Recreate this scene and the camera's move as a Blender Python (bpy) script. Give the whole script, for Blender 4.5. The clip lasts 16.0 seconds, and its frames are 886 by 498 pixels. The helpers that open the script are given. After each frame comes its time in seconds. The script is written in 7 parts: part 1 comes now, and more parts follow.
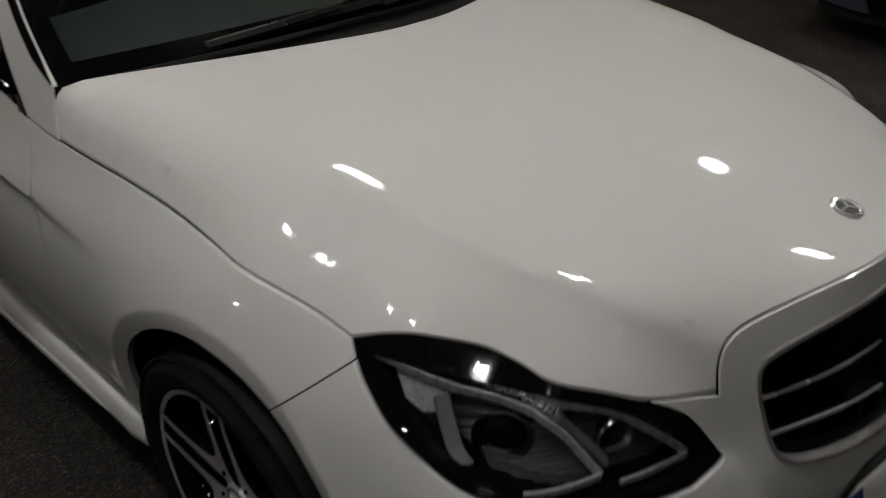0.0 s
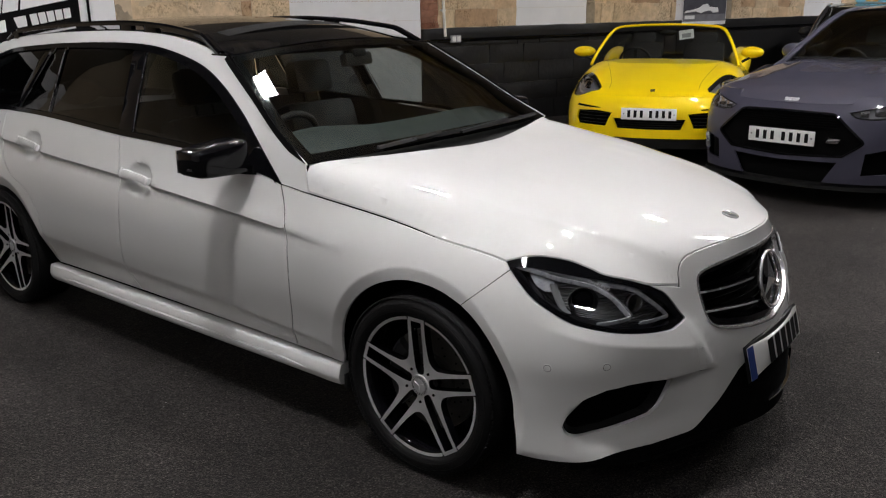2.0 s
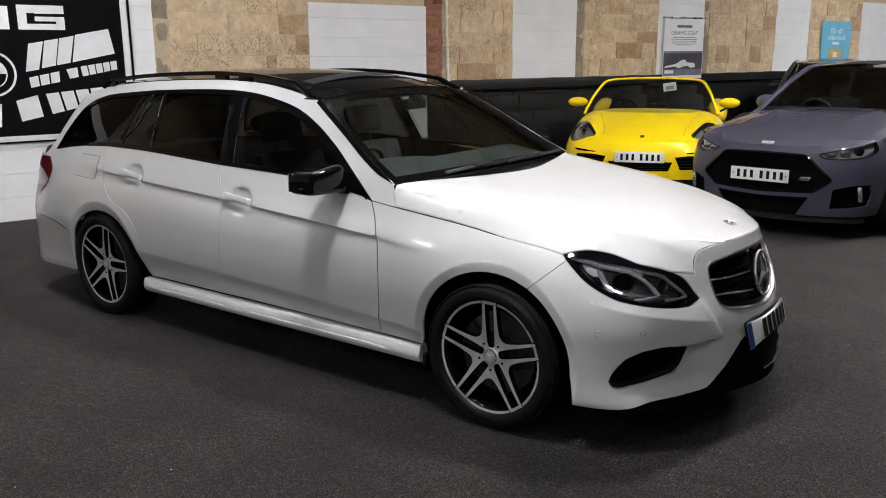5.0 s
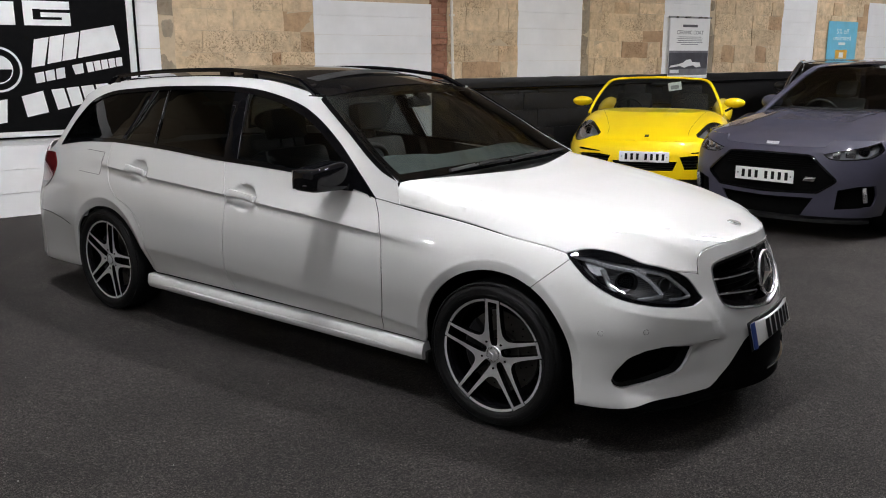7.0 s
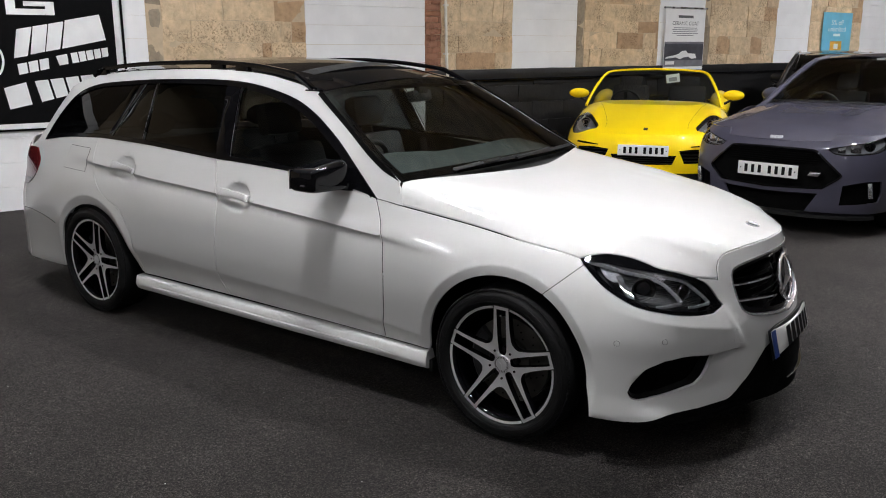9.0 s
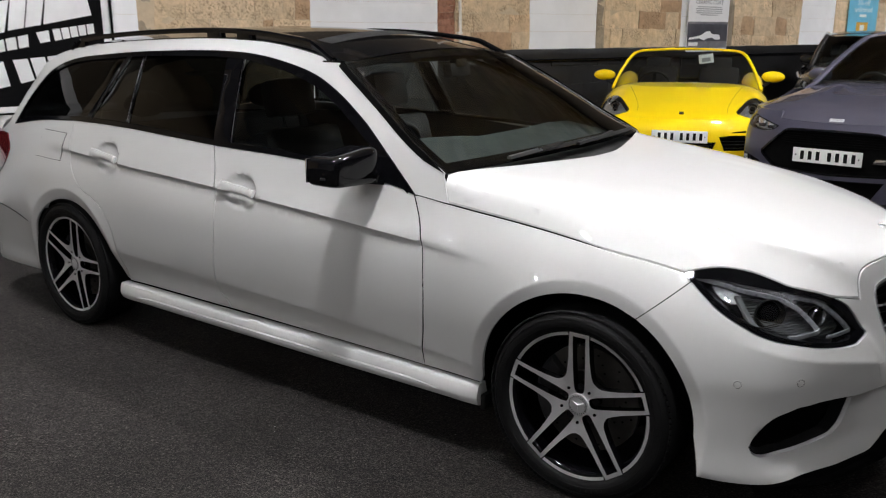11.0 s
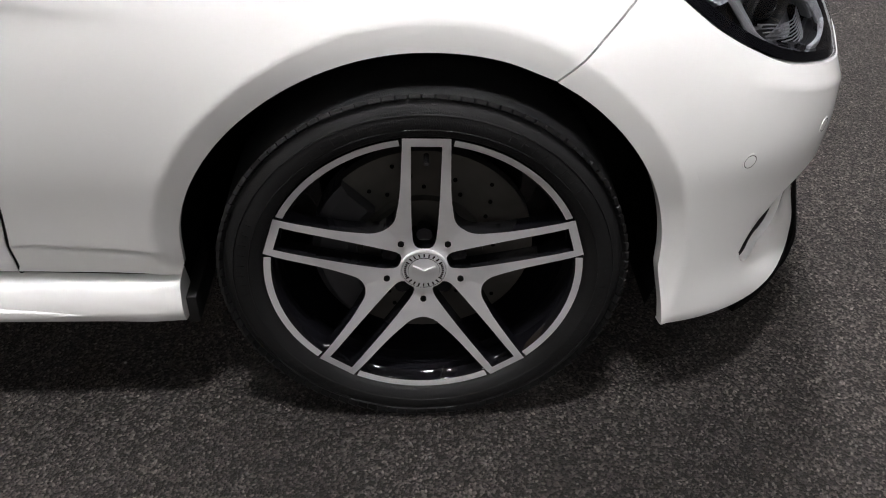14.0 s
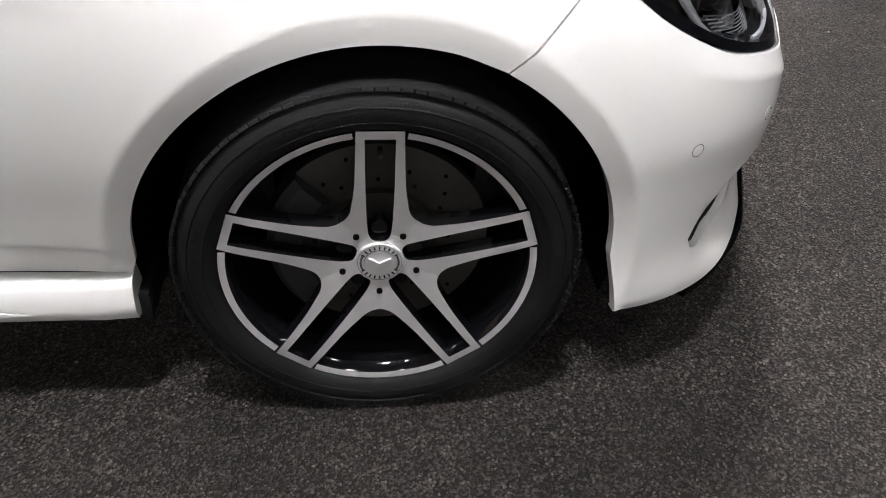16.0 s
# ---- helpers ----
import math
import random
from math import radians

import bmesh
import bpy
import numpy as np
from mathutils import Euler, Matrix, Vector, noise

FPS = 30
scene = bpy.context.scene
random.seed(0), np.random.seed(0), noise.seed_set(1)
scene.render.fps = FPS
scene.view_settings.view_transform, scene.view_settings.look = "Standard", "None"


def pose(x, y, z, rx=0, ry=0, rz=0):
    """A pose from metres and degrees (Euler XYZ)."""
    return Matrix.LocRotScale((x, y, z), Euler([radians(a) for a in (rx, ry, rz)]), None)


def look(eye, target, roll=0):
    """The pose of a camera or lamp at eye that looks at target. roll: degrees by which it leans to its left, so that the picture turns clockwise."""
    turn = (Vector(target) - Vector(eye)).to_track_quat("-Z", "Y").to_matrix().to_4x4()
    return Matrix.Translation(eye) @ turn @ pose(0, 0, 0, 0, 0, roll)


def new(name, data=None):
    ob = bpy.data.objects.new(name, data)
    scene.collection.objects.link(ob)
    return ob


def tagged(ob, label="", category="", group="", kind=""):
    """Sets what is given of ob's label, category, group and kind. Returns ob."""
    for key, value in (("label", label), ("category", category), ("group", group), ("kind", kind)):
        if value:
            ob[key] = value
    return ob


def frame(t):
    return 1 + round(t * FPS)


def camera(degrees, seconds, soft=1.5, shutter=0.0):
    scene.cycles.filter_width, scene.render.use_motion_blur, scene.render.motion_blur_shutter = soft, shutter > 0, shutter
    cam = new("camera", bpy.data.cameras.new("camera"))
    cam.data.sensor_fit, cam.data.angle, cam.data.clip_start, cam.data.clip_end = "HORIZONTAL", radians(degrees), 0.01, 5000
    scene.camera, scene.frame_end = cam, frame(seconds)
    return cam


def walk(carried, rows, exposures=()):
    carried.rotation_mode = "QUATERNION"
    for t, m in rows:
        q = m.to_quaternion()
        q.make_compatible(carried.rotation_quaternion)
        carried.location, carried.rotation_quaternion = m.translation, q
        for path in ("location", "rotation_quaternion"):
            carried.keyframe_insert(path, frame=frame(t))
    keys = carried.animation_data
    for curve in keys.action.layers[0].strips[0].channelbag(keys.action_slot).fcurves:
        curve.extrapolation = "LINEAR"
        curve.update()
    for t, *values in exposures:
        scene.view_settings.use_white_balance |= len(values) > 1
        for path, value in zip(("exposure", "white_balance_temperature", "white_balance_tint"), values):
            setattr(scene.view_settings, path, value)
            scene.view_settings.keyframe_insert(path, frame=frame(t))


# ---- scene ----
cam = camera(55.7, 16.0, soft=1.0, shutter=0.4)
PATH = [
    (0, (1.109, -1.415, 1.504), (-0.129, -0.187, 0.526), -2.0),
    (0.5, (1.332, -1.761, 1.519), (0.094, -0.458, 0.642), -1.7),
    (1, (1.503, -2.148, 1.522), (0.26, -0.756, 0.804), -1.7),
    (1.5, (1.56, -2.524, 1.538), (0.355, -1.072, 0.877), -1.2),
    (2, (1.676, -2.843, 1.552), (0.476, -1.346, 0.988), -0.7),
    (2.5, (1.689, -3.173, 1.554), (0.557, -1.608, 1.035), -0.7),
    (3, (1.73, -3.428, 1.565), (0.621, -1.846, 1.048), -1.1),
    (3.5, (1.834, -3.6, 1.566), (0.657, -2.065, 1.057), -1.6),
    (3.7, (1.83, -3.677, 1.556), (0.669, -2.119, 1.083), -0.8),
    (6, (1.888, -3.695, 1.559), (0.704, -2.146, 1.114), -0.3),
    (6.5, (1.878, -3.692, 1.555), (0.689, -2.147, 1.107), -0.3),
    (7, (1.866, -3.693, 1.555), (0.687, -2.141, 1.105), -0.1),
    (7.5, (1.867, -3.688, 1.554), (0.7, -2.128, 1.103), -0.1),
    (8, (1.855, -3.678, 1.553), (0.686, -2.119, 1.099), -0.0),
    (8.5, (1.767, -3.627, 1.546), (0.613, -2.058, 1.092), 0.2),
    (8.7, (1.731, -3.615, 1.575), (0.579, -2.049, 1.109), 0.1),
    (10.8, (1.252, -3.173, 1.467), (0.08, -1.626, 0.984), -0.2),
    (11, (1.109, -3.127, 1.469), (-0.036, -1.565, 0.968), 0.0),
    (11.5, (0.873, -2.975, 1.415), (-0.17, -1.391, 0.779), -1.4),
    (12, (0.601, -2.719, 1.349), (-0.218, -1.078, 0.552), -1.8),
    (12.5, (0.362, -2.477, 1.312), (-0.246, -0.81, 0.39), -2.7),
    (13, (0.12, -2.266, 1.256), (-0.07, -0.644, 0.103), -0.3),
    (13.5, (0.045, -2.045, 1.186), (0.031, -0.431, 0.005), 0.2),
    (14, (-0.022, -1.905, 1.155), (0.057, -0.33, -0.075), 1.6),
    (14.5, (-0.03, -1.887, 1.142), (0.085, -0.326, -0.102), 1.7),
    (15, (-0.025, -1.886, 1.141), (0.128, -0.334, -0.111), 2.3),
    (15.5, (-0.022, -1.893, 1.147), (0.162, -0.344, -0.105), 3.0),
    (16, (-0.025, -1.906, 1.162), (0.164, -0.354, -0.086), 3.1),
]
walk(cam, [(t, look(eye, target, roll)) for t, eye, target, roll in PATH],
     [(0.0, -1.66, 6850, 9), (0.5, -1.18, 6650, 9), (1.0, -0.72, 6650, 11), (1.5, -0.6, 6500, 12), (2.0, -0.45, 6500, 11), (3.0, -0.25, 6450, 11), (6.0, -0.08, 6330, 10), (8.7, -0.08, 6330, 10),
      (11.0, -0.08, 6380, 10), (11.5, -0.14, 6450, 10), (12.0, 0.04, 6430, 10), (12.5, 0.15, 6500, 10), (13.0, 0.75, 6500, 11), (13.5, 1.05, 6500, 11), (14.0, 0.82, 6500, 11), (15.0, 0.88, 6500, 11), (16.0, 0.88, 6500, 11)])

# ---- light: dim hall, small rectangular floodlights under a dark ceiling ----
world = bpy.data.worlds.new("hall")
scene.world = world
world.use_nodes = True
world.node_tree.nodes["Background"].inputs[0].default_value = (0.9, 0.95, 1.0, 1)
world.node_tree.nodes["Background"].inputs[1].default_value = 0.001
LAMP_STRENGTH = 520.0
CEILING = 4.3
# each floodlight, inferred or added as fill: place on the plan and share of the full output
# (-5.2, -.6), y 6.8 to 14.4 and y -7.8: unseen, added to brighten walls and doors
LAMPS = [(-0.65, 4.9, .85), (1.2, 3.6, .85), (-0.2, -1.8, 1.2), (2.6, -1.95, .35), (-1.2, -1.95, .5), (-5.2, -.6, 1.3), (-1.9, 0.9, .75), (0.4, 0.9, .75),
         (2.4, 6.8, 2.2), (2.3, 10.6, 2.2), (1.2, 14.4, 2), (-4.6, -7.8, .75), (-1.3, -7.8, .7), (2.1, -7.8, .6), (5.4, -7.8, .4)]
scene.view_settings.exposure = 0.0

# ---- materials ----
def nodes_of(name):
    m = bpy.data.materials.new(name)
    m.use_nodes = True
    nt = m.node_tree
    return m, nt, nt.nodes["Principled BSDF"]


def noise_node(nt, scale, detail=4.0, rough=0.6, coord="Object"):
    tc = nt.nodes.new("ShaderNodeTexCoord")
    n = nt.nodes.new("ShaderNodeTexNoise")
    n.inputs["Scale"].default_value = scale
    n.inputs["Detail"].default_value = detail
    n.inputs["Roughness"].default_value = rough
    nt.links.new(tc.outputs[coord], n.inputs["Vector"])
    return n


def ramp(nt, src, stops):
    r = nt.nodes.new("ShaderNodeValToRGB")
    while len(r.color_ramp.elements) < len(stops):
        r.color_ramp.elements.new(0.5)
    for e, (p, c) in zip(r.color_ramp.elements, stops):
        e.position = p
        e.color = (*c, 1) if len(c) == 3 else c
    nt.links.new(src, r.inputs["Fac"])
    return r


def bump(nt, bsdf, src, strength, distance=0.01):
    b = nt.nodes.new("ShaderNodeBump")
    b.inputs["Strength"].default_value = strength
    b.inputs["Distance"].default_value = distance
    nt.links.new(src, b.inputs["Height"])
    nt.links.new(b.outputs["Normal"], bsdf.inputs["Normal"])


def plain(name, colour, rough, metal=0.0, coat=0.0, vary=0.12, scale=9.0, grain=0.0, grain_scale=300.0, gloss=0.5):
    """A surface with cloudy wear in colour and roughness and, if asked, a fine grain."""
    m, nt, b = nodes_of(name)
    n = noise_node(nt, scale)
    lo = tuple(c * (1 - vary) for c in colour)
    hi = tuple(min(1, c * (1 + vary)) for c in colour)
    r = ramp(nt, n.outputs["Fac"], [(0.3, lo), (0.7, hi)])
    nt.links.new(r.outputs["Color"], b.inputs["Base Color"])
    q = ramp(nt, n.outputs["Fac"], [(0.3, (rough * 0.85,) * 3), (0.7, (min(1, rough * 1.15),) * 3)])
    nt.links.new(q.outputs["Color"], b.inputs["Roughness"])
    b.inputs["Metallic"].default_value = metal
    b.inputs["Specular IOR Level"].default_value = gloss
    b.inputs["Coat Weight"].default_value = coat
    b.inputs["Coat Roughness"].default_value = 0.045
    if grain:
        g = noise_node(nt, grain_scale, 3.0)
        bump(nt, b, g.outputs["Fac"], grain, 0.004)
    return m


def car_paint(name, colour, flake=0.04, rough=0.42):
    """Base coat with a fine pearl flake under a clear coat with faint orange peel."""
    m, nt, b = nodes_of(name)
    big = noise_node(nt, 2.5, 3.0)
    fine = noise_node(nt, 900.0, 2.0)
    a = ramp(nt, fine.outputs["Fac"], [(0.35, tuple(c * (1 - flake) for c in colour)), (0.65, tuple(min(1, c * (1 + flake)) for c in colour))])
    nt.links.new(a.outputs["Color"], b.inputs["Base Color"])
    q = ramp(nt, big.outputs["Fac"], [(0.3, (rough - 0.04,) * 3), (0.7, (rough + 0.05,) * 3)])
    nt.links.new(q.outputs["Color"], b.inputs["Roughness"])
    b.inputs["Specular IOR Level"].default_value = 0.14
    b.inputs["Coat Weight"].default_value = 1.0
    b.inputs["Coat Roughness"].default_value = 0.045
    peel = noise_node(nt, 160.0, 2.0)
    bp = nt.nodes.new("ShaderNodeBump")
    bp.inputs["Strength"].default_value = 0.006
    bp.inputs["Distance"].default_value = 0.002
    nt.links.new(peel.outputs["Fac"], bp.inputs["Height"])
    nt.links.new(bp.outputs["Normal"], b.inputs["Coat Normal"])
    return m


def sheet_glass(name, tint, ior=1.5):
    """A thin pane: tinted see-through sheet with a mirror gloss by Fresnel."""
    m = bpy.data.materials.new(name)
    m.use_nodes = True
    nt = m.node_tree
    nt.nodes.clear()
    out = nt.nodes.new("ShaderNodeOutputMaterial")
    t = nt.nodes.new("ShaderNodeBsdfTransparent")
    t.inputs["Color"].default_value = (*tint, 1)
    g = nt.nodes.new("ShaderNodeBsdfGlossy")
    g.inputs["Roughness"].default_value = 0.015
    w = nt.nodes.new("ShaderNodeLayerWeight")
    w.inputs["Blend"].default_value = 0.5
    p5 = nt.nodes.new("ShaderNodeMath")
    p5.operation = "POWER"
    p5.inputs[1].default_value = 5.0
    nt.links.new(w.outputs["Facing"], p5.inputs[0])
    f = nt.nodes.new("ShaderNodeMath")
    f.operation = "MULTIPLY_ADD"
    head_on = 2 * ((ior - 1) / (ior + 1)) ** 2
    f.inputs[1].default_value, f.inputs[2].default_value = 1 - head_on, head_on
    nt.links.new(p5.outputs[0], f.inputs[0])
    mix = nt.nodes.new("ShaderNodeMixShader")
    nt.links.new(f.outputs[0], mix.inputs["Fac"])
    nt.links.new(t.outputs[0], mix.inputs[1])
    nt.links.new(g.outputs[0], mix.inputs[2])
    nt.links.new(mix.outputs[0], out.inputs["Surface"])
    return m


def emitter(name, colour, strength):
    m, nt, b = nodes_of(name)
    b.inputs["Base Color"].default_value = (0.8, 0.8, 0.8, 1)
    b.inputs["Emission Color"].default_value = (*colour, 1)
    b.inputs["Emission Strength"].default_value = strength
    return m


def ribbed(name, colour):
    """Grey moulded lamp lining with fine level ribs."""
    m, nt, b = nodes_of(name)
    b.inputs["Base Color"].default_value = (*colour, 1)
    b.inputs["Roughness"].default_value = 0.3
    b.inputs["Metallic"].default_value = 0.5
    tc = nt.nodes.new("ShaderNodeTexCoord")
    w = nt.nodes.new("ShaderNodeTexWave")
    w.bands_direction = "Z"
    w.inputs["Scale"].default_value = 45.0
    nt.links.new(tc.outputs["Object"], w.inputs["Vector"])
    bump(nt, b, w.outputs["Fac"], 0.8, 0.004)
    return m


def carpet_material():
    """Dark looped floor covering: fine grains, sparse pale flecks, broad worn patches."""
    m, nt, b = nodes_of("floor_grain")
    tc = nt.nodes.new("ShaderNodeTexCoord")
    v = nt.nodes.new("ShaderNodeTexVoronoi")
    v.inputs["Scale"].default_value = 235.0
    nt.links.new(tc.outputs["Object"], v.inputs["Vector"])
    grains = ramp(nt, v.outputs["Color"], [(0.0, (0.0035, 0.0028, 0.0026)), (0.45, (0.0140, 0.0119, 0.0112)), (0.80, (0.065, 0.0571, 0.0533)), (1.0, (0.155, 0.139, 0.1315))])
    broad = noise_node(nt, 1.5, 6.0)
    wear = ramp(nt, broad.outputs["Fac"], [(0.32, (0.58, 0.56, 0.55)), (0.62, (1.12, 1.10, 1.08))])
    mid = noise_node(nt, 23.0, 3.0)
    blot = ramp(nt, mid.outputs["Fac"], [(0.3, (0.75, 0.75, 0.75)), (0.7, (1.15, 1.15, 1.15))])
    mul = nt.nodes.new("ShaderNodeMix")
    mul.data_type, mul.blend_type = "RGBA", "MULTIPLY"
    mul.inputs[0].default_value = 1.0
    nt.links.new(grains.outputs["Color"], mul.inputs[6])
    nt.links.new(wear.outputs["Color"], mul.inputs[7])
    mul2 = nt.nodes.new("ShaderNodeMix")
    mul2.data_type, mul2.blend_type = "RGBA", "MULTIPLY"
    mul2.inputs[0].default_value = 1.0
    nt.links.new(mul.outputs[2], mul2.inputs[6])
    nt.links.new(blot.outputs["Color"], mul2.inputs[7])
    nt.links.new(mul2.outputs[2], b.inputs["Base Color"])
    # pale flecks a few millimetres wide; the brightest few are painted glints
    w = nt.nodes.new("ShaderNodeTexVoronoi")
    w.inputs["Scale"].default_value = 70.0
    nt.links.new(tc.outputs["Object"], w.inputs["Vector"])
    pick = ramp(nt, w.outputs["Color"], [(0.80, (0, 0, 0)), (0.93, (0.10, 0.10, 0.10)), (0.975, (0.28, 0.28, 0.28)), (0.985, (1, 1, 1))])
    near = ramp(nt, w.outputs["Distance"], [(0.16, (1, 1, 1)), (0.24, (0, 0, 0))])
    both = nt.nodes.new("ShaderNodeMix")
    both.data_type, both.blend_type = "RGBA", "MULTIPLY"
    both.inputs[0].default_value = 1.0
    nt.links.new(pick.outputs["Color"], both.inputs[6])
    nt.links.new(near.outputs["Color"], both.inputs[7])
    fleck = nt.nodes.new("ShaderNodeMix")
    fleck.data_type = "RGBA"
    nt.links.new(both.outputs[2], fleck.inputs[0])
    nt.links.new(mul2.outputs[2], fleck.inputs[6])
    fleck.inputs[7].default_value = (0.75, 0.75, 0.72, 1)
    nt.links.new(fleck.outputs[2], b.inputs["Base Color"])
    b.inputs["Roughness"].default_value = 0.85
    b.inputs["Specular IOR Level"].default_value = 0.3
    bump(nt, b, v.outputs["Distance"], 0.9, 0.004)
    return m


def stone_material(name, tone):
    """Weathered sandstone: bedding bands, pits, and a tone of its own for each block."""
    m, nt, b = nodes_of(name)
    info = nt.nodes.new("ShaderNodeObjectInfo")
    n = noise_node(nt, 7.0, 8.0, 0.65)
    pits = noise_node(nt, 42.0, 6.0, 0.7)
    base = ramp(nt, n.outputs["Fac"], [(0.25, tuple(c * 0.74 for c in tone)), (0.5, tone), (0.78, tuple(min(1, c * 1.3) for c in tone))])
    tint = ramp(nt, info.outputs["Random"], [(0.0, (0.82, 0.77, 0.70)), (0.4, (1.0, 0.97, 0.93)), (0.84, (1.06, 1.02, 0.95)), (0.90, (0.72, 0.58, 0.47)), (1.0, (0.52, 0.40, 0.33))])
    # shade inside the pits, put into the colour
    dark = ramp(nt, pits.outputs["Fac"], [(0.38, (0.38, 0.32, 0.27)), (0.50, (1, 1, 1))])
    last = base.outputs["Color"]
    where = noise_node(nt, 2.2, 3.0, 0.5)
    worn = ramp(nt, where.outputs["Fac"], [(0.50, (1, 1, 1)), (0.64, (0, 0, 0))])
    holes = nt.nodes.new("ShaderNodeMix")
    holes.data_type, holes.blend_type = "RGBA", "LIGHTEN"
    holes.inputs[0].default_value = 1.0
    nt.links.new(worn.outputs["Color"], holes.inputs[6])
    nt.links.new(dark.outputs["Color"], holes.inputs[7])
    hewn = noise_node(nt, 15.0, 5.0, 0.6)
    # low spots of the hewn face darkened by colour, as if shaded
    shade = ramp(nt, hewn.outputs["Fac"], [(0.33, (0.84, 0.82, 0.79)), (0.5, (1, 1, 1))])
    for src in (tint.outputs["Color"], holes.outputs[2], shade.outputs["Color"]):
        mul = nt.nodes.new("ShaderNodeMix")
        mul.data_type, mul.blend_type = "RGBA", "MULTIPLY"
        mul.inputs[0].default_value = 0.85
        nt.links.new(last, mul.inputs[6])
        nt.links.new(src, mul.inputs[7])
        last = mul.outputs[2]
    nt.links.new(last, b.inputs["Base Color"])
    b.inputs["Roughness"].default_value = 0.9
    add = nt.nodes.new("ShaderNodeMath")
    add.operation = "MULTIPLY_ADD"
    add.inputs[1].default_value = 0.35
    nt.links.new(pits.outputs["Fac"], add.inputs[0])
    nt.links.new(hewn.outputs["Fac"], add.inputs[2])
    bump(nt, b, add.outputs[0], 0.7, 0.022)
    return m


M_WHITE = car_paint("white_pearl_paint", (0.68, 0.682, 0.672), 0.006, 0.48)
M_YELLOW = car_paint("yellow_paint", (0.90, 0.64, 0.004), 0.03)
M_GREY = car_paint("grey_blue_paint", (0.052, 0.051, 0.074), 0.12, 0.4)
M_NIGHT = car_paint("black_car_paint", (0.012, 0.012, 0.014), 0.2, 0.3)
M_PIANO = plain("gloss_black", (0.004, 0.004, 0.005), 0.06, gloss=0.35)
M_BLACK = plain("black_plastic", (0.008, 0.008, 0.008), 0.55, grain=0.15, gloss=0.25)
# near-zero black that puts the shade of hollows into the colour
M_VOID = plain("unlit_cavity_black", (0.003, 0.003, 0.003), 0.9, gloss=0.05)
M_RUBBER = plain("tyre_rubber", (0.0058, 0.0059, 0.0062), 0.6, grain=0.35, grain_scale=420, vary=0.4, gloss=0.22)
M_CHROME = plain("chrome", (0.75, 0.75, 0.76), 0.09, metal=1.0, vary=0.05)
M_BRIGHT = plain("bright_trim", (0.80, 0.80, 0.81), 0.26, metal=0.7, vary=0.05)
M_LAMPGREY = plain("lamp_grey", (0.26, 0.265, 0.27), 0.45, metal=0.4)
M_TRIM = plain("polished_trim", (0.84, 0.84, 0.85), 0.24, metal=0.85, vary=0.05)
M_SATIN = plain("satin_chrome", (0.42, 0.42, 0.43), 0.28, metal=1.0)
M_ALLOY = plain("turned_alloy", (0.80, 0.80, 0.81), 0.40, metal=0.7, vary=0.10, grain=0.05)
M_DISC = plain("brake_iron", (0.10, 0.096, 0.088), 0.42, metal=0.9, vary=0.2)
M_CALIPER = plain("grey_caliper", (0.028, 0.028, 0.03), 0.5, metal=0.4)
M_LAMPBACK = ribbed("lamp_inside", (0.25, 0.255, 0.262))
M_REFLECTOR = plain("lamp_reflector", (0.62, 0.63, 0.65), 0.18, metal=0.9)
M_GUIDE = plain("light_guide", (0.40, 0.41, 0.425), 0.3, vary=0.3, scale=70)
M_LAMPCLEAR = sheet_glass("clear_lamp_cover", (0.88, 0.89, 0.91), 1.45)
M_SCREEN = sheet_glass("windscreen_glass", (0.68, 0.72, 0.70), 1.5)
M_TINT = sheet_glass("privacy_glass", (0.065, 0.072, 0.072), 1.5)
M_SIDEGLASS = sheet_glass("side_glass", (0.46, 0.49, 0.48), 1.5)
M_ROOFGLASS = plain("roof_glass_black", (0.006, 0.006, 0.0065), 0.04, vary=0.05, gloss=0.3)
M_TAIL = plain("tail_lamp_red", (0.12, 0.008, 0.010), 0.12, coat=1.0, vary=0.2)
M_DASH = plain("dash_grey", (0.032, 0.043, 0.042), 0.6, grain=0.2)
M_LEATHER = plain("seat_leather", (0.013, 0.013, 0.014), 0.5, grain=0.3)
M_SEATBLACK = plain("black_seat_hide", (0.006, 0.006, 0.0065), 0.55, grain=0.3, gloss=0.2)
M_PLATE = plain("plate_white", (0.78, 0.78, 0.76), 0.35, coat=0.3, vary=0.04)
M_INK = plain("black_ink", (0.006, 0.006, 0.006), 0.6, gloss=0.1)
M_BLUE = plain("plate_blue", (0.015, 0.045, 0.22), 0.4)
M_CARPET = carpet_material()
M_STONE = stone_material("sandstone", (0.70, 0.555, 0.38))
M_QUOIN = stone_material("grey_stone_jamb", (0.33, 0.28, 0.215))
M_BRICK = stone_material("red_brick", (0.36, 0.18, 0.12))
M_BLOCK = plain("white_painted_block", (0.84, 0.84, 0.845), 0.6, vary=0.05, scale=2.2, grain=0.25, grain_scale=90)
M_DADO = plain("black_painted_stone", (0.011, 0.011, 0.0118), 0.42, vary=0.3, grain=1.0, grain_scale=20, gloss=0.4)
M_MORTAR = plain("old_mortar", (0.56, 0.445, 0.305), 0.95, grain=0.6, grain_scale=60)
# stone darkened by colour, so the car roof mirrors a dim wall
M_UPPER = plain("upper_stone_shade", (0.10, 0.078, 0.055), 0.9, grain=0.5, grain_scale=12)
# unseen ceiling: brown and grey chosen for what the car glass mirrors
M_CEIL = plain("old_roof_boards", (0.50, 0.41, 0.31), 0.8, vary=0.35, scale=3.0, grain=0.3, grain_scale=60)
M_CEIL_GREY = plain("ceiling_reflection_grey", (0.30, 0.30, 0.30), 0.8, vary=0.3, scale=3.0, grain=0.3, grain_scale=60)
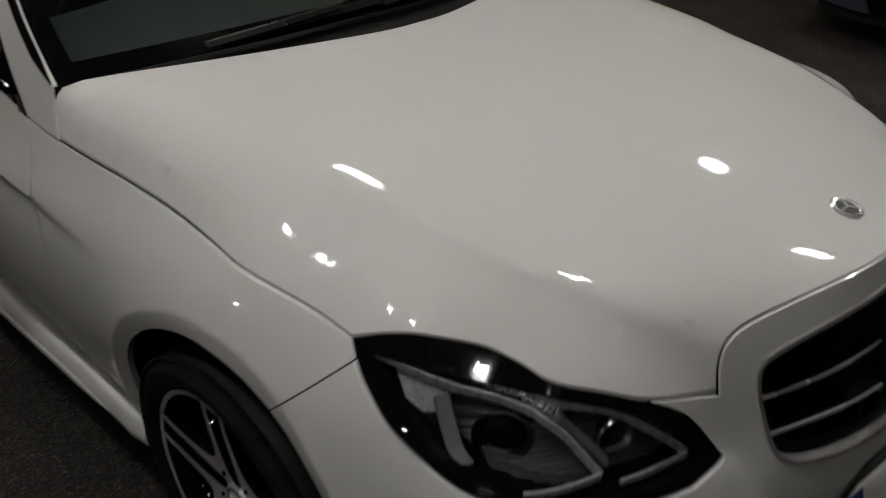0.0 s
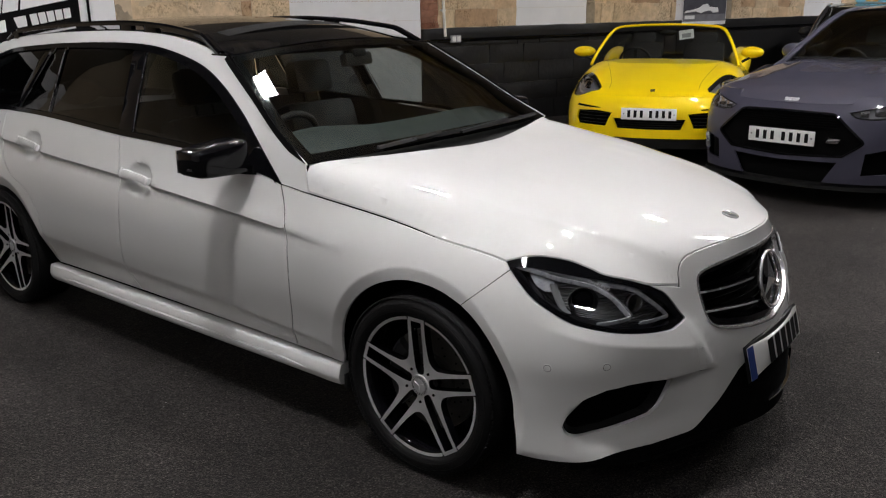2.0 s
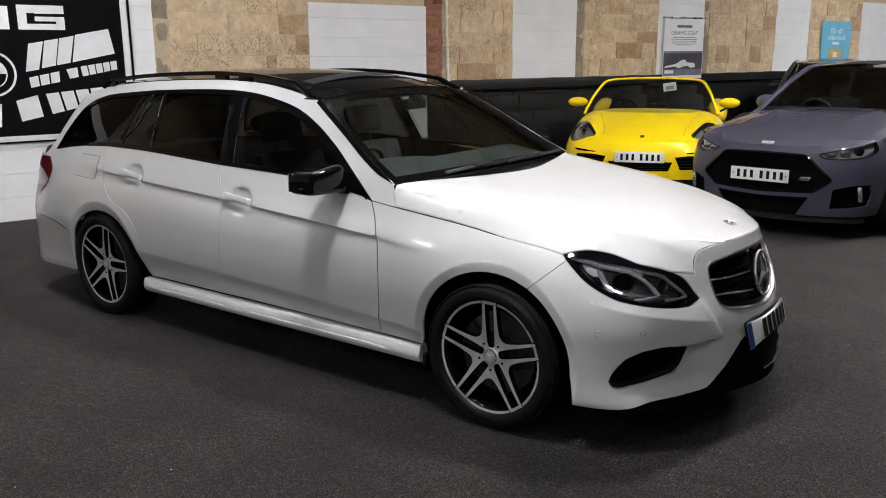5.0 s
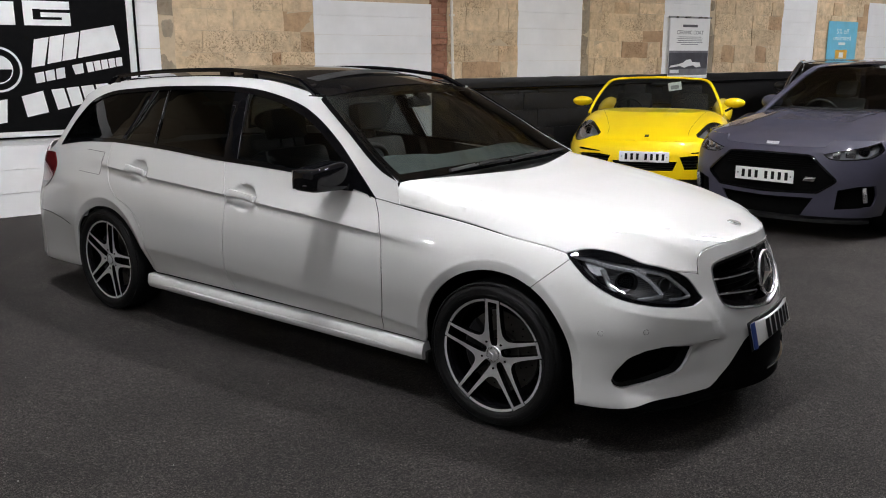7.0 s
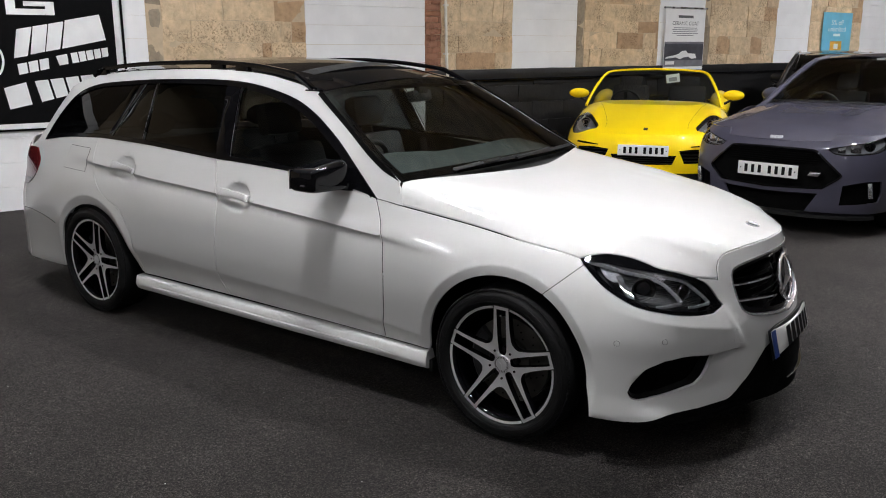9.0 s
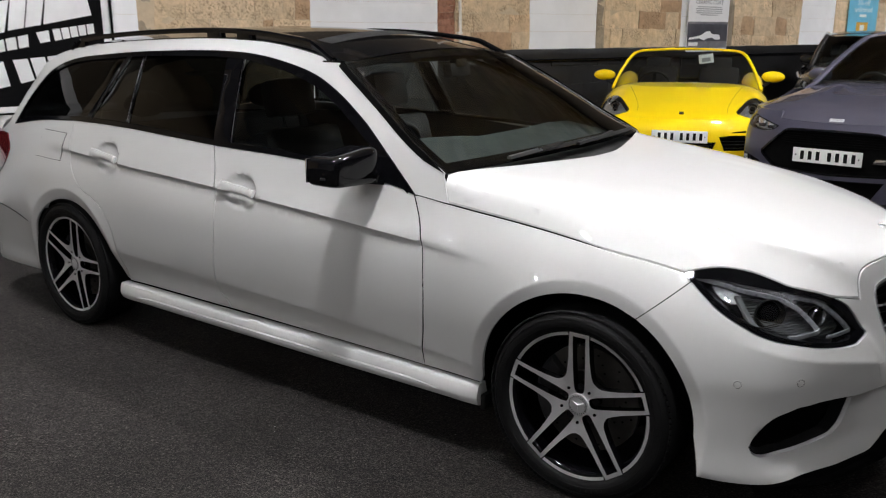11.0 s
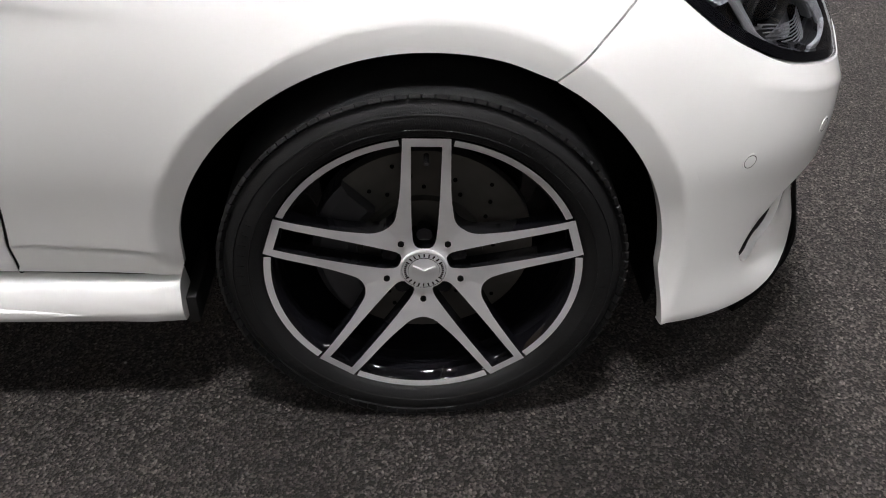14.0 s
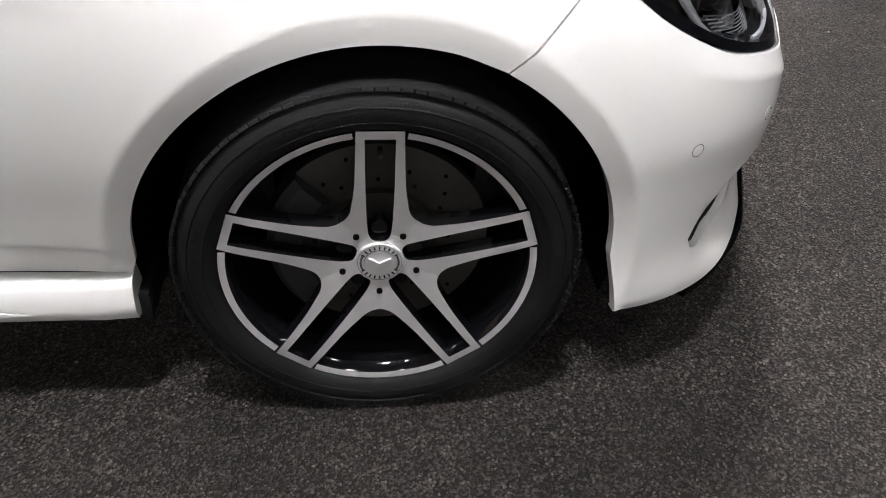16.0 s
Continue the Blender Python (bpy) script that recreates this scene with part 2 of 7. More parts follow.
M_ROOMWALL = plain("painted_hall_wall", (0.07, 0.068, 0.066), 0.8, grain=0.2, grain_scale=40)
M_SOUTH = plain("pale_bounce_wall", (0.36, 0.355, 0.35), 0.7, vary=0.1, scale=1.5, grain=0.2, grain_scale=60)
M_BANNER = plain("banner_black", (0.003, 0.003, 0.0035), 0.85, vary=0.2, gloss=0.1)
M_PRINT = plain("banner_white_print", (0.78, 0.78, 0.78), 0.5, vary=0.04)
M_PIPE = plain("cream_conduit", (0.80, 0.77, 0.70), 0.5)
M_SOCKET = plain("grey_socket", (0.35, 0.35, 0.36), 0.45)
M_LAMP = {k: emitter("floodlight_diffuser", (1.02, 1.0, 1.0), LAMP_STRENGTH * k) for k in sorted({lamp[2] for lamp in LAMPS})}

# ---- body shells: s runs along the plan from the tail round the right side to the nose, z up ----
def make_shell(plan, ss, zs, ins, extra=None, zero=0.0):
    plan = plan + [(x, -y) for x, y in plan[-2::-1]]
    pl = np.array(spline(plan, 20))
    sl = np.concatenate([[0], np.cumsum(np.hypot(*np.diff(pl, axis=0).T))])
    k0 = len(pl) // 2
    sl = sl - np.interp(zero, pl[:k0, 0], sl[:k0]) + zero
    front, rear = float((sl[0] + sl[-1]) / 2), float(sl[0])

    def inset(s, z):
        if s > front:
            s = 2 * front - s
        s = min(max(s, ss[0]), ss[-1])
        i = max(j for j in range(len(ss) - 1) if ss[j] <= s)
        k = (s - ss[i]) / (ss[i + 1] - ss[i])
        k = k * k * (3 - 2 * k)
        row = [a + (b - a) * k for a, b in zip(ins[i], ins[i + 1])]
        z = min(max(z, zs[0]), zs[-1] - 1e-6)
        j = max(q for q in range(len(zs) - 1) if zs[q] <= z)

        def slope(q):
            if q <= 0:
                return (row[1] - row[0]) / (zs[1] - zs[0])
            if q >= len(zs) - 1:
                return (row[-1] - row[-2]) / (zs[-1] - zs[-2])
            return ((row[q] - row[q - 1]) / (zs[q] - zs[q - 1]) + (row[q + 1] - row[q]) / (zs[q + 1] - zs[q])) / 2
        h = zs[j + 1] - zs[j]
        t = (z - zs[j]) / h
        return (row[j] * (2 * t ** 3 - 3 * t * t + 1) + slope(j) * h * (t ** 3 - 2 * t * t + t) + row[j + 1] * (3 * t * t - 2 * t ** 3) + slope(j + 1) * h * (t ** 3 - t * t))

    def shell(s, z, out=0.0):
        x, y = np.interp(s, sl, pl[:, 0]), np.interp(s, sl, pl[:, 1])
        tx = np.interp(s + 0.02, sl, pl[:, 0]) - np.interp(s - 0.02, sl, pl[:, 0])
        ty = np.interp(s + 0.02, sl, pl[:, 1]) - np.interp(s - 0.02, sl, pl[:, 1])
        q = math.hypot(tx, ty)
        d = out - inset(s, z) + (extra(s, z, front) if extra else 0.0)
        return (x + ty / q * d, y - tx / q * d, z)
    shell.front, shell.rear = front, rear
    return shell

# ---- mesh tools ----
def finish(bm, name, mats, angle=38, smooth=True):
    me = bpy.data.meshes.new(name)
    bm.to_mesh(me)
    bm.free()
    for m in (mats if isinstance(mats, (list, tuple)) else [mats]):
        me.materials.append(m)
    if smooth:
        me.polygons.foreach_set("use_smooth", [True] * len(me.polygons))
        me.set_sharp_from_angle(angle=radians(angle))
    return me


def part(name, bm, mats, parent, label="", angle=38):
    ob = new(name, finish(bm, name, mats, angle))
    ob.parent = parent
    if label:
        ob["label"] = label
    return ob


def thing(name, label, category, group="", at=(0, 0, 0), kind=""):
    ob = new(name)
    ob.empty_display_size = 0.1
    ob.location = at
    return tagged(ob, label, category, group, kind)


def box(bm, x0, x1, y0, y1, z0, z1, bevel=0.0, m=None):
    r = bmesh.ops.create_cube(bm, size=1.0)
    vs = r["verts"]
    for v in vs:
        v.co = Vector(((x0 + x1) / 2 + v.co.x * (x1 - x0), (y0 + y1) / 2 + v.co.y * (y1 - y0), (z0 + z1) / 2 + v.co.z * (z1 - z0)))
    if bevel:
        es = list({e for v in vs for e in v.link_edges})
        vs = bmesh.ops.bevel(bm, geom=es, offset=bevel, segments=2, affect="EDGES", profile=0.6)["verts"]
    if m is not None:
        bmesh.ops.transform(bm, matrix=m, verts=vs)
    return vs


def cyl(bm, r1, r2, depth, m, seg=32, caps=True):
    r = bmesh.ops.create_cone(bm, cap_ends=caps, segments=seg, radius1=r1, radius2=r2, depth=depth)
    bmesh.ops.transform(bm, matrix=m, verts=r["verts"])
    return r["verts"]


def ball(bm, rx, ry, rz, m, u=20, v=12):
    r = bmesh.ops.create_uvsphere(bm, u_segments=u, v_segments=v, radius=1.0)
    bmesh.ops.transform(bm, matrix=m @ Matrix.Diagonal((rx, ry, rz, 1)), verts=r["verts"])
    return r["verts"]


def sweep(bm, path, section, closed=False):
    """A section of (side, up) offsets carried along a path of points."""
    rings = []
    n = len(path)
    for i, p in enumerate(path):
        a, b = Vector(path[max(0, i - 1)]), Vector(path[min(n - 1, i + 1)])
        d = (b - a).normalized()
        side = d.cross(Vector((0, 0, 1)))
        side = side.normalized() if side.length > 1e-4 else Vector((0, 1, 0))
        up = side.cross(d)
        rings.append([bm.verts.new(Vector(p) + side * u + up * v) for u, v in section])
    k = len(section)
    for r0, r1 in zip(rings, rings[1:]):
        for j in range(k):
            bm.faces.new((r0[j], r0[(j + 1) % k], r1[(j + 1) % k], r1[j]))
    bm.faces.new(rings[0][::-1])
    bm.faces.new(rings[-1])


def tube(bm, path, r, seg=10):
    sweep(bm, path, [(r * math.cos(2 * math.pi * i / seg), r * math.sin(2 * math.pi * i / seg)) for i in range(seg)])


def revolve(bm, profile, seg, m=Matrix(), mats=None):
    """A profile of (radius, height) turned round the local z axis."""
    rings = [[bm.verts.new(m @ Vector((r * math.cos(2 * math.pi * i / seg), r * math.sin(2 * math.pi * i / seg), h))) for i in range(seg)] for r, h in profile]
    for j, (a, b) in enumerate(zip(rings, rings[1:])):
        for i in range(seg):
            f = bm.faces.new((a[i], a[(i + 1) % seg], b[(i + 1) % seg], b[i]))
            if mats:
                f.material_index = mats[j]


def spline(pts, n=8):
    """Catmull-Rom curve through the points; two points give a straight run."""
    pts = [np.array(p, float) for p in pts]
    ext = [2 * pts[0] - pts[1], *pts, 2 * pts[-1] - pts[-2]]
    out = []
    for a, b, c, d in zip(ext, ext[1:], ext[2:], ext[3:]):
        for k in range(n):
            t = k / n
            out.append(0.5 * (2 * b + (c - a) * t + (2 * a - 5 * b + 4 * c - d) * t * t + (3 * b - a - 3 * c + d) * t ** 3))
    out.append(pts[-1])
    return [tuple(float(q) for q in p) for p in out]


def loop_of(*runs, n=8):
    """A closed outline from smooth runs that meet end to end."""
    out = []
    for run in runs:
        for p in spline(run, n):
            if not out or math.dist(out[-1], p) > 1e-5:
                out.append(p)
    if math.dist(out[0], out[-1]) < 1e-5:
        out.pop()
    return out


def area2(poly):
    return 0.5 * sum(a[0] * b[1] - b[0] * a[1] for a, b in zip(poly, poly[1:] + poly[:1]))


def shrink(poly, d):
    """The outline moved inwards by d."""
    sgn = 1 if area2(poly) > 0 else -1
    out = []
    n = len(poly)
    for i, p in enumerate(poly):
        a, b = poly[i - 1], poly[(i + 1) % n]
        e1, e2 = Vector((p[0] - a[0], p[1] - a[1])), Vector((b[0] - p[0], b[1] - p[1]))
        if e1.length < 1e-9 or e2.length < 1e-9:
            out.append(p)
            continue
        e1.normalize()
        e2.normalize()
        t = e1 + e2
        if t.length < 0.2:
            t = e1
        t.normalize()
        nrm = Vector((-t.y, t.x)) * sgn
        k = 1 / max(0.5, nrm.dot(Vector((-e1.y, e1.x)) * sgn))
        out.append((p[0] + nrm.x * d * k, p[1] + nrm.y * d * k))
    return out


def inside(p, poly):
    x, y = p
    c = False
    j = len(poly) - 1
    for i in range(len(poly)):
        (xi, yi), (xj, yj) = poly[i], poly[j]
        if (yi > y) != (yj > y) and x < (xj - xi) * (y - yi) / (yj - yi) + xi:
            c = not c
        j = i
    return c


def clip_half(poly, a, b):
    """The part of an outline to the left of the line from a to b."""
    def side(p):
        return (b[0] - a[0]) * (p[1] - a[1]) - (b[1] - a[1]) * (p[0] - a[0])
    out = []
    for p, q in zip(poly, poly[1:] + poly[:1]):
        sp, sq = side(p), side(q)
        if sp >= 0:
            out.append(p)
        if sp * sq < 0:
            k = sp / (sp - sq)
            out.append((p[0] + (q[0] - p[0]) * k, p[1] + (q[1] - p[1]) * k))
    return out


def panel(surf, outline, holes=(), step=0.03, gap=0.0, depth=0.012, lift=0.0, flip=False, mirror=False, lines=(), fine=()):
    """A sheet cut to an outline on a curved surface surf(u, v, out), with holes, and edges turned inwards by depth."""
    from mathutils.geometry import delaunay_2d_cdt
    if gap:
        outline = shrink(outline, gap)
        holes = [shrink(h, -gap) for h in holes]
    loops = [outline, *holes]
    pts, edges = [], []
    for lp in loops:
        k = len(pts)
        pts += lp
        edges += [(k + i, k + (i + 1) % len(lp)) for i in range(len(lp))]
    for ln in lines:
        run = [q for q in ln if inside(q, outline) and not any(inside(q, h) for h in holes)]
        run = [q for q in run if min((a - q[0]) ** 2 + (b - q[1]) ** 2 for a, b in pts) > 1e-5]
        k = len(pts)
        pts += run
        edges += [(k + i, k + i + 1) for i in range(len(run) - 1) if math.dist(run[i], run[i + 1]) < 0.2]
    for cu, cv, ru, rv, q in fine:
        for i in range(-int(ru / q), int(ru / q) + 1):
            for j in range(-int(rv / q), int(rv / q) + 1):
                w = (cu + i * q + 0.003, cv + j * q)
                if inside(w, outline) and min((a - w[0]) ** 2 + (b - w[1]) ** 2 for a, b in pts) > (0.45 * q) ** 2:
                    pts.append(w)
    nb = len(pts)
    arr = np.array(pts)
    u0, v0 = arr[:len(outline)].min(0)
    u1, v1 = arr[:len(outline)].max(0)
    row = 0
    v = v0 + step / 2
    while v < v1:
        u = u0 + step * (0.5 if row % 2 else 0.25)
        while u < u1:
            if inside((u, v), outline) and not any(inside((u, v), h) for h in holes) and np.min((arr[:nb, 0] - u) ** 2 + (arr[:nb, 1] - v) ** 2) > (0.42 * step) ** 2:
                pts.append((u, v))
            u += step
        v += step * 0.9
        row += 1
    vs, _, fs, ov, _, _ = delaunay_2d_cdt([Vector(p) for p in pts], edges, [], 0, 1e-6)
    bm = bmesh.new()
    sg = -1 if mirror else 1
    place = [surf(p.x, p.y, lift) for p in vs]
    bv = [bm.verts.new((q[0], q[1] * sg, q[2])) for q in place]
    turn = flip != mirror
    for f in fs:
        c = (sum(vs[i].x for i in f) / len(f), sum(vs[i].y for i in f) / len(f))
        if inside(c, outline) and not any(inside(c, h) for h in holes):
            try:
                bm.faces.new([bv[i] for i in (f[::-1] if turn else f)])
            except ValueError:
                pass
    bmesh.ops.holes_fill(bm, edges=[e for e in bm.edges if len(e.link_faces) == 1], sides=6)
    lean = 0.0
    at = {w: k for k, w in enumerate(bv)}
    bm.normal_update()
    for f in list(bm.faces)[::5]:
        k = at[f.verts[0]]
        q, r = surf(vs[k].x, vs[k].y, 0.01), surf(vs[k].x, vs[k].y, 0.0)
        lean += f.normal.dot(Vector((q[0] - r[0], (q[1] - r[1]) * sg, q[2] - r[2]))) * f.calc_area()
    if lean < 0:
        bmesh.ops.reverse_faces(bm, faces=bm.faces[:])
    if depth:
        index = {w: k for k, w in enumerate(bv)}
        low, top = {}, {}
        rim = [e for e in bm.edges if len(e.link_faces) == 1]
        for e in rim:
            lp = e.link_loops[0]
            quad = []
            for w in (lp.link_loop_next.vert, lp.vert):
                k = index[w]
                if k not in low:
                    q = surf(vs[k].x, vs[k].y, lift - depth)
                    low[k] = bm.verts.new((q[0], q[1] * sg, q[2]))
                    top[k] = bm.verts.new(w.co)
                quad.append((top[k], low[k]))
            bm.faces.new((quad[0][0], quad[1][0], quad[1][1], quad[0][1]))
    loose = [w for w in bm.verts if not w.link_faces]
    bmesh.ops.delete(bm, geom=loose, context="VERTS")
    return bm


def text_mesh(words, size, depth=0.0, bold=0.0, shear=0.0, fit=None):
    """Words as a flat bmesh in the xy plane, from Blender's own font; fit: (width, height) to fill, centred."""
    cu = bpy.data.curves.new("words", "FONT")
    cu.body, cu.size, cu.extrude, cu.offset, cu.shear = words, size, depth, bold, shear
    cu.resolution_u = 3
    ob = bpy.data.objects.new("words", cu)
    scene.collection.objects.link(ob)
    dg = bpy.context.evaluated_depsgraph_get()
    bm = bmesh.new()
    me = bpy.data.meshes.new_from_object(ob.evaluated_get(dg))
    bm.from_mesh(me)
    bpy.data.meshes.remove(me)
    bpy.data.objects.remove(ob)
    bpy.data.curves.remove(cu)
    xs = [v.co.x for v in bm.verts]
    ys = [v.co.y for v in bm.verts]
    cx, cy = (min(xs) + max(xs)) / 2, (min(ys) + max(ys)) / 2
    kx, ky = (fit[0] / (max(xs) - min(xs)), fit[1] / (max(ys) - min(ys))) if fit else (1, 1)
    for v in bm.verts:
        v.co.x, v.co.y = (v.co.x - cx) * kx, (v.co.y - cy) * ky
    return bm

# ---- the hall ----
WALL_O, WALL_D, WALL_N = Vector((-6.4, 0.5, 0)), Vector((0.275, 0.9614, 0)), Vector((0.9614, -0.275, 0))
WALL_TURN = Matrix(((WALL_D.x, WALL_N.x, 0, WALL_O.x), (WALL_D.y, WALL_N.y, 0, WALL_O.y), (0, 0, 1, 0), (0, 0, 0, 1)))
DADO = 1.25


def slab(name, x0, x1, y0, y1, z0, z1, mat, m=Matrix(), label="", category=""):
    bm = bmesh.new()
    box(bm, x0, x1, y0, y1, z0, z1)
    ob = new(name, finish(bm, name, mat, smooth=False))
    ob.matrix_world = m
    return tagged(ob, label, category, kind="structure")


slab("floor", -16, 14, -12, 26, -0.12, 0.0, M_CARPET, label="dark grey flecked floor covering", category="floor")
roof = bmesh.new()
box(roof, -16, 14, -12, 1, CEILING + 0.35, CEILING + 0.5)
box(roof, -16, 14, 1, 26, CEILING + 0.35, CEILING + 0.5)
for k in range(32):
    box(roof, -15.9, 13.9, -11.6 + k * 1.2, -11.5 + k * 1.2, CEILING + 0.15, CEILING + 0.35)
for k in range(7):
    box(roof, -15 + k * 4.6, -14.75 + k * 4.6, -11.9, 25.9, CEILING - 0.02, CEILING + 0.15)
# grey south half is added to keep side window reflections neutral
for f in roof.faces:
    f.material_index = int(f.calc_center_median().y < 1)
tagged(new("ceiling", finish(roof, "ceiling", [M_CEIL, M_CEIL_GREY], smooth=False)), "unseen boarded ceiling with beams, brown and grey set for the glass reflections", "ceiling", kind="structure")
slab("wall_east", 11.0, 11.2, -11, 25, 0, CEILING + 0.35, M_ROOMWALL, label="plain painted hall wall", category="wall")
# south wall is unseen, pale to throw light back on the car side
slab("wall_south", -10, 11.0, -10.2, -10.0, 0, CEILING + 0.35, M_SOUTH, label="plain pale hall wall, added out of view to bounce light", category="wall")
slab("wall_north", -4, 11.0, 22.0, 22.2, 0, CEILING + 0.35, M_ROOMWALL, label="plain painted hall wall", category="wall")

# the long wall, in its own frame: x along, y out into the hall
wall = slab("wall_west", -11.0, 23.0, -0.45, -0.06, 0, CEILING + 0.35, M_MORTAR, WALL_TURN, "old stone wall with bricked-up openings", "wall")
BAYS = [(3.16, 4.88), (6.38, 7.66), (9.54, 10.74), (12.92, 14.08), (16.05, 17.3)]     # white block infills
END = 1.32                                                                              # white wall beside the banner ends here


def on_wall(name, bm, mat, label="", parent=None, angle=38):
    ob = new(name, finish(bm, name, mat, angle))
    ob.parent = parent or wall
    if label:
        ob["label"] = label
    return ob


def course_blocks(u0, u1, z0, z1, face, height, length, mat, name, seed, bevel=0.006, rough=0.0):
    """Courses of blocks between u0 and u1, broken joint, each a piece of its own."""
    rng = random.Random(seed)
    z = z0
    row = 0
    while z < z1 - 0.02:
        h = min(height * (1 + rng.uniform(-rough, rough)), z1 - z)
        u = u0
        first = True
        while u < u1 - 0.01:
            w = length * (0.5 if first and row % 2 else 1.0) * (1 + rng.uniform(-rough * 2.2, rough * 2.2))
            first = False
            e = min(u + w, u1)
            if u1 - e < 0.12 * length:
                e = u1
            bm = bmesh.new()
            g = 0.0022 if rough == 0 else 0.0035
            out = face + rng.uniform(-0.010, 0.006) * (1 if rough else 0.12)
            vs = box(bm, u + g, e - g, -0.08, out, z + g * 0.6, z + h - g * 0.6)
            if rough:
                bmesh.ops.subdivide_edges(bm, edges=bm.edges[:], cuts=3, use_grid_fill=True)
                for v in bm.verts:
                    if v.co.y > -0.05:
                        k = noise.noise(Vector((v.co.x * 5.3, seed, v.co.z * 6.1)))
                        edge = min(v.co.x - u, e - v.co.x, v.co.z - z, z + h - v.co.z)
                        v.co.y += 0.012 * k - (0.005 if edge < 0.012 else 0.0)
                        v.co.x += 0.016 * noise.noise(Vector((v.co.z * 7, u, 1.7)))
                        v.co.z += 0.018 * noise.noise(Vector((v.co.x * 5, z, 4.1)))
            on_wall(name, bm, mat)
            u = e
        z += h
        row += 1


# white block wall under and beside the banner, and the infills
course_blocks(-3.2, END, 0.0, 2.9, 0.0, 0.233, 9.0, M_BLOCK, "block", 3)
for i, (a, b) in enumerate(BAYS):
    course_blocks(a, b, DADO if i else 0.0, 2.62 if i else 2.2, -0.012, 0.225, 9.0, M_BLOCK, "block", 11 + i)
# sandstone piers between them, with a grey jamb or a brick edge
PIERS = [(END, 3.16), (5.14, 6.38), (7.66, 9.54), (10.74, 12.92), (14.08, 16.05)]
for i, (a, b) in enumerate(PIERS):
    jamb = 0.16 if i in (0, 2, 3) else 0.0
    if jamb:
        course_blocks(a, a + jamb, DADO if i else 0.0, 2.75, -0.006, 0.33, 0.4, M_QUOIN, "jamb_stone", 70 + i, rough=0.14)
    course_blocks(a + jamb, b, DADO if i else 0.0, 2.75, 0.0, 0.24, 0.42, M_STONE, "stone", 40 + i, rough=0.34)
course_blocks(4.88, 5.14, DADO, 2.4, -0.005, 0.075, 0.225, M_BRICK, "brick", 90, rough=0.05)
for i, (a, b) in enumerate(PIERS):
    bm = bmesh.new()
    box(bm, a, b, -0.07, -0.016, DADO if i else 0.0, 2.74)
    on_wall("mortar_bed", bm, M_MORTAR, "pale flush mortar")
# black painted lower part: ledge course over rough stone
bm = bmesh.new()
box(bm, 4.9, 22.0, -0.07, 0.012, 1.10, DADO, 0.01)
bmesh.ops.subdivide_edges(bm, edges=[e for e in bm.edges if abs(e.verts[0].co.x - e.verts[1].co.x) > 1], cuts=160)
for v in bm.verts:
    v.co.y += 0.01 * noise.noise(v.co * 3.1)
    v.co.z += 0.012 * noise.noise(v.co * 2.3) if v.co.z > 1.2 else 0
on_wall("dado_ledge", bm, M_DADO, "black painted stone ledge")
bm = bmesh.new()
box(bm, 4.9, 9.6, -0.07, -0.03, 0.0, 1.09)
on_wall("dado_bed", bm, M_DADO, "black painted joints")
course_blocks(4.9, 9.6, 0.0, 1.09, -0.01, 0.27, 0.5, M_DADO, "painted_stone", 120, rough=0.16)
bm = bmesh.new()
box(bm, 9.6, 22.0, -0.07, -0.005, 0.0, 1.095)
on_wall("dado_panel", bm, M_DADO, "black painted lower wall")
bm = bmesh.new()
box(bm, 4.9, 16.0, 0.012, 0.034, 1.095, 1.12, 0.004)
on_wall("dado_rail", bm, M_PIANO, "thin black rail")
# upper wall, out of view; its dim light is put into the dark brown
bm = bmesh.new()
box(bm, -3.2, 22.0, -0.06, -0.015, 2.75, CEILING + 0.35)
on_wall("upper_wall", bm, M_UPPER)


def ceiling_light(x, y, share):
    t = thing("ceiling_floodlight", "black rectangular floodlight hanging under the dark ceiling, part of the set added as fill", "ceiling light", "hall floodlights", (x, y, CEILING))
    bm = bmesh.new()
    box(bm, -0.18, 0.18, -0.115, 0.115, 0.012, 0.07, 0.01)
    for k in range(7):
        box(bm, -0.15 + k * 0.047, -0.138 + k * 0.047, -0.10, 0.10, 0.07, 0.11)
    part("housing", bm, M_BLACK, t)
    bm = bmesh.new()
    box(bm, -0.155, 0.155, -0.09, 0.09, 0.0, 0.01, 0.003)
    part("diffuser", bm, M_LAMP[share], t, "glowing white diffuser")
    bm = bmesh.new()
    tube(bm, [(0, 0, 0.1), (0, 0, 0.36)], 0.012, 8)
    part("drop_rod", bm, M_BLACK, t)


for x, y, share in LAMPS:
    ceiling_light(x, y, share)

# ---- the white estate car ----
HUB_Z, AXLE = 0.318, -2.87
E_PLAN = [(-4.05, 0), (-4.04, -.40), (-3.99, -.66), (-3.88, -.79), (-3.65, -.865), (-3.2, -.905), (-2.5, -.917), (-1.5, -.92), (-.6, -.915), (0, -.908),
          (.3, -.897), (.48, -.863), (.627, -.768), (.705, -.64), (.757, -.50), (.82, -.34), (.865, -.17), (.88, 0)]
E_ZS = [.14, .20, .30, .42, .52, .62, .70, .78, .86, .92, 1.0, 1.2, 1.38, 1.46]
E_SS = [-4.95, -3.9, -3.3, -.6, .0, .30, .62, 1.02, 1.47]
E_SIDE = [.12, .05, .043, .022, .005, .0, .004]
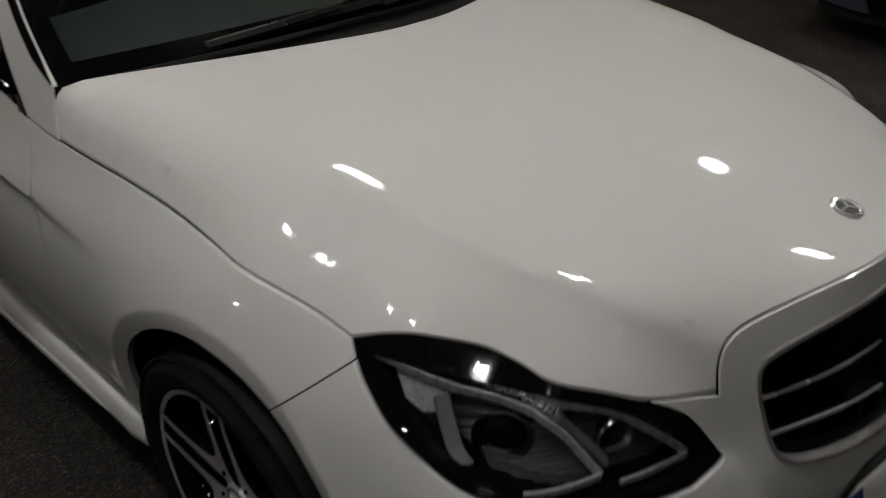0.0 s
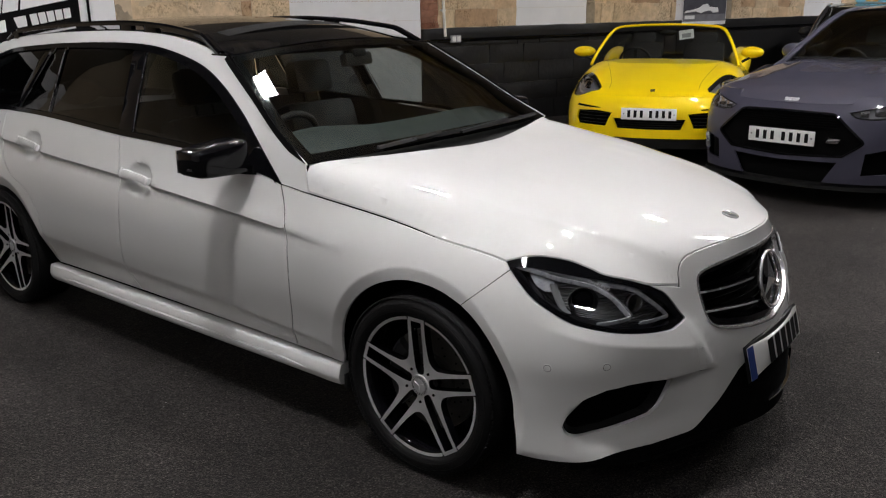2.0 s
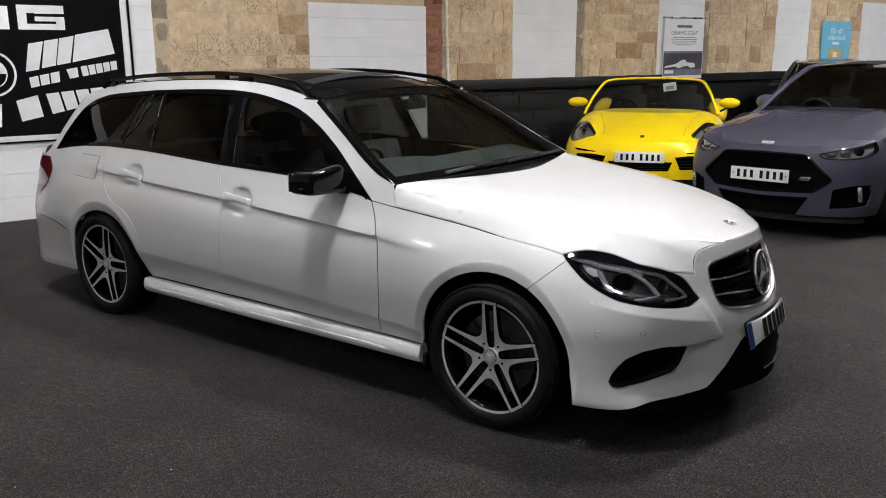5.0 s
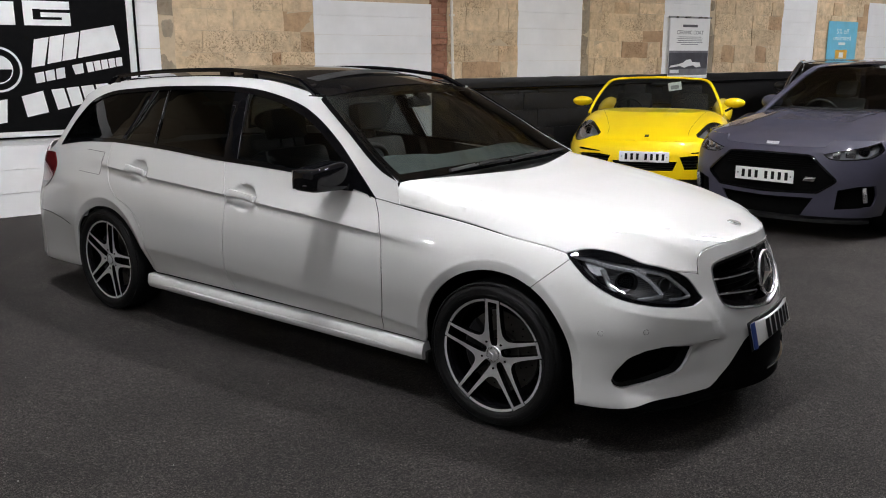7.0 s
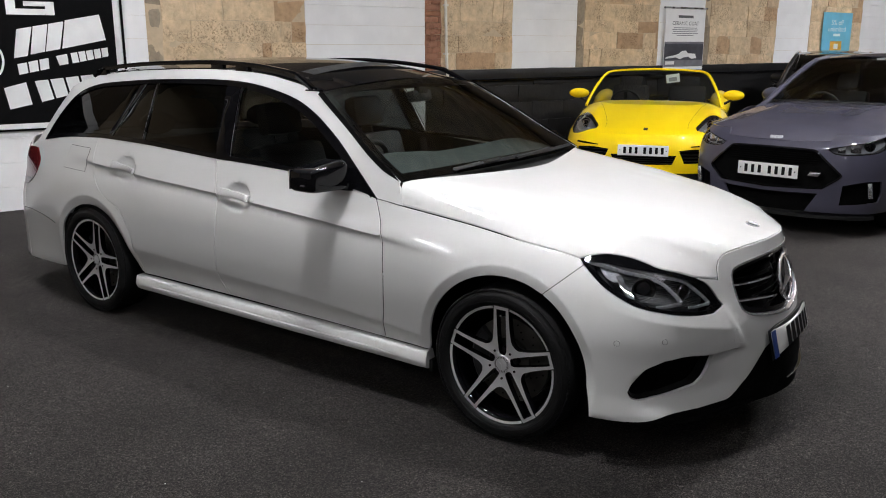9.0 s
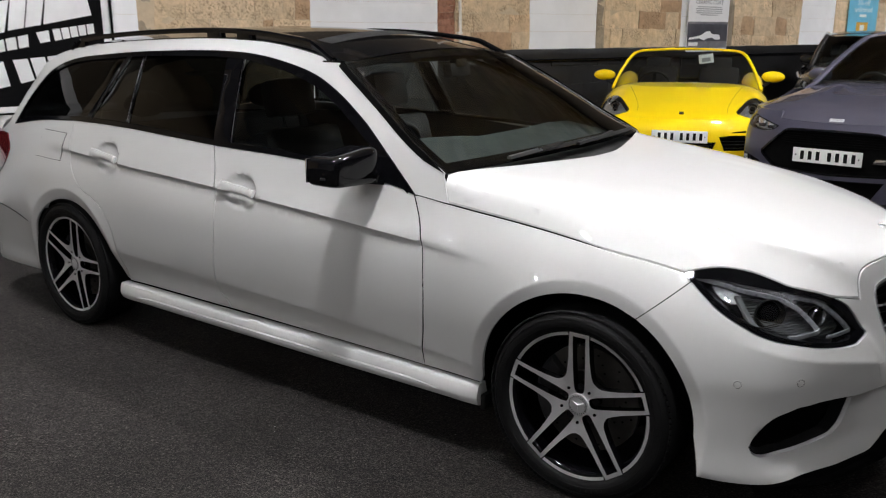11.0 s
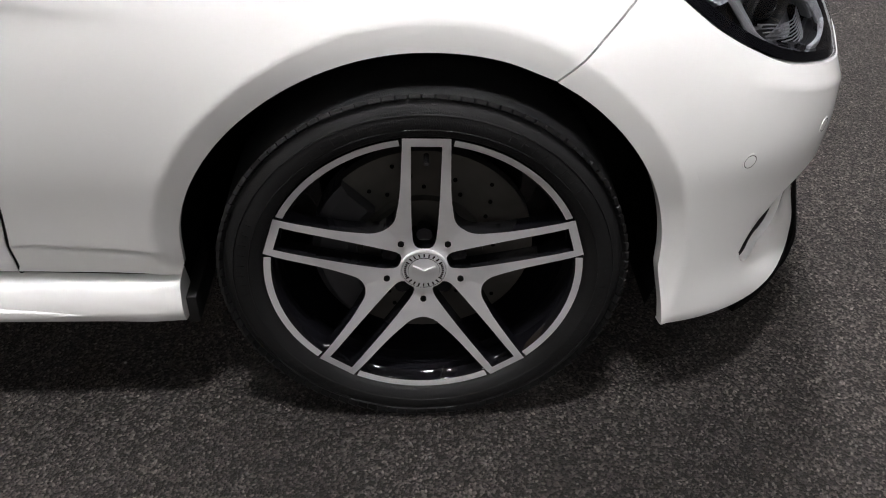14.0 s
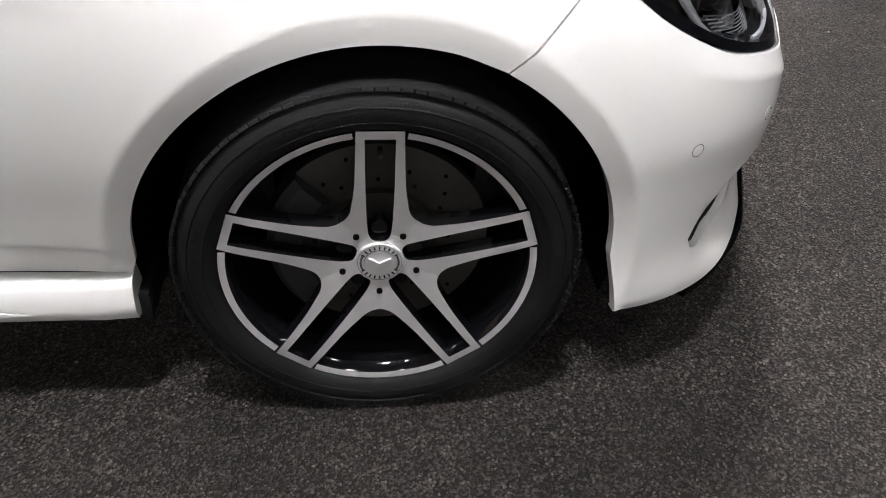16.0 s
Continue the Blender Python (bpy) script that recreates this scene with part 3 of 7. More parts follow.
E_INS = [[.03, .0, .0, .0, .0, .02, .05, .06, .07, .08, .14, .32, .62, .80],
         [.03, .0, .0, .0, .0, .01, .03, .05, .06, .08, .13, .27, .44, .52],
         [.12, .05, .035, .015, .0, .0, .004, .015, .04, .06, .09, .19, .29, .36],
         E_SIDE + [.02, .055, .075, .10, .19, .29, .36],
         E_SIDE[:6] + [.012, .05, .12, .17, .2, .3, .4, .45],
         [.01, .0, .005, .005, .0, .012, .04, .10, .2, .25, .3, .4, .5, .5],
         [.01, .0, .01, .005, .0, .03, .09, .18, .27, .32, .4, .5, .6, .6],
         [.01, .0, -.005, .0, .018, .055, .08, .11, .16, .2, .3, .4, .5, .5],
         [-.03, -.03, -.03, .0, .025, .05, .07, .09, .11, .13, .3, .4, .5, .5]]


def intake_top(s):
    """Height of the overhanging edge above the side intakes."""
    return float(np.interp(s, [.50, .535, .552, .60, .667, .74, .812, .937, 1.12], [.29, .312, .347, .392, .42, .427, .423, .412, .408]))


def shelf_line(s):
    """Height of the fold in the bumper under the head lamp."""
    return float(np.interp(s, [.40, .5, .6, .7, .8, .9, 1.0], [.640, .616, .590, .571, .549, .529, .508]))


def low_crease(s):
    """Height of the crease along the foot of the doors."""
    return float(np.interp(s, [-2.6, -2.45, -1.7, -1.03, -.62, -.36], [.452, .448, .424, .398, .367, .350]))


def estate_relief(s, z, front):
    """Swage line along the doors and the rolled lips of the wheel arches."""
    d = 0.0
    zc = float(np.interp(s, [-2.97, -2.33, -1.72, -1.03, -.62, -.34], [.906, .864, .836, .795, .766, .735]))
    fade = min(1, max(0, (s + 3.15) / .35)) * min(1, max(0, (-.30 - s) / .50))
    if fade > 0:
        q = z - zc
        d -= fade * (0.0105 * math.exp(q / .28) if q < -.018 else 0.0105 * max(0.0, min(1.0, -q / .018)))
        d += fade * 0.0065 * math.exp(-(q - .002) / .055 if q > .002 else (q - .002) / .010)
    lc = low_crease(s)
    lf = min(1, max(0, (s + 2.56) / .08)) * min(1, max(0, (-.36 - s) / .05))
    if lf > 0 and .2845 < z < lc + .3:
        d += lf * (.005 * math.exp(-(z - lc) / .06) if z > lc else .005 - .30 * (lc - z))
    sm = lambda v: max(0.0, min(1.0, v)) ** 2 * (3 - 2 * max(0.0, min(1.0, v)))
    sh = s if s < front else 2 * front - s
    if sh > .42 and z < .70:
        d += .009 * sm((z - .40) / .06) * sm((.62 - z) / .05) * (sh > .5) * sm((sh - .80) / .14) * (1 - sm((sh - (.99 + (.59 - z) * .55)) / .03))
        fade = sm((sh - .42) / .14) * (1 - sm((sh - .97) / .06))
        if fade > 0:
            q = z - shelf_line(sh)
            d += fade * (.0075 * math.exp(q / .035) if q < 0 else .0075 * math.exp(-q / .03))
        zt = intake_top(sh)
        d -= .030 * sm((zt + .014 - z) / .010) * sm((z - .205) / .085) * sm((sh - .53) / .12) * (1 - sm((sh - .97) / .15))
    for cs, cz in ((-1.575, .833), (-2.537, .890)):
        r = math.hypot((s - cs) / .096, (z - cz) / .070)
        if r < 1:
            d -= 0.026 * (1 - r * r) ** 0.7
    for c, zz, rr in ((0.0, .315, .372), (-2.875, .30, .367)):
        r = math.hypot(s - c, z - zz)
        if z > .2 and r < .6:
            q = r - rr - .042
            d += 0.007 * math.exp(-q / .045) if q > 0 else 0.007 + 0.30 * q * min(1.0, -q / .006)
    return d


SWAGE = [(s, float(np.interp(s, [-2.97, -2.33, -1.72, -1.03, -.62, -.34], [.906, .864, .836, .795, .766, .735]))) for s in np.arange(-3.1, -.14, .02)]
SWAGES = [SWAGE, [(s, z - .009) for s, z in SWAGE], [(s, z - .019) for s, z in SWAGE], [(s, z + .015) for s, z in SWAGE], [(s, z - .045) for s, z in SWAGE]]

SWAGES += [[(s, low_crease(s) - e) for s in np.arange(-2.56, -.36, .03)] for e in (-.04, -.004, .004, .03)]
for ac, az, ar in ((0.0, .315, .372), (-2.875, .30, .367)):
    SWAGES += [[(ac + (ar + e) * math.cos(radians(t)), az + (ar + e) * math.sin(radians(t))) for t in range(-10, 191, 4)] for e in (.012, .026, .036, .0425, .049, .066)]

estate = make_shell(E_PLAN, E_SS, E_ZS, E_INS, estate_relief)
SF = estate.front
car = thing("estate_car", "white estate car with black roof and diamond-turned alloy wheels", "car")


def arch(c, z, a, b, t0, t1, n=9):
    return [(c + a * math.cos(radians(t0 + (t1 - t0) * i / n)), z + b * math.sin(radians(t0 + (t1 - t0) * i / n))) for i in range(n + 1)]


HOOD_SEAM = [(-.54, .898), (-.30, .866), (-.095, .8385), (.06, .818), (.17, .802), (.29, .783)]
LAMP_TOP = [(.29, .783), (.345, .798), (.41, .802), (.53, .788), (.64, .765), (.775, .740), (.88, .712)]
LAMP_IN = [(.88, .712), (.935, .677), (.978, .614), (.986, .593), (.925, .577)]
LAMP_LOW = [(.925, .577), (.83, .584), (.69, .608), (.57, .63), (.49, .66), (.412, .698), (.352, .738), (.29, .783)]
NOSE_EDGE = [(.88, .712), (.94, .70), (.995, .688)]
NOSE_SEAM = [(.995, .688), (1.003, .735), (1.03, .766), (1.1, .782), (1.26, .795), (SF, .803)]
LAMP_EAR = (.316, .763)
SPLIT = [LAMP_EAR, (.178, .643)]
ARCH_A = arch(0, .315, .374, .370, 62, 0)
ARCH_B = arch(0, .315, .374, .370, 180, 62)
BUMP_LOW = [(.395, .196), (.594, .196), (.712, .220), (.869, .218), (1.0, .216), (1.05, .235), (1.084, .265), (1.169, .347), (1.215, .385)]
DOOR_F = [(-.69, .915), (-.62, .775), (-.603, .609), (-.613, .451), (-.643, .286)]
DOOR_B = [(-1.787, 1.003), (-1.728, .821), (-1.72, .674), (-1.74, .42), (-1.718, .290)]
DOOR_R = [(-2.876, 1.041), (-2.863, .881), (-2.819, .801), (-2.727, .725), (-2.578, .666), (-2.478, .549), (-2.455, .374), (-2.47, .286)]
BELT_F = [(-.69, .915), (-.781, .936), (-1.0, .965), (-1.249, .986), (-1.5, .996), (-1.787, 1.003)]
BELT_R = [(-1.787, 1.003), (-2.345, 1.03), (-2.6, 1.038), (-2.876, 1.041)]
BELT_Q = [(-2.876, 1.041), (-3.2, 1.025), (-3.516, .985)]
WIN_UP = [(-.69, .915), (-.795, .991), (-.988, 1.122), (-1.192, 1.237), (-1.393, 1.312), (-1.689, 1.367), (-1.987, 1.384), (-2.454, 1.378), (-2.788, 1.361), (-3.086, 1.334), (-3.285, 1.269), (-3.425, 1.139), (-3.516, .985)]
SCREEN = [(-.58, .998), (-.758, 1.09), (-.949, 1.207), (-1.2, 1.352)]
ROOF = [(-1.2, 1.352), (-1.446, 1.398), (-1.703, 1.430), (-2.049, 1.443), (-2.45, 1.436), (-2.848, 1.417), (-3.2, 1.377), (-3.40, 1.315)]
TAIL = [(-3.40, 1.315), (-3.52, 1.18), (-3.63, 1.0), (-3.75, .93)]


def rev(r):
    return r[::-1]


def mirrored(run):
    return [(2 * SF - s, z) for s, z in run[::-1]]


def both_sides(name, label="", **kw):
    """The same body part for the right and the left side."""
    mats = kw.pop("mats")
    parent = kw.pop("parent", car)
    return [part(name, panel(mirror=bool(k), **kw), mats, parent, label) for k in (0, 1)]


both_sides("front_wing", surf=estate, outline=loop_of(HOOD_SEAM, [(.29, .783), LAMP_EAR], SPLIT, rev(ARCH_B), [(-.374, .315), (-.385, .287)], [(-.385, .287), (-.643, .287)], rev(DOOR_F), [(-.69, .915), (-.62, .908), (-.54, .898)]), gap=.0027, step=.022, lines=SWAGES, fine=[(-1.575, .833, .108, .082, .0115), (-2.537, .890, .108, .082, .0115)], mats=M_WHITE)
doors_f = both_sides("front_door", surf=estate, outline=loop_of(DOOR_F, [(-.643, .286), (-1.718, .290)], rev(DOOR_B), rev(BELT_F)), gap=.0032, step=.028, lines=SWAGES, fine=[(-1.575, .833, .108, .082, .0115), (-2.537, .890, .108, .082, .0115)], mats=M_WHITE)
doors_r = both_sides("rear_door", surf=estate, outline=loop_of(DOOR_B, [(-1.718, .290), (-2.47, .286)], rev(DOOR_R), rev(BELT_R)), gap=.002, step=.03, lines=SWAGES, fine=[(-1.575, .833, .108, .082, .0115), (-2.537, .890, .108, .082, .0115)], mats=M_WHITE)
ARCH_R = arch(-2.875, .30, .385, .352, 180, 0, 14)
both_sides("body_side", surf=estate, outline=loop_of([(-.54, .898), (-.58, .998)], SCREEN, ROOF, TAIL, [(-3.75, .93), (-3.75, .2)], [(-3.75, .2), (-3.285, .21), (-3.26, .30)], ARCH_R, [(-2.49, .30), (-2.47, .286)], rev(DOOR_R), BELT_Q, rev(WIN_UP), [(-.69, .915), (-.62, .908), (-.54, .898)]), gap=.002, step=.03, lines=SWAGES, fine=[(-1.575, .833, .108, .082, .0115), (-2.537, .890, .108, .082, .0115)], mats=M_WHITE)
both_sides("tailgate_half", surf=estate, outline=loop_of([(-3.756, .2), (-3.756, .93)], [(-3.756, .93), (-4.0, .98), (-4.735, 1.0)], [(-4.735, 1.0), (-4.735, .2)], [(-4.735, .2), (-3.756, .2)]), step=.06, mats=M_WHITE, flip=True)

GRILLE = loop_of([(1.066, .66), (1.068, .70), (1.095, .722), (1.183, .736), (1.331, .748), (SF, .752)], mirrored([(1.066, .66), (1.068, .70), (1.095, .722), (1.183, .736), (1.331, .748), (SF, .752)]),
                 mirrored([(SF, .487), (1.328, .503), (1.193, .523), (1.121, .544), (1.085, .578), (1.066, .66)]), [(SF, .487), (1.328, .503), (1.193, .523), (1.121, .544), (1.085, .578), (1.066, .66)])
INTAKE = loop_of([(.535, .310), (.552, .347), (.60, .392), (.667, .42), (.74, .427), (.812, .423), (.937, .404)], [(.937, .404), (.892, .335), (.851, .308)], [(.851, .308), (.712, .290), (.6, .277), (.553, .285), (.535, .310)])
INTAKE_L = [(2 * SF - s, z) for s, z in INTAKE[::-1]]
LOW_MID = [(1.215, .385), (1.26, .40), (1.35, .41), (SF, .412)]
NOSE_LINES = [[(s if k == 0 else 2 * SF - s, intake_top(s) + e) for s in np.arange(.54, 1.12, .018)] for e in (.016, .013, .008, .004) for k in (0, 1)]
NOSE_LINES += [[(s if k == 0 else 2 * SF - s, shelf_line(s) + e) for s in np.arange(.44, 1.02, .018)] for e in (.007, 0, -.006) for k in (0, 1)]
NOSE_LINES += [[(.99 + (.59 - z) * .55 + e if k == 0 else 2 * SF - (.99 + (.59 - z) * .55 + e), z) for z in np.arange(.44, .585, .012)] for e in (-.002, .015, .032) for k in (0, 1)]
SPLIT_B = [(s - .0019, z + .0007) for s, z in SPLIT]
bump_right = [rev(NOSE_SEAM), rev(NOSE_EDGE), LAMP_IN, LAMP_LOW[:-1] + [LAMP_EAR], SPLIT_B, ARCH_A, [(.374, .315), (.388, .25), (.395, .196)], BUMP_LOW, LOW_MID]
bump_left = [mirrored(r) for r in bump_right[::-1]]
part("front_bumper", panel(estate, loop_of(*bump_right, *bump_left), [GRILLE, INTAKE, INTAKE_L], lines=SWAGES + NOSE_LINES, gap=.002, step=.018, depth=.02), M_WHITE, car)

# bonnet: a crowned sheet that meets its own cut line
EDGE = [estate(s, z) for s, z in spline([(-.585, .998), (-.545, .90)], 3) + spline(HOOD_SEAM, 5) + spline(LAMP_TOP, 6) + spline(NOSE_EDGE, 4) + spline(NOSE_SEAM, 6)]
EDGE_A = np.array(EDGE)


FOLD_LINE = [(-.20, .665), (.05, .645), (.20, .62), (.34, .585), (.45, .55), (.57, .497), (.67, .43), (.72, .39)]


def fold(x, y):
    """The edge that grows out of the flat bonnet and falls away outboard, down to the notch."""
    amp = float(np.interp(x, [-.15, .05, .2, .4, .55, .65, .70, .76], [0, .005, .012, .022, .034, .042, .044, 0]))
    d = (abs(y) - float(np.interp(x, *zip(*FOLD_LINE)))) / .040
    d = math.log1p(math.exp(max(-40, min(40, d / .16)))) * .16
    return -amp * (1 - math.exp(-d))


CROWN = [(-.8, 1.022), (-.46, .998), (-.2, .980), (0, .961), (.2, .935), (.4, .900), (.55, .866), (.68, .829), (.75, .812), (.80, .802)]
HX0, HY0, HD, HNX, HNY = -.70, -.96, .02, 83, 49


def fair_sheet():
    """The smoothest sheet through the crown line, the cut line and the slope of the shell beyond it."""
    n = HNX * HNY
    mat, vec = np.zeros((n, n)), np.zeros(n)

    def tie(x, y, z, w):
        z = z - fold(x, y)
        fx, fy = (x - HX0) / HD, (y - HY0) / HD
        i, j = min(HNX - 2, max(0, int(fx))), min(HNY - 2, max(0, int(fy)))
        fx, fy = fx - i, fy - j
        ids = [i * HNY + j, (i + 1) * HNY + j, i * HNY + j + 1, (i + 1) * HNY + j + 1]
        ws = np.array([(1 - fx) * (1 - fy), fx * (1 - fy), (1 - fx) * fy, fx * fy])
        mat[np.ix_(ids, ids)] += w * np.outer(ws, ws)
        vec[ids] += w * ws * z

    def bend(ids, ws, w):
        ws = np.array(ws)
        mat[np.ix_(ids, ids)] += w * np.outer(ws, ws)

    for i in range(HNX):
        for j in range(HNY):
            k = i * HNY + j
            x, y = HX0 + i * HD, HY0 + j * HD
            soft = 1 - .97 * min(1.0, max(0.0, (.05 - x) / .25)) * min(1.0, max(0.0, (-.74 - y) / .04))
            if 0 < i < HNX - 1:
                bend([k - HNY, k, k + HNY], [1, -2, 1], soft)
            if 0 < j < HNY - 1:
                bend([k - 1, k, k + 1], [1, -2, 1], soft)
            if i < HNX - 1 and j < HNY - 1:
                bend([k, k + 1, k + HNY, k + HNY + 1], [1, -1, -1, 1], 2.0)
        bend([i * HNY + HNY - 2, i * HNY + HNY - 1], [-1, 1], 1.0)
    for x in np.arange(-.58, .81, .02):
        tie(x, -.005, float(np.interp(x, *zip(*CROWN))), .6)
    ex, ey, ez = (np.array([q[k] for q in EDGE[3:28]]) for k in (0, 1, 2))
    for x in np.arange(-.62, .26, .02):
        ye, ze, zc = -float(np.interp(x, ex, ey)), float(np.interp(x, ex, ez)), float(np.interp(x, *zip(*CROWN)))
        p, c = float(np.interp(x, [-.6, -.3, .1, .3], [28, 14, 6.5, 5])), float(np.interp(x, [-.6, 0, .3], [.07, .16, .17]))
        lift = min(1.0, max(0.0, (-.535 - x) / .05))
        ze = ze + (min(.992, zc) - ze) * lift * lift * (3 - 2 * lift)
        for y in np.arange(.02, ye - .012, .02):
            t = y / ye
            tie(x, -y, zc - (zc - ze) * (c * t * t + (1 - c) * t ** p) + fold(x, y) * .6, .5 * min(1.0, max(0.0, (.2 - x) / .3)))
    for x in np.arange(.0, .69, .02):
        yf, zc = float(np.interp(x, *zip(*FOLD_LINE))), float(np.interp(x, *zip(*CROWN)))
        for t in (.3, .5, .7, .85, .97):
            tie(x, -yf * t, zc - float(np.interp(x, [0, .3, .7], [.030, .038, .046])) * t ** 2.2, .25)
    for q in EDGE[3:]:
        tie(q[0], q[1], q[2], 6.0)
    for s, z in spline(HOOD_SEAM, 5) + spline(LAMP_TOP, 6):
        for drop in ((.012, .026) if s > .0 else ()):
            q = estate(s, z - drop)
            tie(q[0], q[1], q[2], .5)
    return np.linalg.solve(mat + 1e-7 * np.eye(n), vec).reshape(HNX, HNY)


SHEET = fair_sheet()


def sheet_z(x, y):
    y = -abs(y)
    fx, fy = (x - HX0) / HD, (y - HY0) / HD
    i, j = min(HNX - 3, max(1, int(fx))), min(HNY - 3, max(1, int(fy)))
    u, v = fx - i, fy - j

    def cub(t):
        return np.array([((1 - t) ** 3) / 6, (3 * t ** 3 - 6 * t * t + 4) / 6, (-3 * t ** 3 + 3 * t * t + 3 * t + 1) / 6, t ** 3 / 6])
    return float(cub(u) @ SHEET[i - 1:i + 3, j - 1:j + 3] @ cub(v)) + fold(x, y)


MISS = np.array([q[2] - sheet_z(q[0], q[1]) for q in EDGE])


def bonnet(x, y, out=0.0):
    """The fair sheet, drawn exactly on to its cut line."""
    d2 = (EDGE_A[3:, 0] - x) ** 2 + (EDGE_A[3:, 1] + abs(y)) ** 2
    w = 1 / (d2 + 1e-5) ** 2
    near = float(np.min(d2))
    return (x, y, sheet_z(x, y) + float(w @ MISS[3:] / w.sum()) * math.exp(-near / .03 ** 2) + out)


right_xy = [(p[0], p[1]) for p in EDGE]
rear_xy = spline([(right_xy[0][0], -right_xy[0][1]), (-.468, .45), (-.386, .15), (-.372, 0), (-.386, -.15), (-.468, -.45), right_xy[0]], 6)
seen_xy = []
for p in right_xy + [(x, -y) for x, y in right_xy[::-1]] + rear_xy:
    if not seen_xy or math.dist(p, seen_xy[-1]) > 2e-3:
        seen_xy.append((float(p[0]), float(p[1])))
while math.dist(seen_xy[0], seen_xy[-1]) < 2e-3:
    seen_xy.pop()
BONNET_RINGS = [shrink(seen_xy, d) for d in (.010, .022, .040, .062)] + [[(x, k * (float(np.interp(x, *zip(*FOLD_LINE))) + e)) for x in np.arange(-.1, .69, .02)] for k in (-1, 1) for e in (-.005, .003, .012, .026)]
part("bonnet", panel(bonnet, seen_xy, gap=.005, step=.02, depth=.03, lines=BONNET_RINGS), M_WHITE, car)


def across(run, crown, bow, n=20, y_in=0.0, lift=0.0, t0=-1.0, t1=1.0):
    """A sheet spanned between a curve on the right shell and its mirror image."""
    bm = bmesh.new()
    rows = []
    m = len(run)
    for i, (s, z) in enumerate(run):
        p = estate(s, z)
        k = i / (m - 1)
        b = bow[0] + (bow[1] - bow[0]) * k
        c = crown[0] + (crown[1] - crown[0]) * k
        row = []
        for j in range(n + 1):
            t = t0 + (t1 - t0) * j / n
            row.append(bm.verts.new((p[0] + b * (1 - abs(t) ** 2.2), -t * (p[1] + y_in), p[2] + c * (1 - t * t) + lift)))
        rows.append(row)
    for a, b in zip(rows, rows[1:]):
        for j in range(n):
            bm.faces.new((a[j], b[j], b[j + 1], a[j + 1]))
    bm.normal_update()
    if sum(f.normal.z * f.calc_area() for f in bm.faces) < 0:
        bmesh.ops.reverse_faces(bm, faces=bm.faces[:])
    return bm


part("windscreen", across(spline(SCREEN, 6), (.012, .045), (.100, .072), y_in=.012), M_SCREEN, car, "clear raked windscreen")
screen_run = spline(SCREEN, 14)


def screen_band(i0, i1, t0, t1):
    """A strip of the black print round the edge of the windscreen."""
    m = len(screen_run) - 1
    cr = [.012 + .033 * i / m for i in (i0, i1)]
    bw = [.100 - .028 * i / m for i in (i0, i1)]
    return part("screen_print", across(screen_run[i0:i1 + 1], cr, bw, y_in=.012, lift=-.004, t0=t0, t1=t1), M_PIANO, car, "black printed screen edge")


screen_band(0, 4, -1, 1)
screen_band(40, 42, -1, 1)
screen_band(4, 40, -1, -.945)
screen_band(4, 40, .945, 1)
part("roof_panel", across(spline(ROOF, 5), (.045, .06), (.06, -.05), y_in=.035, lift=.004), M_ROOFGLASS, car, "gloss black panoramic glass roof")
bm = across(spline(ROOF, 5)[5:8], (.05, .052), (.045, .04), y_in=.10, lift=.012)
part("wind_deflector", bm, M_BLACK, car, "black strip across the glass roof")
part("rear_screen", across(spline([(-3.40, 1.315), (-3.52, 1.18), (-3.63, 1.0), (-3.756, .93)], 4), (.06, .0), (-.12, -.30)), M_TINT, car, "dark rear window")

# side windows, trims and pillars
WIN = loop_of(BELT_F, BELT_R, BELT_Q, rev(WIN_UP))
WIN_IN = shrink(WIN, .020)
for k in (0, 1):
    part("window_trim", panel(estate, WIN, [WIN_IN], depth=.012, lift=.003, step=.05, mirror=bool(k), flip=True), M_PIANO, car, "gloss black window surround")
WIDEN = [(-3.3, .001), (-2.4, .004), (-1.8, .008), (-1.5, .012), (-1.25, .018), (-.99, .020), (-.80, .012), (-.69, .004)]
edge_run = spline(WIN_UP[:-1], 6)
outer_run = []
for i, p in enumerate(edge_run):
    a, b = edge_run[max(0, i - 1)], edge_run[min(len(edge_run) - 1, i + 1)]
    q = math.hypot(b[0] - a[0], b[1] - a[1])
    d = float(np.interp(p[0], *zip(*WIDEN)))
    outer_run.append((p[0] + (b[1] - a[1]) / q * d, p[1] - (b[0] - a[0]) / q * d))
for k in (0, 1):
    part("window_surround", panel(estate, edge_run + outer_run[::-1], depth=.004, lift=.0035, step=.05, mirror=bool(k)), M_PIANO, car, "gloss black strip over the side windows")
seal_run = spline(SCREEN, 6)
seal_in, seal_out = [], []
for i, p in enumerate(seal_run):
    a, b = seal_run[max(0, i - 1)], seal_run[min(len(seal_run) - 1, i + 1)]
    q = math.hypot(b[0] - a[0], b[1] - a[1])
    d = .014 * min(1.0, i / 3)
    seal_in.append((p[0] + (a[1] - b[1]) / q * d, p[1] + (b[0] - a[0]) / q * d))
    seal_out.append((p[0] - (a[1] - b[1]) / q * d * .5, p[1] - (b[0] - a[0]) / q * d * .5))
for k in (0, 1):
    part("screen_seal", panel(estate, seal_out + seal_in[::-1], depth=.004, lift=.003, step=.05, mirror=bool(k)), M_VOID, car, "black seal beside the windscreen")
B0, B1 = (-1.675, .95), (-1.79, 1.42)
C0, C1 = (-2.432, .95), (-2.50, 1.42)
Q0, Q1 = (-2.81, .95), (-2.56, 1.42)


def shifted(p, d):
    return (p[0] + d, p[1])


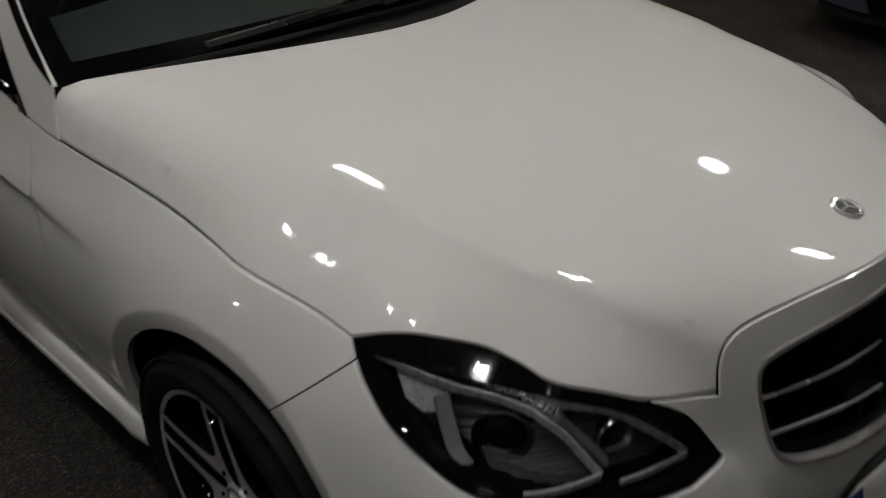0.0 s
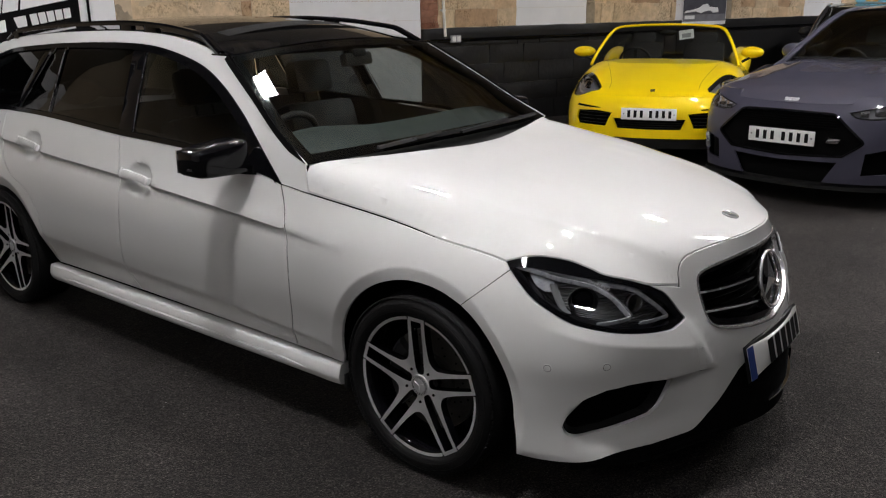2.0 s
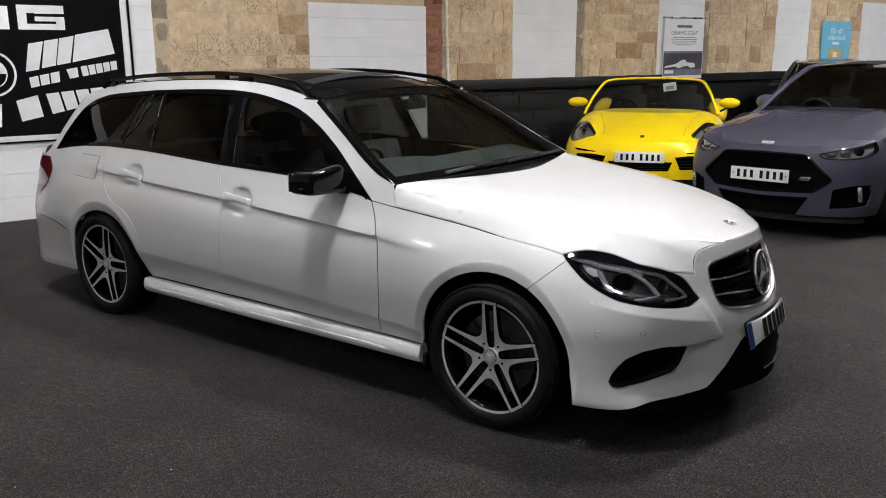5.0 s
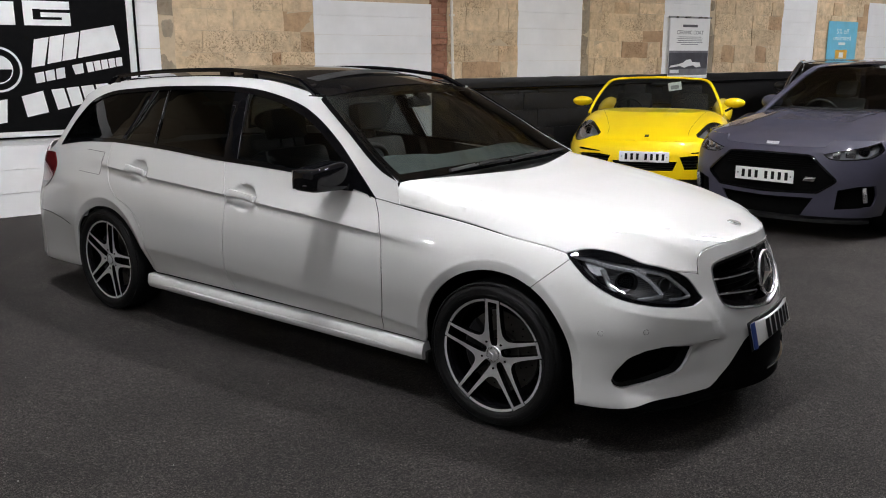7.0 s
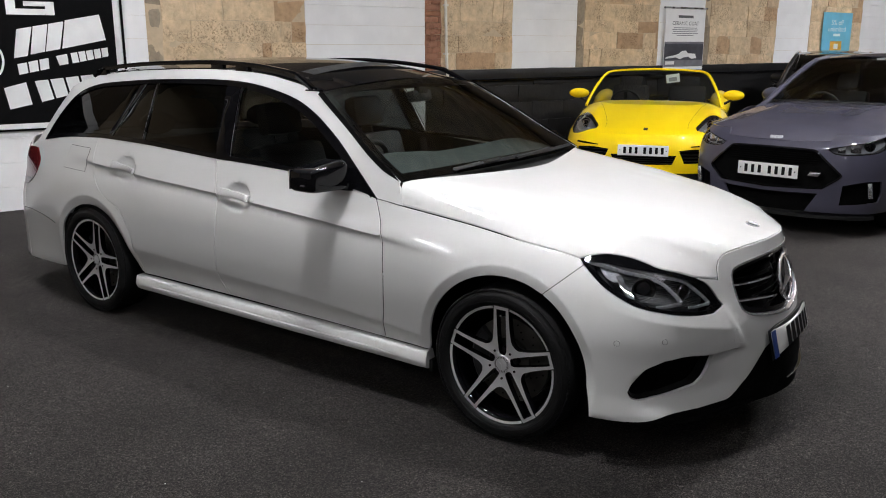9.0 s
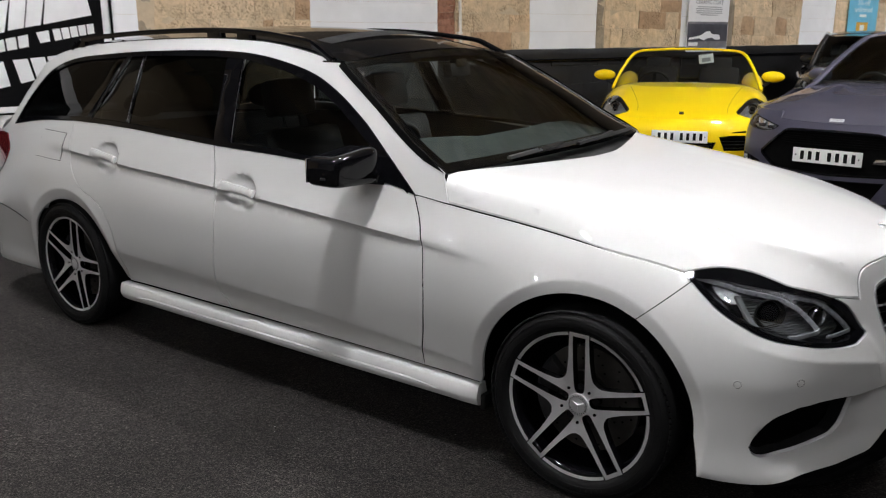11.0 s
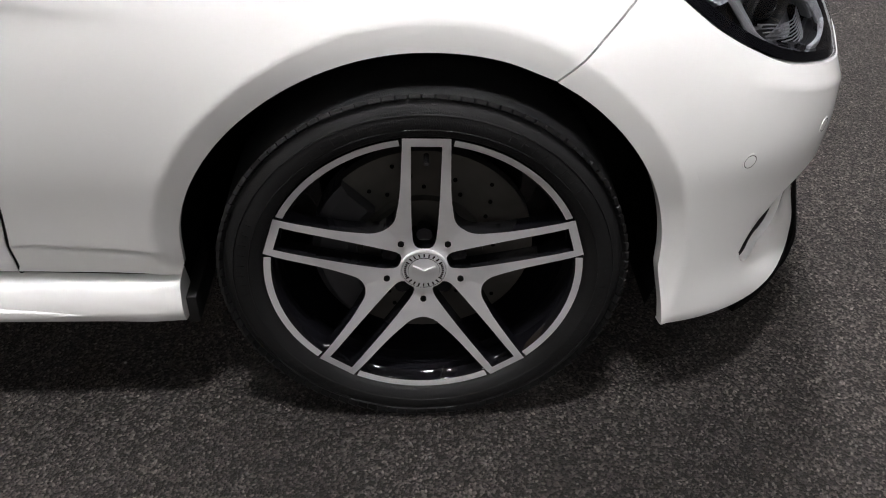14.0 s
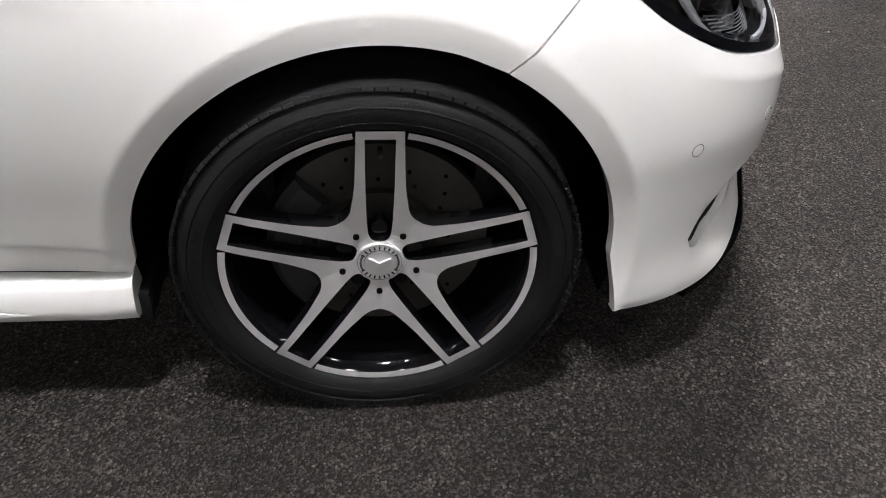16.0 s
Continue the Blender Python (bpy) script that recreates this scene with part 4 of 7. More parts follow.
PANE_F = clip_half(WIN_IN, shifted(B1, .008), shifted(B0, .008))
PANE_R = clip_half(clip_half(WIN_IN, shifted(B0, -.108), shifted(B1, -.108)), shifted(C1, .012), shifted(C0, .012))
PANE_C = clip_half(clip_half(WIN_IN, shifted(C0, -.012), shifted(C1, -.012)), shifted(Q1, .0), shifted(Q0, .0))
PANE_Q = clip_half(WIN_IN, shifted(Q0, -.04), shifted(Q1, -.04))
PILL_B = clip_half(clip_half(WIN_IN, shifted(B0, -.005), shifted(B1, -.005)), shifted(B1, -.108), shifted(B0, -.108))
PILL_C = clip_half(clip_half(WIN_IN, shifted(C0, .010), shifted(C1, .010)), shifted(C1, -.010), shifted(C0, -.010))
PILL_Q = clip_half(clip_half(WIN_IN, shifted(Q0, -.002), shifted(Q1, -.002)), shifted(Q1, -.038), shifted(Q0, -.038))
for k in (0, 1):
    for name, poly, mat, host in (("door_window", PANE_F, M_SIDEGLASS, doors_f[k]), ("door_window", PANE_R, M_TINT, doors_r[k]), ("quarter_light", PANE_C, M_TINT, doors_r[k]), ("rear_side_window", PANE_Q, M_TINT, car)):
        part(name, panel(estate, poly, depth=.004, lift=-.006, step=.06, mirror=bool(k), flip=area2(poly) > 0), mat, host, "dark glass pane")
    for poly in (PILL_B, PILL_C, PILL_Q):
        part("window_pillar", panel(estate, poly, depth=.012, lift=.001, step=.05, mirror=bool(k), flip=area2(poly) > 0), M_PIANO, car, "gloss black pillar cover")

# thin satin tubes that stand in for the highlight along the pane edges
for k, sg in ((0, 1), (1, -1)):
    for (a, b), d in (((B0, B1), .006), ((C0, C1), .0)):
        run = [(a[0] + d + (b[0] - a[0]) * t, a[1] + (b[1] - a[1]) * t) for t in np.linspace(.04, 1, 60)]
        run = [p for p in run if inside(p, WIN_IN)]
        bm = bmesh.new()
        tube(bm, [(q[0], q[1] * sg, q[2]) for q in (estate(s, z, .001) for s, z in run)], .0019, 6)
        part("pane_edge", bm, M_SATIN, car, "thin satin strip for the highlight on a pane edge")

# ---- fittings of the estate car ----


def well(bm, c, z, r, y0, y1, seg=28):
    """A wheel housing: arched wall over the tyre, closed towards the middle of the car."""
    a0, a1 = -18, 198
    ring = []
    for y in (y0, y1):
        ring.append([bm.verts.new((c + r * math.cos(radians(a0 + (a1 - a0) * i / seg)), y, z + r * math.sin(radians(a0 + (a1 - a0) * i / seg)))) for i in range(seg + 1)])
    for i in range(seg):
        bm.faces.new((ring[0][i], ring[0][i + 1], ring[1][i + 1], ring[1][i]))
    bm.faces.new(ring[1])


# housings and underside take the cavity black, deep shade as colour
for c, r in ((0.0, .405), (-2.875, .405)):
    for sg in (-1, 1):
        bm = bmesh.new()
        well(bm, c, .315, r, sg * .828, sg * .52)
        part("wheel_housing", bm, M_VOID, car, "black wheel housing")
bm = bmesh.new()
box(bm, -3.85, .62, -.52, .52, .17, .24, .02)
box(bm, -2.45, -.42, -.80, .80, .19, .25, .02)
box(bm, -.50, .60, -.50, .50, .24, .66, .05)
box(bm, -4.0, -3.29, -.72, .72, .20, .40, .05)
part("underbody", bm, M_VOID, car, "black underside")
for k in (0, 1):
    part("door_lining", panel(estate, loop_of([(-.66, .89), (-.66, .28)], [(-.66, .28), (-2.44, .28)], [(-2.44, .28), (-2.44, 1.045)], [(-2.44, 1.045), (-1.7, 1.022), (-.66, .93)]), lift=-.075, depth=.0, step=.1, mirror=bool(k)), M_LEATHER, car, "dark door lining")
    part("load_lining", panel(estate, loop_of([(-2.44, 1.0), (-2.44, .6)], [(-2.44, .6), (-3.7, .6)], [(-3.7, .6), (-3.6, .95)], [(-3.6, .95), (-2.44, 1.0)]), lift=-.06, depth=.0, step=.1, mirror=bool(k)), M_LEATHER, car, "dark load bay lining")

# near-black tubes behind the shut lines, standing in for the shade in the gaps
for sg in (1, -1):
    for run in (HOOD_SEAM, SPLIT, DOOR_F, DOOR_B, DOOR_R, NOSE_EDGE, NOSE_SEAM, [(-.54, .898), (-.58, .990)], [(-.69, .915), (-.54, .898)], [(-2.47, .2875), (-.40, .2875)]):
        bm = bmesh.new()
        pts = []
        sunk = .020 if run is SPLIT else .0122 if run is HOOD_SEAM else .0098 if run is DOOR_F else .0132
        for s, z in spline(run, 6):
            q = estate(s, z - (.009 if run is NOSE_SEAM else 0), -sunk - (.003 * min(1.0, max(0.0, (s + .05) / .2)) if run is HOOD_SEAM else 0))
            pts.append((q[0], q[1] * sg, q[2]))
        tube(bm, pts, .0085, 6)
        part("shut_line_seal", bm, M_VOID, car, "black strip for the shade in a shut line")

# dark inner trim of the front pillars
for k in (0, 1):
    trim = loop_of(SCREEN, [(-1.2, 1.352), (-1.40, 1.385)], [(-1.40, 1.385), (-1.39, 1.32)], [(-1.39, 1.32), (-1.192, 1.245), (-.988, 1.128), (-.795, .997), (-.69, .92)], [(-.69, .92), (-.60, .96), (-.58, .998)])
    part("pillar_trim", panel(estate, trim, lift=-.022, depth=0, step=.05, mirror=bool(k)), M_LEATHER, car, "dark inner pillar trim")

# side skirts
for sg in (1, -1):
    bm = bmesh.new()
    prof = [(-.036, .284), (-.002, .2825), (.007, .279), (.012, .270), (.016, .256), (.019, .238), (.019, .225), (.012, .206), (-.01, .200), (-.10, .203)]
    rows = []
    for s in np.linspace(-2.492, -.388, 40):
        k = min(1.0, (s + 2.492) / .05, (-.388 - s) / .02)
        row = []
        for o, z in prof:
            q = estate(s, z, o * (0.6 + 0.4 * k) if z < .2835 else o)
            row.append(bm.verts.new((q[0], q[1] * sg, q[2])))
        rows.append(row)
    for a, b in zip(rows, rows[1:]):
        for j in range(len(prof) - 1):
            f = (a[j], a[j + 1], b[j + 1], b[j])
            bm.faces.new(f if sg > 0 else f[::-1])
    bm.faces.new(rows[0])
    bm.faces.new(rows[-1][::-1])
    skirt = part("side_skirt", bm, M_WHITE, car)
    bm = bmesh.new()
    rows = []
    for s in np.linspace(-2.36, -.547, 48):
        k = math.sqrt(max(0.0, min(1.0, (s + 2.36) / .14, (-.547 - s) / .16)))
        row = []
        for o, dz in ((.0175, .016), (.0235, .012), (.0250, .0), (.0235, -.007), (.0185, -.010)):
            q = estate(s, .231 + dz * k, .012 + (o - .012) * (.55 + .45 * k))
            row.append(bm.verts.new((q[0], q[1] * sg, q[2])))
        rows.append(row)
    for a, b in zip(rows, rows[1:]):
        for j in range(4):
            f = (a[j], a[j + 1], b[j + 1], b[j])
            bm.faces.new(f if sg > 0 else f[::-1])
    part("skirt_blade", bm, M_WHITE, skirt, "raised white blade")
    # small black flap behind the front wheel
    bm = bmesh.new()
    box(bm, -.392, -.372, -sg * .86, -sg * .70, .185, .24, .003)
    part("mud_flap", bm, M_BLACK, skirt)


# ---- wheels ----
def alloy_wheel(at, spin=0.0, side=1):
    """A five twin-spoke wheel; its face looks along local -y."""
    w = new("wheel")
    w.parent = car
    face = Matrix.Rotation(radians(90), 4, "X")               # local z of parts -> -y
    turn = Matrix.Rotation(radians(spin), 4, "Y")
    R = .318
    bm = bmesh.new()
    prof = [(.236, -.10), (.252, -.112), (.285, -.122), (.304, -.114), (.313, -.098), (.3175, -.06), (R, 0), (.3175, .055), (.3145, .080), (.308, .097), (.298, .108), (.285, .1135), (.270, .113), (.256, .107), (.2512, .101), (.2475, .094)]
    revolve(bm, prof, 96, face)
    tyre = part("tyre", bm, M_RUBBER, w, "black low-profile tyre")
    bm = bmesh.new()
    for i in range(110):
        m = Matrix.Rotation(2 * math.pi * i / 110, 4, "Y") @ Matrix.Translation((0, -.088, .3085)) @ Matrix.Rotation(radians(-30), 4, "X")
        box(bm, -.0077, .0077, -.017, .018, -.006, .0002, .0006, m @ Matrix.Rotation(radians(9), 4, "Z"))
    tagged(part("tread_shoulder", bm, M_RUBBER, tyre), kind="stuff")
    bm = bmesh.new()
    for rr in (.268, .291):
        revolve(bm, [(rr - .0012, .1122), (rr, .1136), (rr + .0012, .1118)], 80, face)
    rng = random.Random(5)
    for i in range(90):
        a = 2 * math.pi * i / 90 + .1
        if 4 < i % 15 < 13:
            m = Matrix.Rotation(a, 4, "Y") @ Matrix.Translation((0, -.1125, .2795))
            up = rng.choice((0, .0032))
            box(bm, -.0062, -.0042, -.0019, .002, -.0055, .0055, 0, m)
            box(bm, -.0042, .0030 * rng.uniform(.4, 1), -.0019, .002, up, up + .0018, 0, m)
    tagged(part("sidewall_relief", bm, M_RUBBER, tyre, "raised sidewall marks"), kind="stuff")
    # barrel and lip
    bm = bmesh.new()
    revolve(bm, [(.2475, .098), (.239, .094), (.228, .080), (.221, .03), (.214, -.09), (.06, -.095)], 72, face)
    rim = part("rim", bm, M_PIANO, w, "gloss black wheel barrel")
    bm = bmesh.new()
    for i in range(5):
        a0 = radians(72 * i + 90 + 9.2)
        for k in range(18):
            t0, t1 = a0 + radians(53.6) * k / 18, a0 + radians(53.6) * (k + 1) / 18
            vs = [bm.verts.new(Vector((r * math.cos(t), -y, r * math.sin(t)))) for t in (t0, t1) for r, y in ((.2362, .0972), (.2470, .0995))]
            bm.faces.new((vs[0], vs[1], vs[3], vs[2]))
    bmesh.ops.remove_doubles(bm, verts=bm.verts[:], dist=1e-5)
    bmesh.ops.transform(bm, matrix=turn, verts=bm.verts[:])
    part("turned_lip", bm, M_ALLOY, rim, "bare turned alloy lip")
    # spokes: bright faces, black flanks
    OUT = [(0, .029), (.0206, .0283), (.0300, .0413), (.0582, .0801), (.0515, .0865), (.0452, .098), (.0418, .116), (.0372, .158), (.0340, .2465)]     # outer flank: side, radius
    INN = [(0, .0390), (.0100, .0405), (.0165, .050), (.0192, .075), (.0212, .140), (.0218, .2335)]                                # the slot between the arms
    prof_y = lambda r: .079 + .020 * min(1, max(0, (r - .05) / .17)) ** .8
    for i in range(5):
        m = turn @ Matrix.Rotation(radians(-72 * i), 4, "Y")
        outline = OUT[:3] + spline(OUT[3:], 5) + [(-x, r) for x, r in spline(OUT[3:], 5)[::-1]] + [(-x, r) for x, r in OUT[2:0:-1]]
        hole = spline(INN, 4) + [(-x, r) for x, r in spline(INN, 4)[:0:-1]]
        hole = [p for j, p in enumerate(hole) if j == 0 or math.dist(p, hole[j - 1]) > 1e-4]
        bm = panel(lambda u, v, o=0.0: (u, -(prof_y(v) + o), v), outline, [hole], step=.02, depth=.030, flip=False)
        for f in bm.faces:
            f.material_index = 0 if f.normal.y < -.8 and len(f.verts) == 3 else 1
        bmesh.ops.recalc_face_normals(bm, faces=bm.faces[:])
        bmesh.ops.transform(bm, matrix=m, verts=bm.verts[:])
        part("spoke", bm, [M_ALLOY, M_PIANO], rim, "twin spoke with turned face", 30)
    for i in range(5):
        t = radians(90 + 36 + 72 * i)
        bm = bmesh.new()
        cyl(bm, .0050, .0050, .004, turn @ Matrix.Translation((.0615 * math.cos(t), -.0818, .0615 * math.sin(t))) @ face, 14)
        part("bolt_hole", bm, M_VOID, rim)
        t = radians(90 + 72 * i)
        bm = bmesh.new()
        cyl(bm, .0125, .0125, .02, turn @ Matrix.Translation((.0575 * math.cos(t), -.058, .0575 * math.sin(t))) @ face, 16)
        part("wheel_bolt", bm, M_PIANO, rim, "dark wheel bolt")
    bm = bmesh.new()
    revolve(bm, [(.0378, .078), (.0378, .0838), (.0366, .0850), (.0350, .0850), (.0345, .0845), (.0250, .0845), (.0245, .0856), (.0001, .0862)], 40, face, [0, 0, 0, 1, 0, 1, 0])
    for k in range(3):
        box(bm, -.0016, .0016, -.0895, -.086, .0, .020, 0, turn @ Matrix.Rotation(radians(120 * k + 60), 4, "Y"))
    # bars of lettering above and below, a wreath at either side
    plain_faces = set(bm.faces)
    for k in range(48):
        a = 7.5 * k
        word = min(abs((a + o) % 360 - 180) for o in (0, 180)) < 62
        if word and k % 2:
            continue
        hi = .0058 if word else .0034
        box(bm, -.0011, .0011, -.0855, -.0840, .0298 - hi / 2, .0298 + hi / 2, 0, turn @ Matrix.Rotation(radians(a), 4, "Y"))
    for f in bm.faces:
        if f not in plain_faces:
            f.material_index = 1
    part("hub_cap", bm, [M_ALLOY, M_INK], rim, "silver cap with a ring of dark marks")
    bm = bmesh.new()
    tube(bm, [(0, -.088, .214), (0, -.104, .208)], .004, 8)
    bmesh.ops.transform(bm, matrix=turn, verts=bm.verts[:])
    part("tyre_valve", bm, M_SATIN, rim, "metal tyre valve")
    # brake, which does not turn
    bm = bmesh.new()
    revolve(bm, [(.178, -.005), (.178, .018), (.098, .018), (.096, .030), (.05, .032)], 64, face)
    disc = part("brake_disc", bm, M_DISC, w, "drilled iron brake disc")
    bm = bmesh.new()
    for i in range(12):
        for r, da in ((.114, 0), (.135, 9), (.158, 18)):
            t = radians(30 * i + da)
            cyl(bm, .0034, .0034, .004, Matrix.Translation((r * math.cos(t), -.0180, r * math.sin(t))) @ face, 8)
    tagged(part("drill_hole", bm, M_VOID, disc, "dark drilled holes"), kind="stuff")
    bm = bmesh.new()
    rows = []
    for t in range(135, 226, 6):
        q = radians(t)
        c = Vector((math.cos(q), 0, math.sin(q)))
        rows.append([bm.verts.new(c * r + Vector((0, y, 0))) for r, y in ((.108, -.034), (.122, -.046), (.165, -.046), (.178, -.034), (.178, .02), (.108, .02))])
    for r0, r1 in zip(rows, rows[1:]):
        for j in range(6):
            bm.faces.new((r0[j], r0[(j + 1) % 6], r1[(j + 1) % 6], r1[j]))
    bm.faces.new(rows[0])
    bm.faces.new(rows[-1][::-1])
    bmesh.ops.recalc_face_normals(bm, faces=bm.faces[:])
    part("brake_caliper", bm, M_CALIPER, w, "dark grey brake caliper")
    w.matrix_basis = pose(*at) @ (Matrix() if side > 0 else Matrix.Rotation(math.pi, 4, "Z"))
    return w


alloy_wheel((0, -.803, HUB_Z), 0.4)
alloy_wheel((AXLE, -.812, HUB_Z - .0), 14.0)
alloy_wheel((0, .806, HUB_Z), 20.0, -1)
alloy_wheel((AXLE, .812, HUB_Z), 40.0, -1)

# ---- head lamps ----
LAMP = loop_of(LAMP_TOP, LAMP_IN, LAMP_LOW)
BEZEL = loop_of([(.318, .772), (.40, .772), (.50, .757), (.60, .744), (.72, .734), (.80, .716), (.87, .690)], [(.87, .690), (.915, .655), (.952, .612), (.945, .598), (.91, .592)], [(.91, .592), (.83, .598), (.70, .619), (.585, .641), (.505, .670), (.43, .707), (.37, .744), (.318, .772)])


def on_shell(run, lift, n=6, sg=1):
    out = []
    for s, z in spline(run, n):
        q = estate(s, z, lift)
        out.append((q[0], q[1] * sg, q[2]))
    return out


def ribbon(run, lift, half_w, thick, sg=1, n=6, parent=None, name="light_guide", mat=None, label=""):
    bm = bmesh.new()
    sweep(bm, on_shell(run, lift, n, sg), [(-thick, -half_w), (thick, -half_w), (thick, half_w), (-thick, half_w)])
    bmesh.ops.bevel(bm, geom=bm.edges[:], offset=min(thick, half_w) * .5, segments=1, affect="EDGES")
    return part(name, bm, mat, parent, label)


for k, sg in ((0, 1), (1, -1)):
    mir = bool(k)
    lamp = part("headlight", panel(estate, LAMP, lift=-.075, depth=0.0, step=.03, mirror=mir, gap=-.004), M_LAMPBACK, car, "dark head lamp with clear cover")
    part("bezel", panel(estate, LAMP, [BEZEL], lift=-.006, depth=.065, step=.025, mirror=mir, gap=.0005), M_PIANO, lamp, "gloss black lamp surround")
    part("lamp_cover", panel(estate, LAMP, lift=-.0015, depth=.004, step=.025, mirror=mir, gap=.0008), M_LAMPCLEAR, lamp, "clear lamp cover")
    ribbon([(.325, .772), (.403, .760), (.498, .741), (.604, .725), (.67, .712), (.721, .693), (.751, .665), (.777, .632)], -.020, .0072, .0032, sg, parent=lamp, mat=M_GUIDE, label="frosted light guide")
    ribbon([(.777, .632), (.70, .630), (.636, .628)], -.018, .0062, .0032, sg, parent=lamp, mat=M_GUIDE, label="frosted light guide")
    ribbon([(.669, .731), (.762, .716), (.831, .696), (.879, .664), (.922, .628), (.940, .607)], -.022, .0070, .0032, sg, parent=lamp, mat=M_GUIDE, label="frosted light guide")
    ribbon([(.940, .606), (.861, .608), (.808, .612)], -.020, .0058, .0032, sg, parent=lamp, mat=M_GUIDE, label="frosted light guide")
    ribbon([(.470, .728), (.488, .706), (.505, .684), (.522, .664), (.545, .648)], -.034, .0040, .012, sg, parent=lamp, name="reflector_edge", mat=M_LAMPGREY)
    facet = [(.372, .752), (.42, .745), (.472, .733), (.486, .710), (.445, .708), (.405, .722)]
    part("reflector_facet", panel(estate, facet, lift=-.034, depth=.012, step=.03, mirror=mir, flip=area2(facet) > 0), M_GUIDE, lamp, "pale grey reflector facet")
    facet = [(.400, .716), (.440, .702), (.484, .704), (.515, .664), (.505, .660), (.450, .690)]
    part("reflector_facet", panel(estate, facet, lift=-.048, depth=.012, step=.03, mirror=mir, flip=area2(facet) > 0), M_BLACK, lamp, "dark reflector facet")
    ribbon([(.70, .722), (.735, .695), (.775, .660), (.80, .628)], -.040, .0045, .010, sg, parent=lamp, name="reflector_edge", mat=M_LAMPGREY)
    # serrated chrome strip above the guide
    bm = bmesh.new()
    pts = on_shell([(.425, .767), (.493, .757), (.575, .742), (.65, .730), (.728, .708)], -.024, 7, sg)
    for i, (a, b) in enumerate(zip(pts, pts[1:])):
        mid, d = (Vector(a) + Vector(b)) / 2, (Vector(b) - Vector(a))
        rot = d.to_track_quat("X", "Z").to_matrix().to_4x4()
        box(bm, -d.length * .48, d.length * .30, -.010, .010, -.006, .007, .0015, Matrix.Translation(mid) @ rot @ Matrix.Rotation(radians(18 if i % 2 else -12), 4, "Y"))
    part("reflector_strip", bm, M_BRIGHT, lamp, "faceted chrome strip")
    # projector and inner lens
    for (s, z), r in (((.597, .681), .034), ((.825, .660), .023)):
        c, o = Vector(estate(s, z, -.062)), Vector(estate(s, z, -.01))
        c.y, o.y = c.y * sg, o.y * sg
        q = (o - c).to_track_quat("Z", "Y").to_matrix().to_4x4()
        bm = bmesh.new()
        revolve(bm, [(r * 1.35, .022), (r * 1.30, .026), (r * 1.08, .018), (r * 1.02, .006)], 32, Matrix.Translation(c) @ q)
        part("lens_ring", bm, M_SATIN if r < .03 else M_BLACK, lamp)
        bm = bmesh.new()
        ball(bm, r, r, r * .62, Matrix.Translation(c) @ q @ Matrix.Translation((0, 0, .006)), 28, 16)
        part("projector_lens", bm, M_PIANO, lamp, "dark glass projector lens")
    bm = bmesh.new()
    for i in range(9):
        run = on_shell([(.56 + i * .004, .664 - i * .0055), (.66, .650 - i * .0042), (.775, .648 - i * .0045)], -.050, 3, sg)
        tube(bm, run, .0012, 5)
    part("lamp_ribs", bm, M_LAMPGREY, lamp)

# ---- grille ----
grille = part("grille", panel(estate, GRILLE, lift=-.085, depth=0.0, step=.05, gap=-.01), M_VOID, car, "black radiator grille with star emblem")
part("grille_surround", panel(estate, shrink(GRILLE, -.001), [shrink(GRILLE, .0065)], lift=.003, depth=.03, step=.03), M_TRIM, grille, "chrome grille frame")
part("grille_liner", panel(estate, shrink(GRILLE, .0085), [shrink(GRILLE, .028)], lift=-.014, depth=.07, step=.03), M_PIANO, grille, "gloss black inner frame")
for za, zb in ((.652, .641), (.592, .560)):
    zz = (za + .004, zb)
    for t in (0, 1):
        run = [(1.075, za), (1.2, za - .003 + (zb - za) * .2), (1.40, zb + .004)]
        run = run if t == 0 else [(2 * SF - s, z) for s, z in run[::-1]]
        bm = bmesh.new()
        sweep(bm, on_shell(run, -.022, 7), [(-.014, -.008), (.004, -.006), (.008, 0), (.004, .006), (-.014, .008)])
        bar = part("grille_slat", bm, M_PIANO, grille, "black slat with chrome edge")
        bm = bmesh.new()
        sweep(bm, on_shell(run, -.0125, 7), [(-.002, -.003), (.002, -.003), (.002, .003), (-.002, .003)])
        part("slat_edge", bm, M_BRIGHT, bar, "chrome slat edge")
for i in range(9):
    bm = bmesh.new()
    z = .520 + i * .026
    w = .93 if .55 < z < .70 else .8
    sweep(bm, on_shell([(SF - .40 * w, z + .004), (SF, z), (SF + .40 * w, z + .004)], -.06, 8), [(-.003, -.002), (.003, -.002), (.003, .002), (-.003, .002)])
    part("grille_mesh_bar", bm, M_VOID, grille)
STAR = Matrix.Translation((.842, 0, .627)) @ Matrix.Rotation(radians(90 - 13), 4, "Y")
bm = bmesh.new()
revolve(bm, [(.095 + .0065 * math.cos(t), .0065 * math.sin(t)) for t in [2 * math.pi * i / 10 for i in range(11)]], 64, STAR)
for i in range(3):
    a = math.pi + 2 * math.pi * i / 3
    d, n = Vector((math.cos(a), math.sin(a), 0)), Vector((-math.sin(a), math.cos(a), 0))
    ps = [bm.verts.new(STAR @ p) for p in (d * .094, n * .020 - d * .006, n * -.020 - d * .006, Vector((0, 0, .016)))]
    for f in ((0, 1, 3), (0, 3, 2)):
        bm.faces.new([ps[j] for j in f])
part("star_emblem", bm, M_TRIM, grille, "chrome ring with three-pointed star", 20)
bm = bmesh.new()
revolve(bm, [(.0001, 0), (.093, 0)], 48, STAR @ Matrix.Translation((0, 0, -.012)))
part("emblem_disc", bm, M_PIANO, grille)

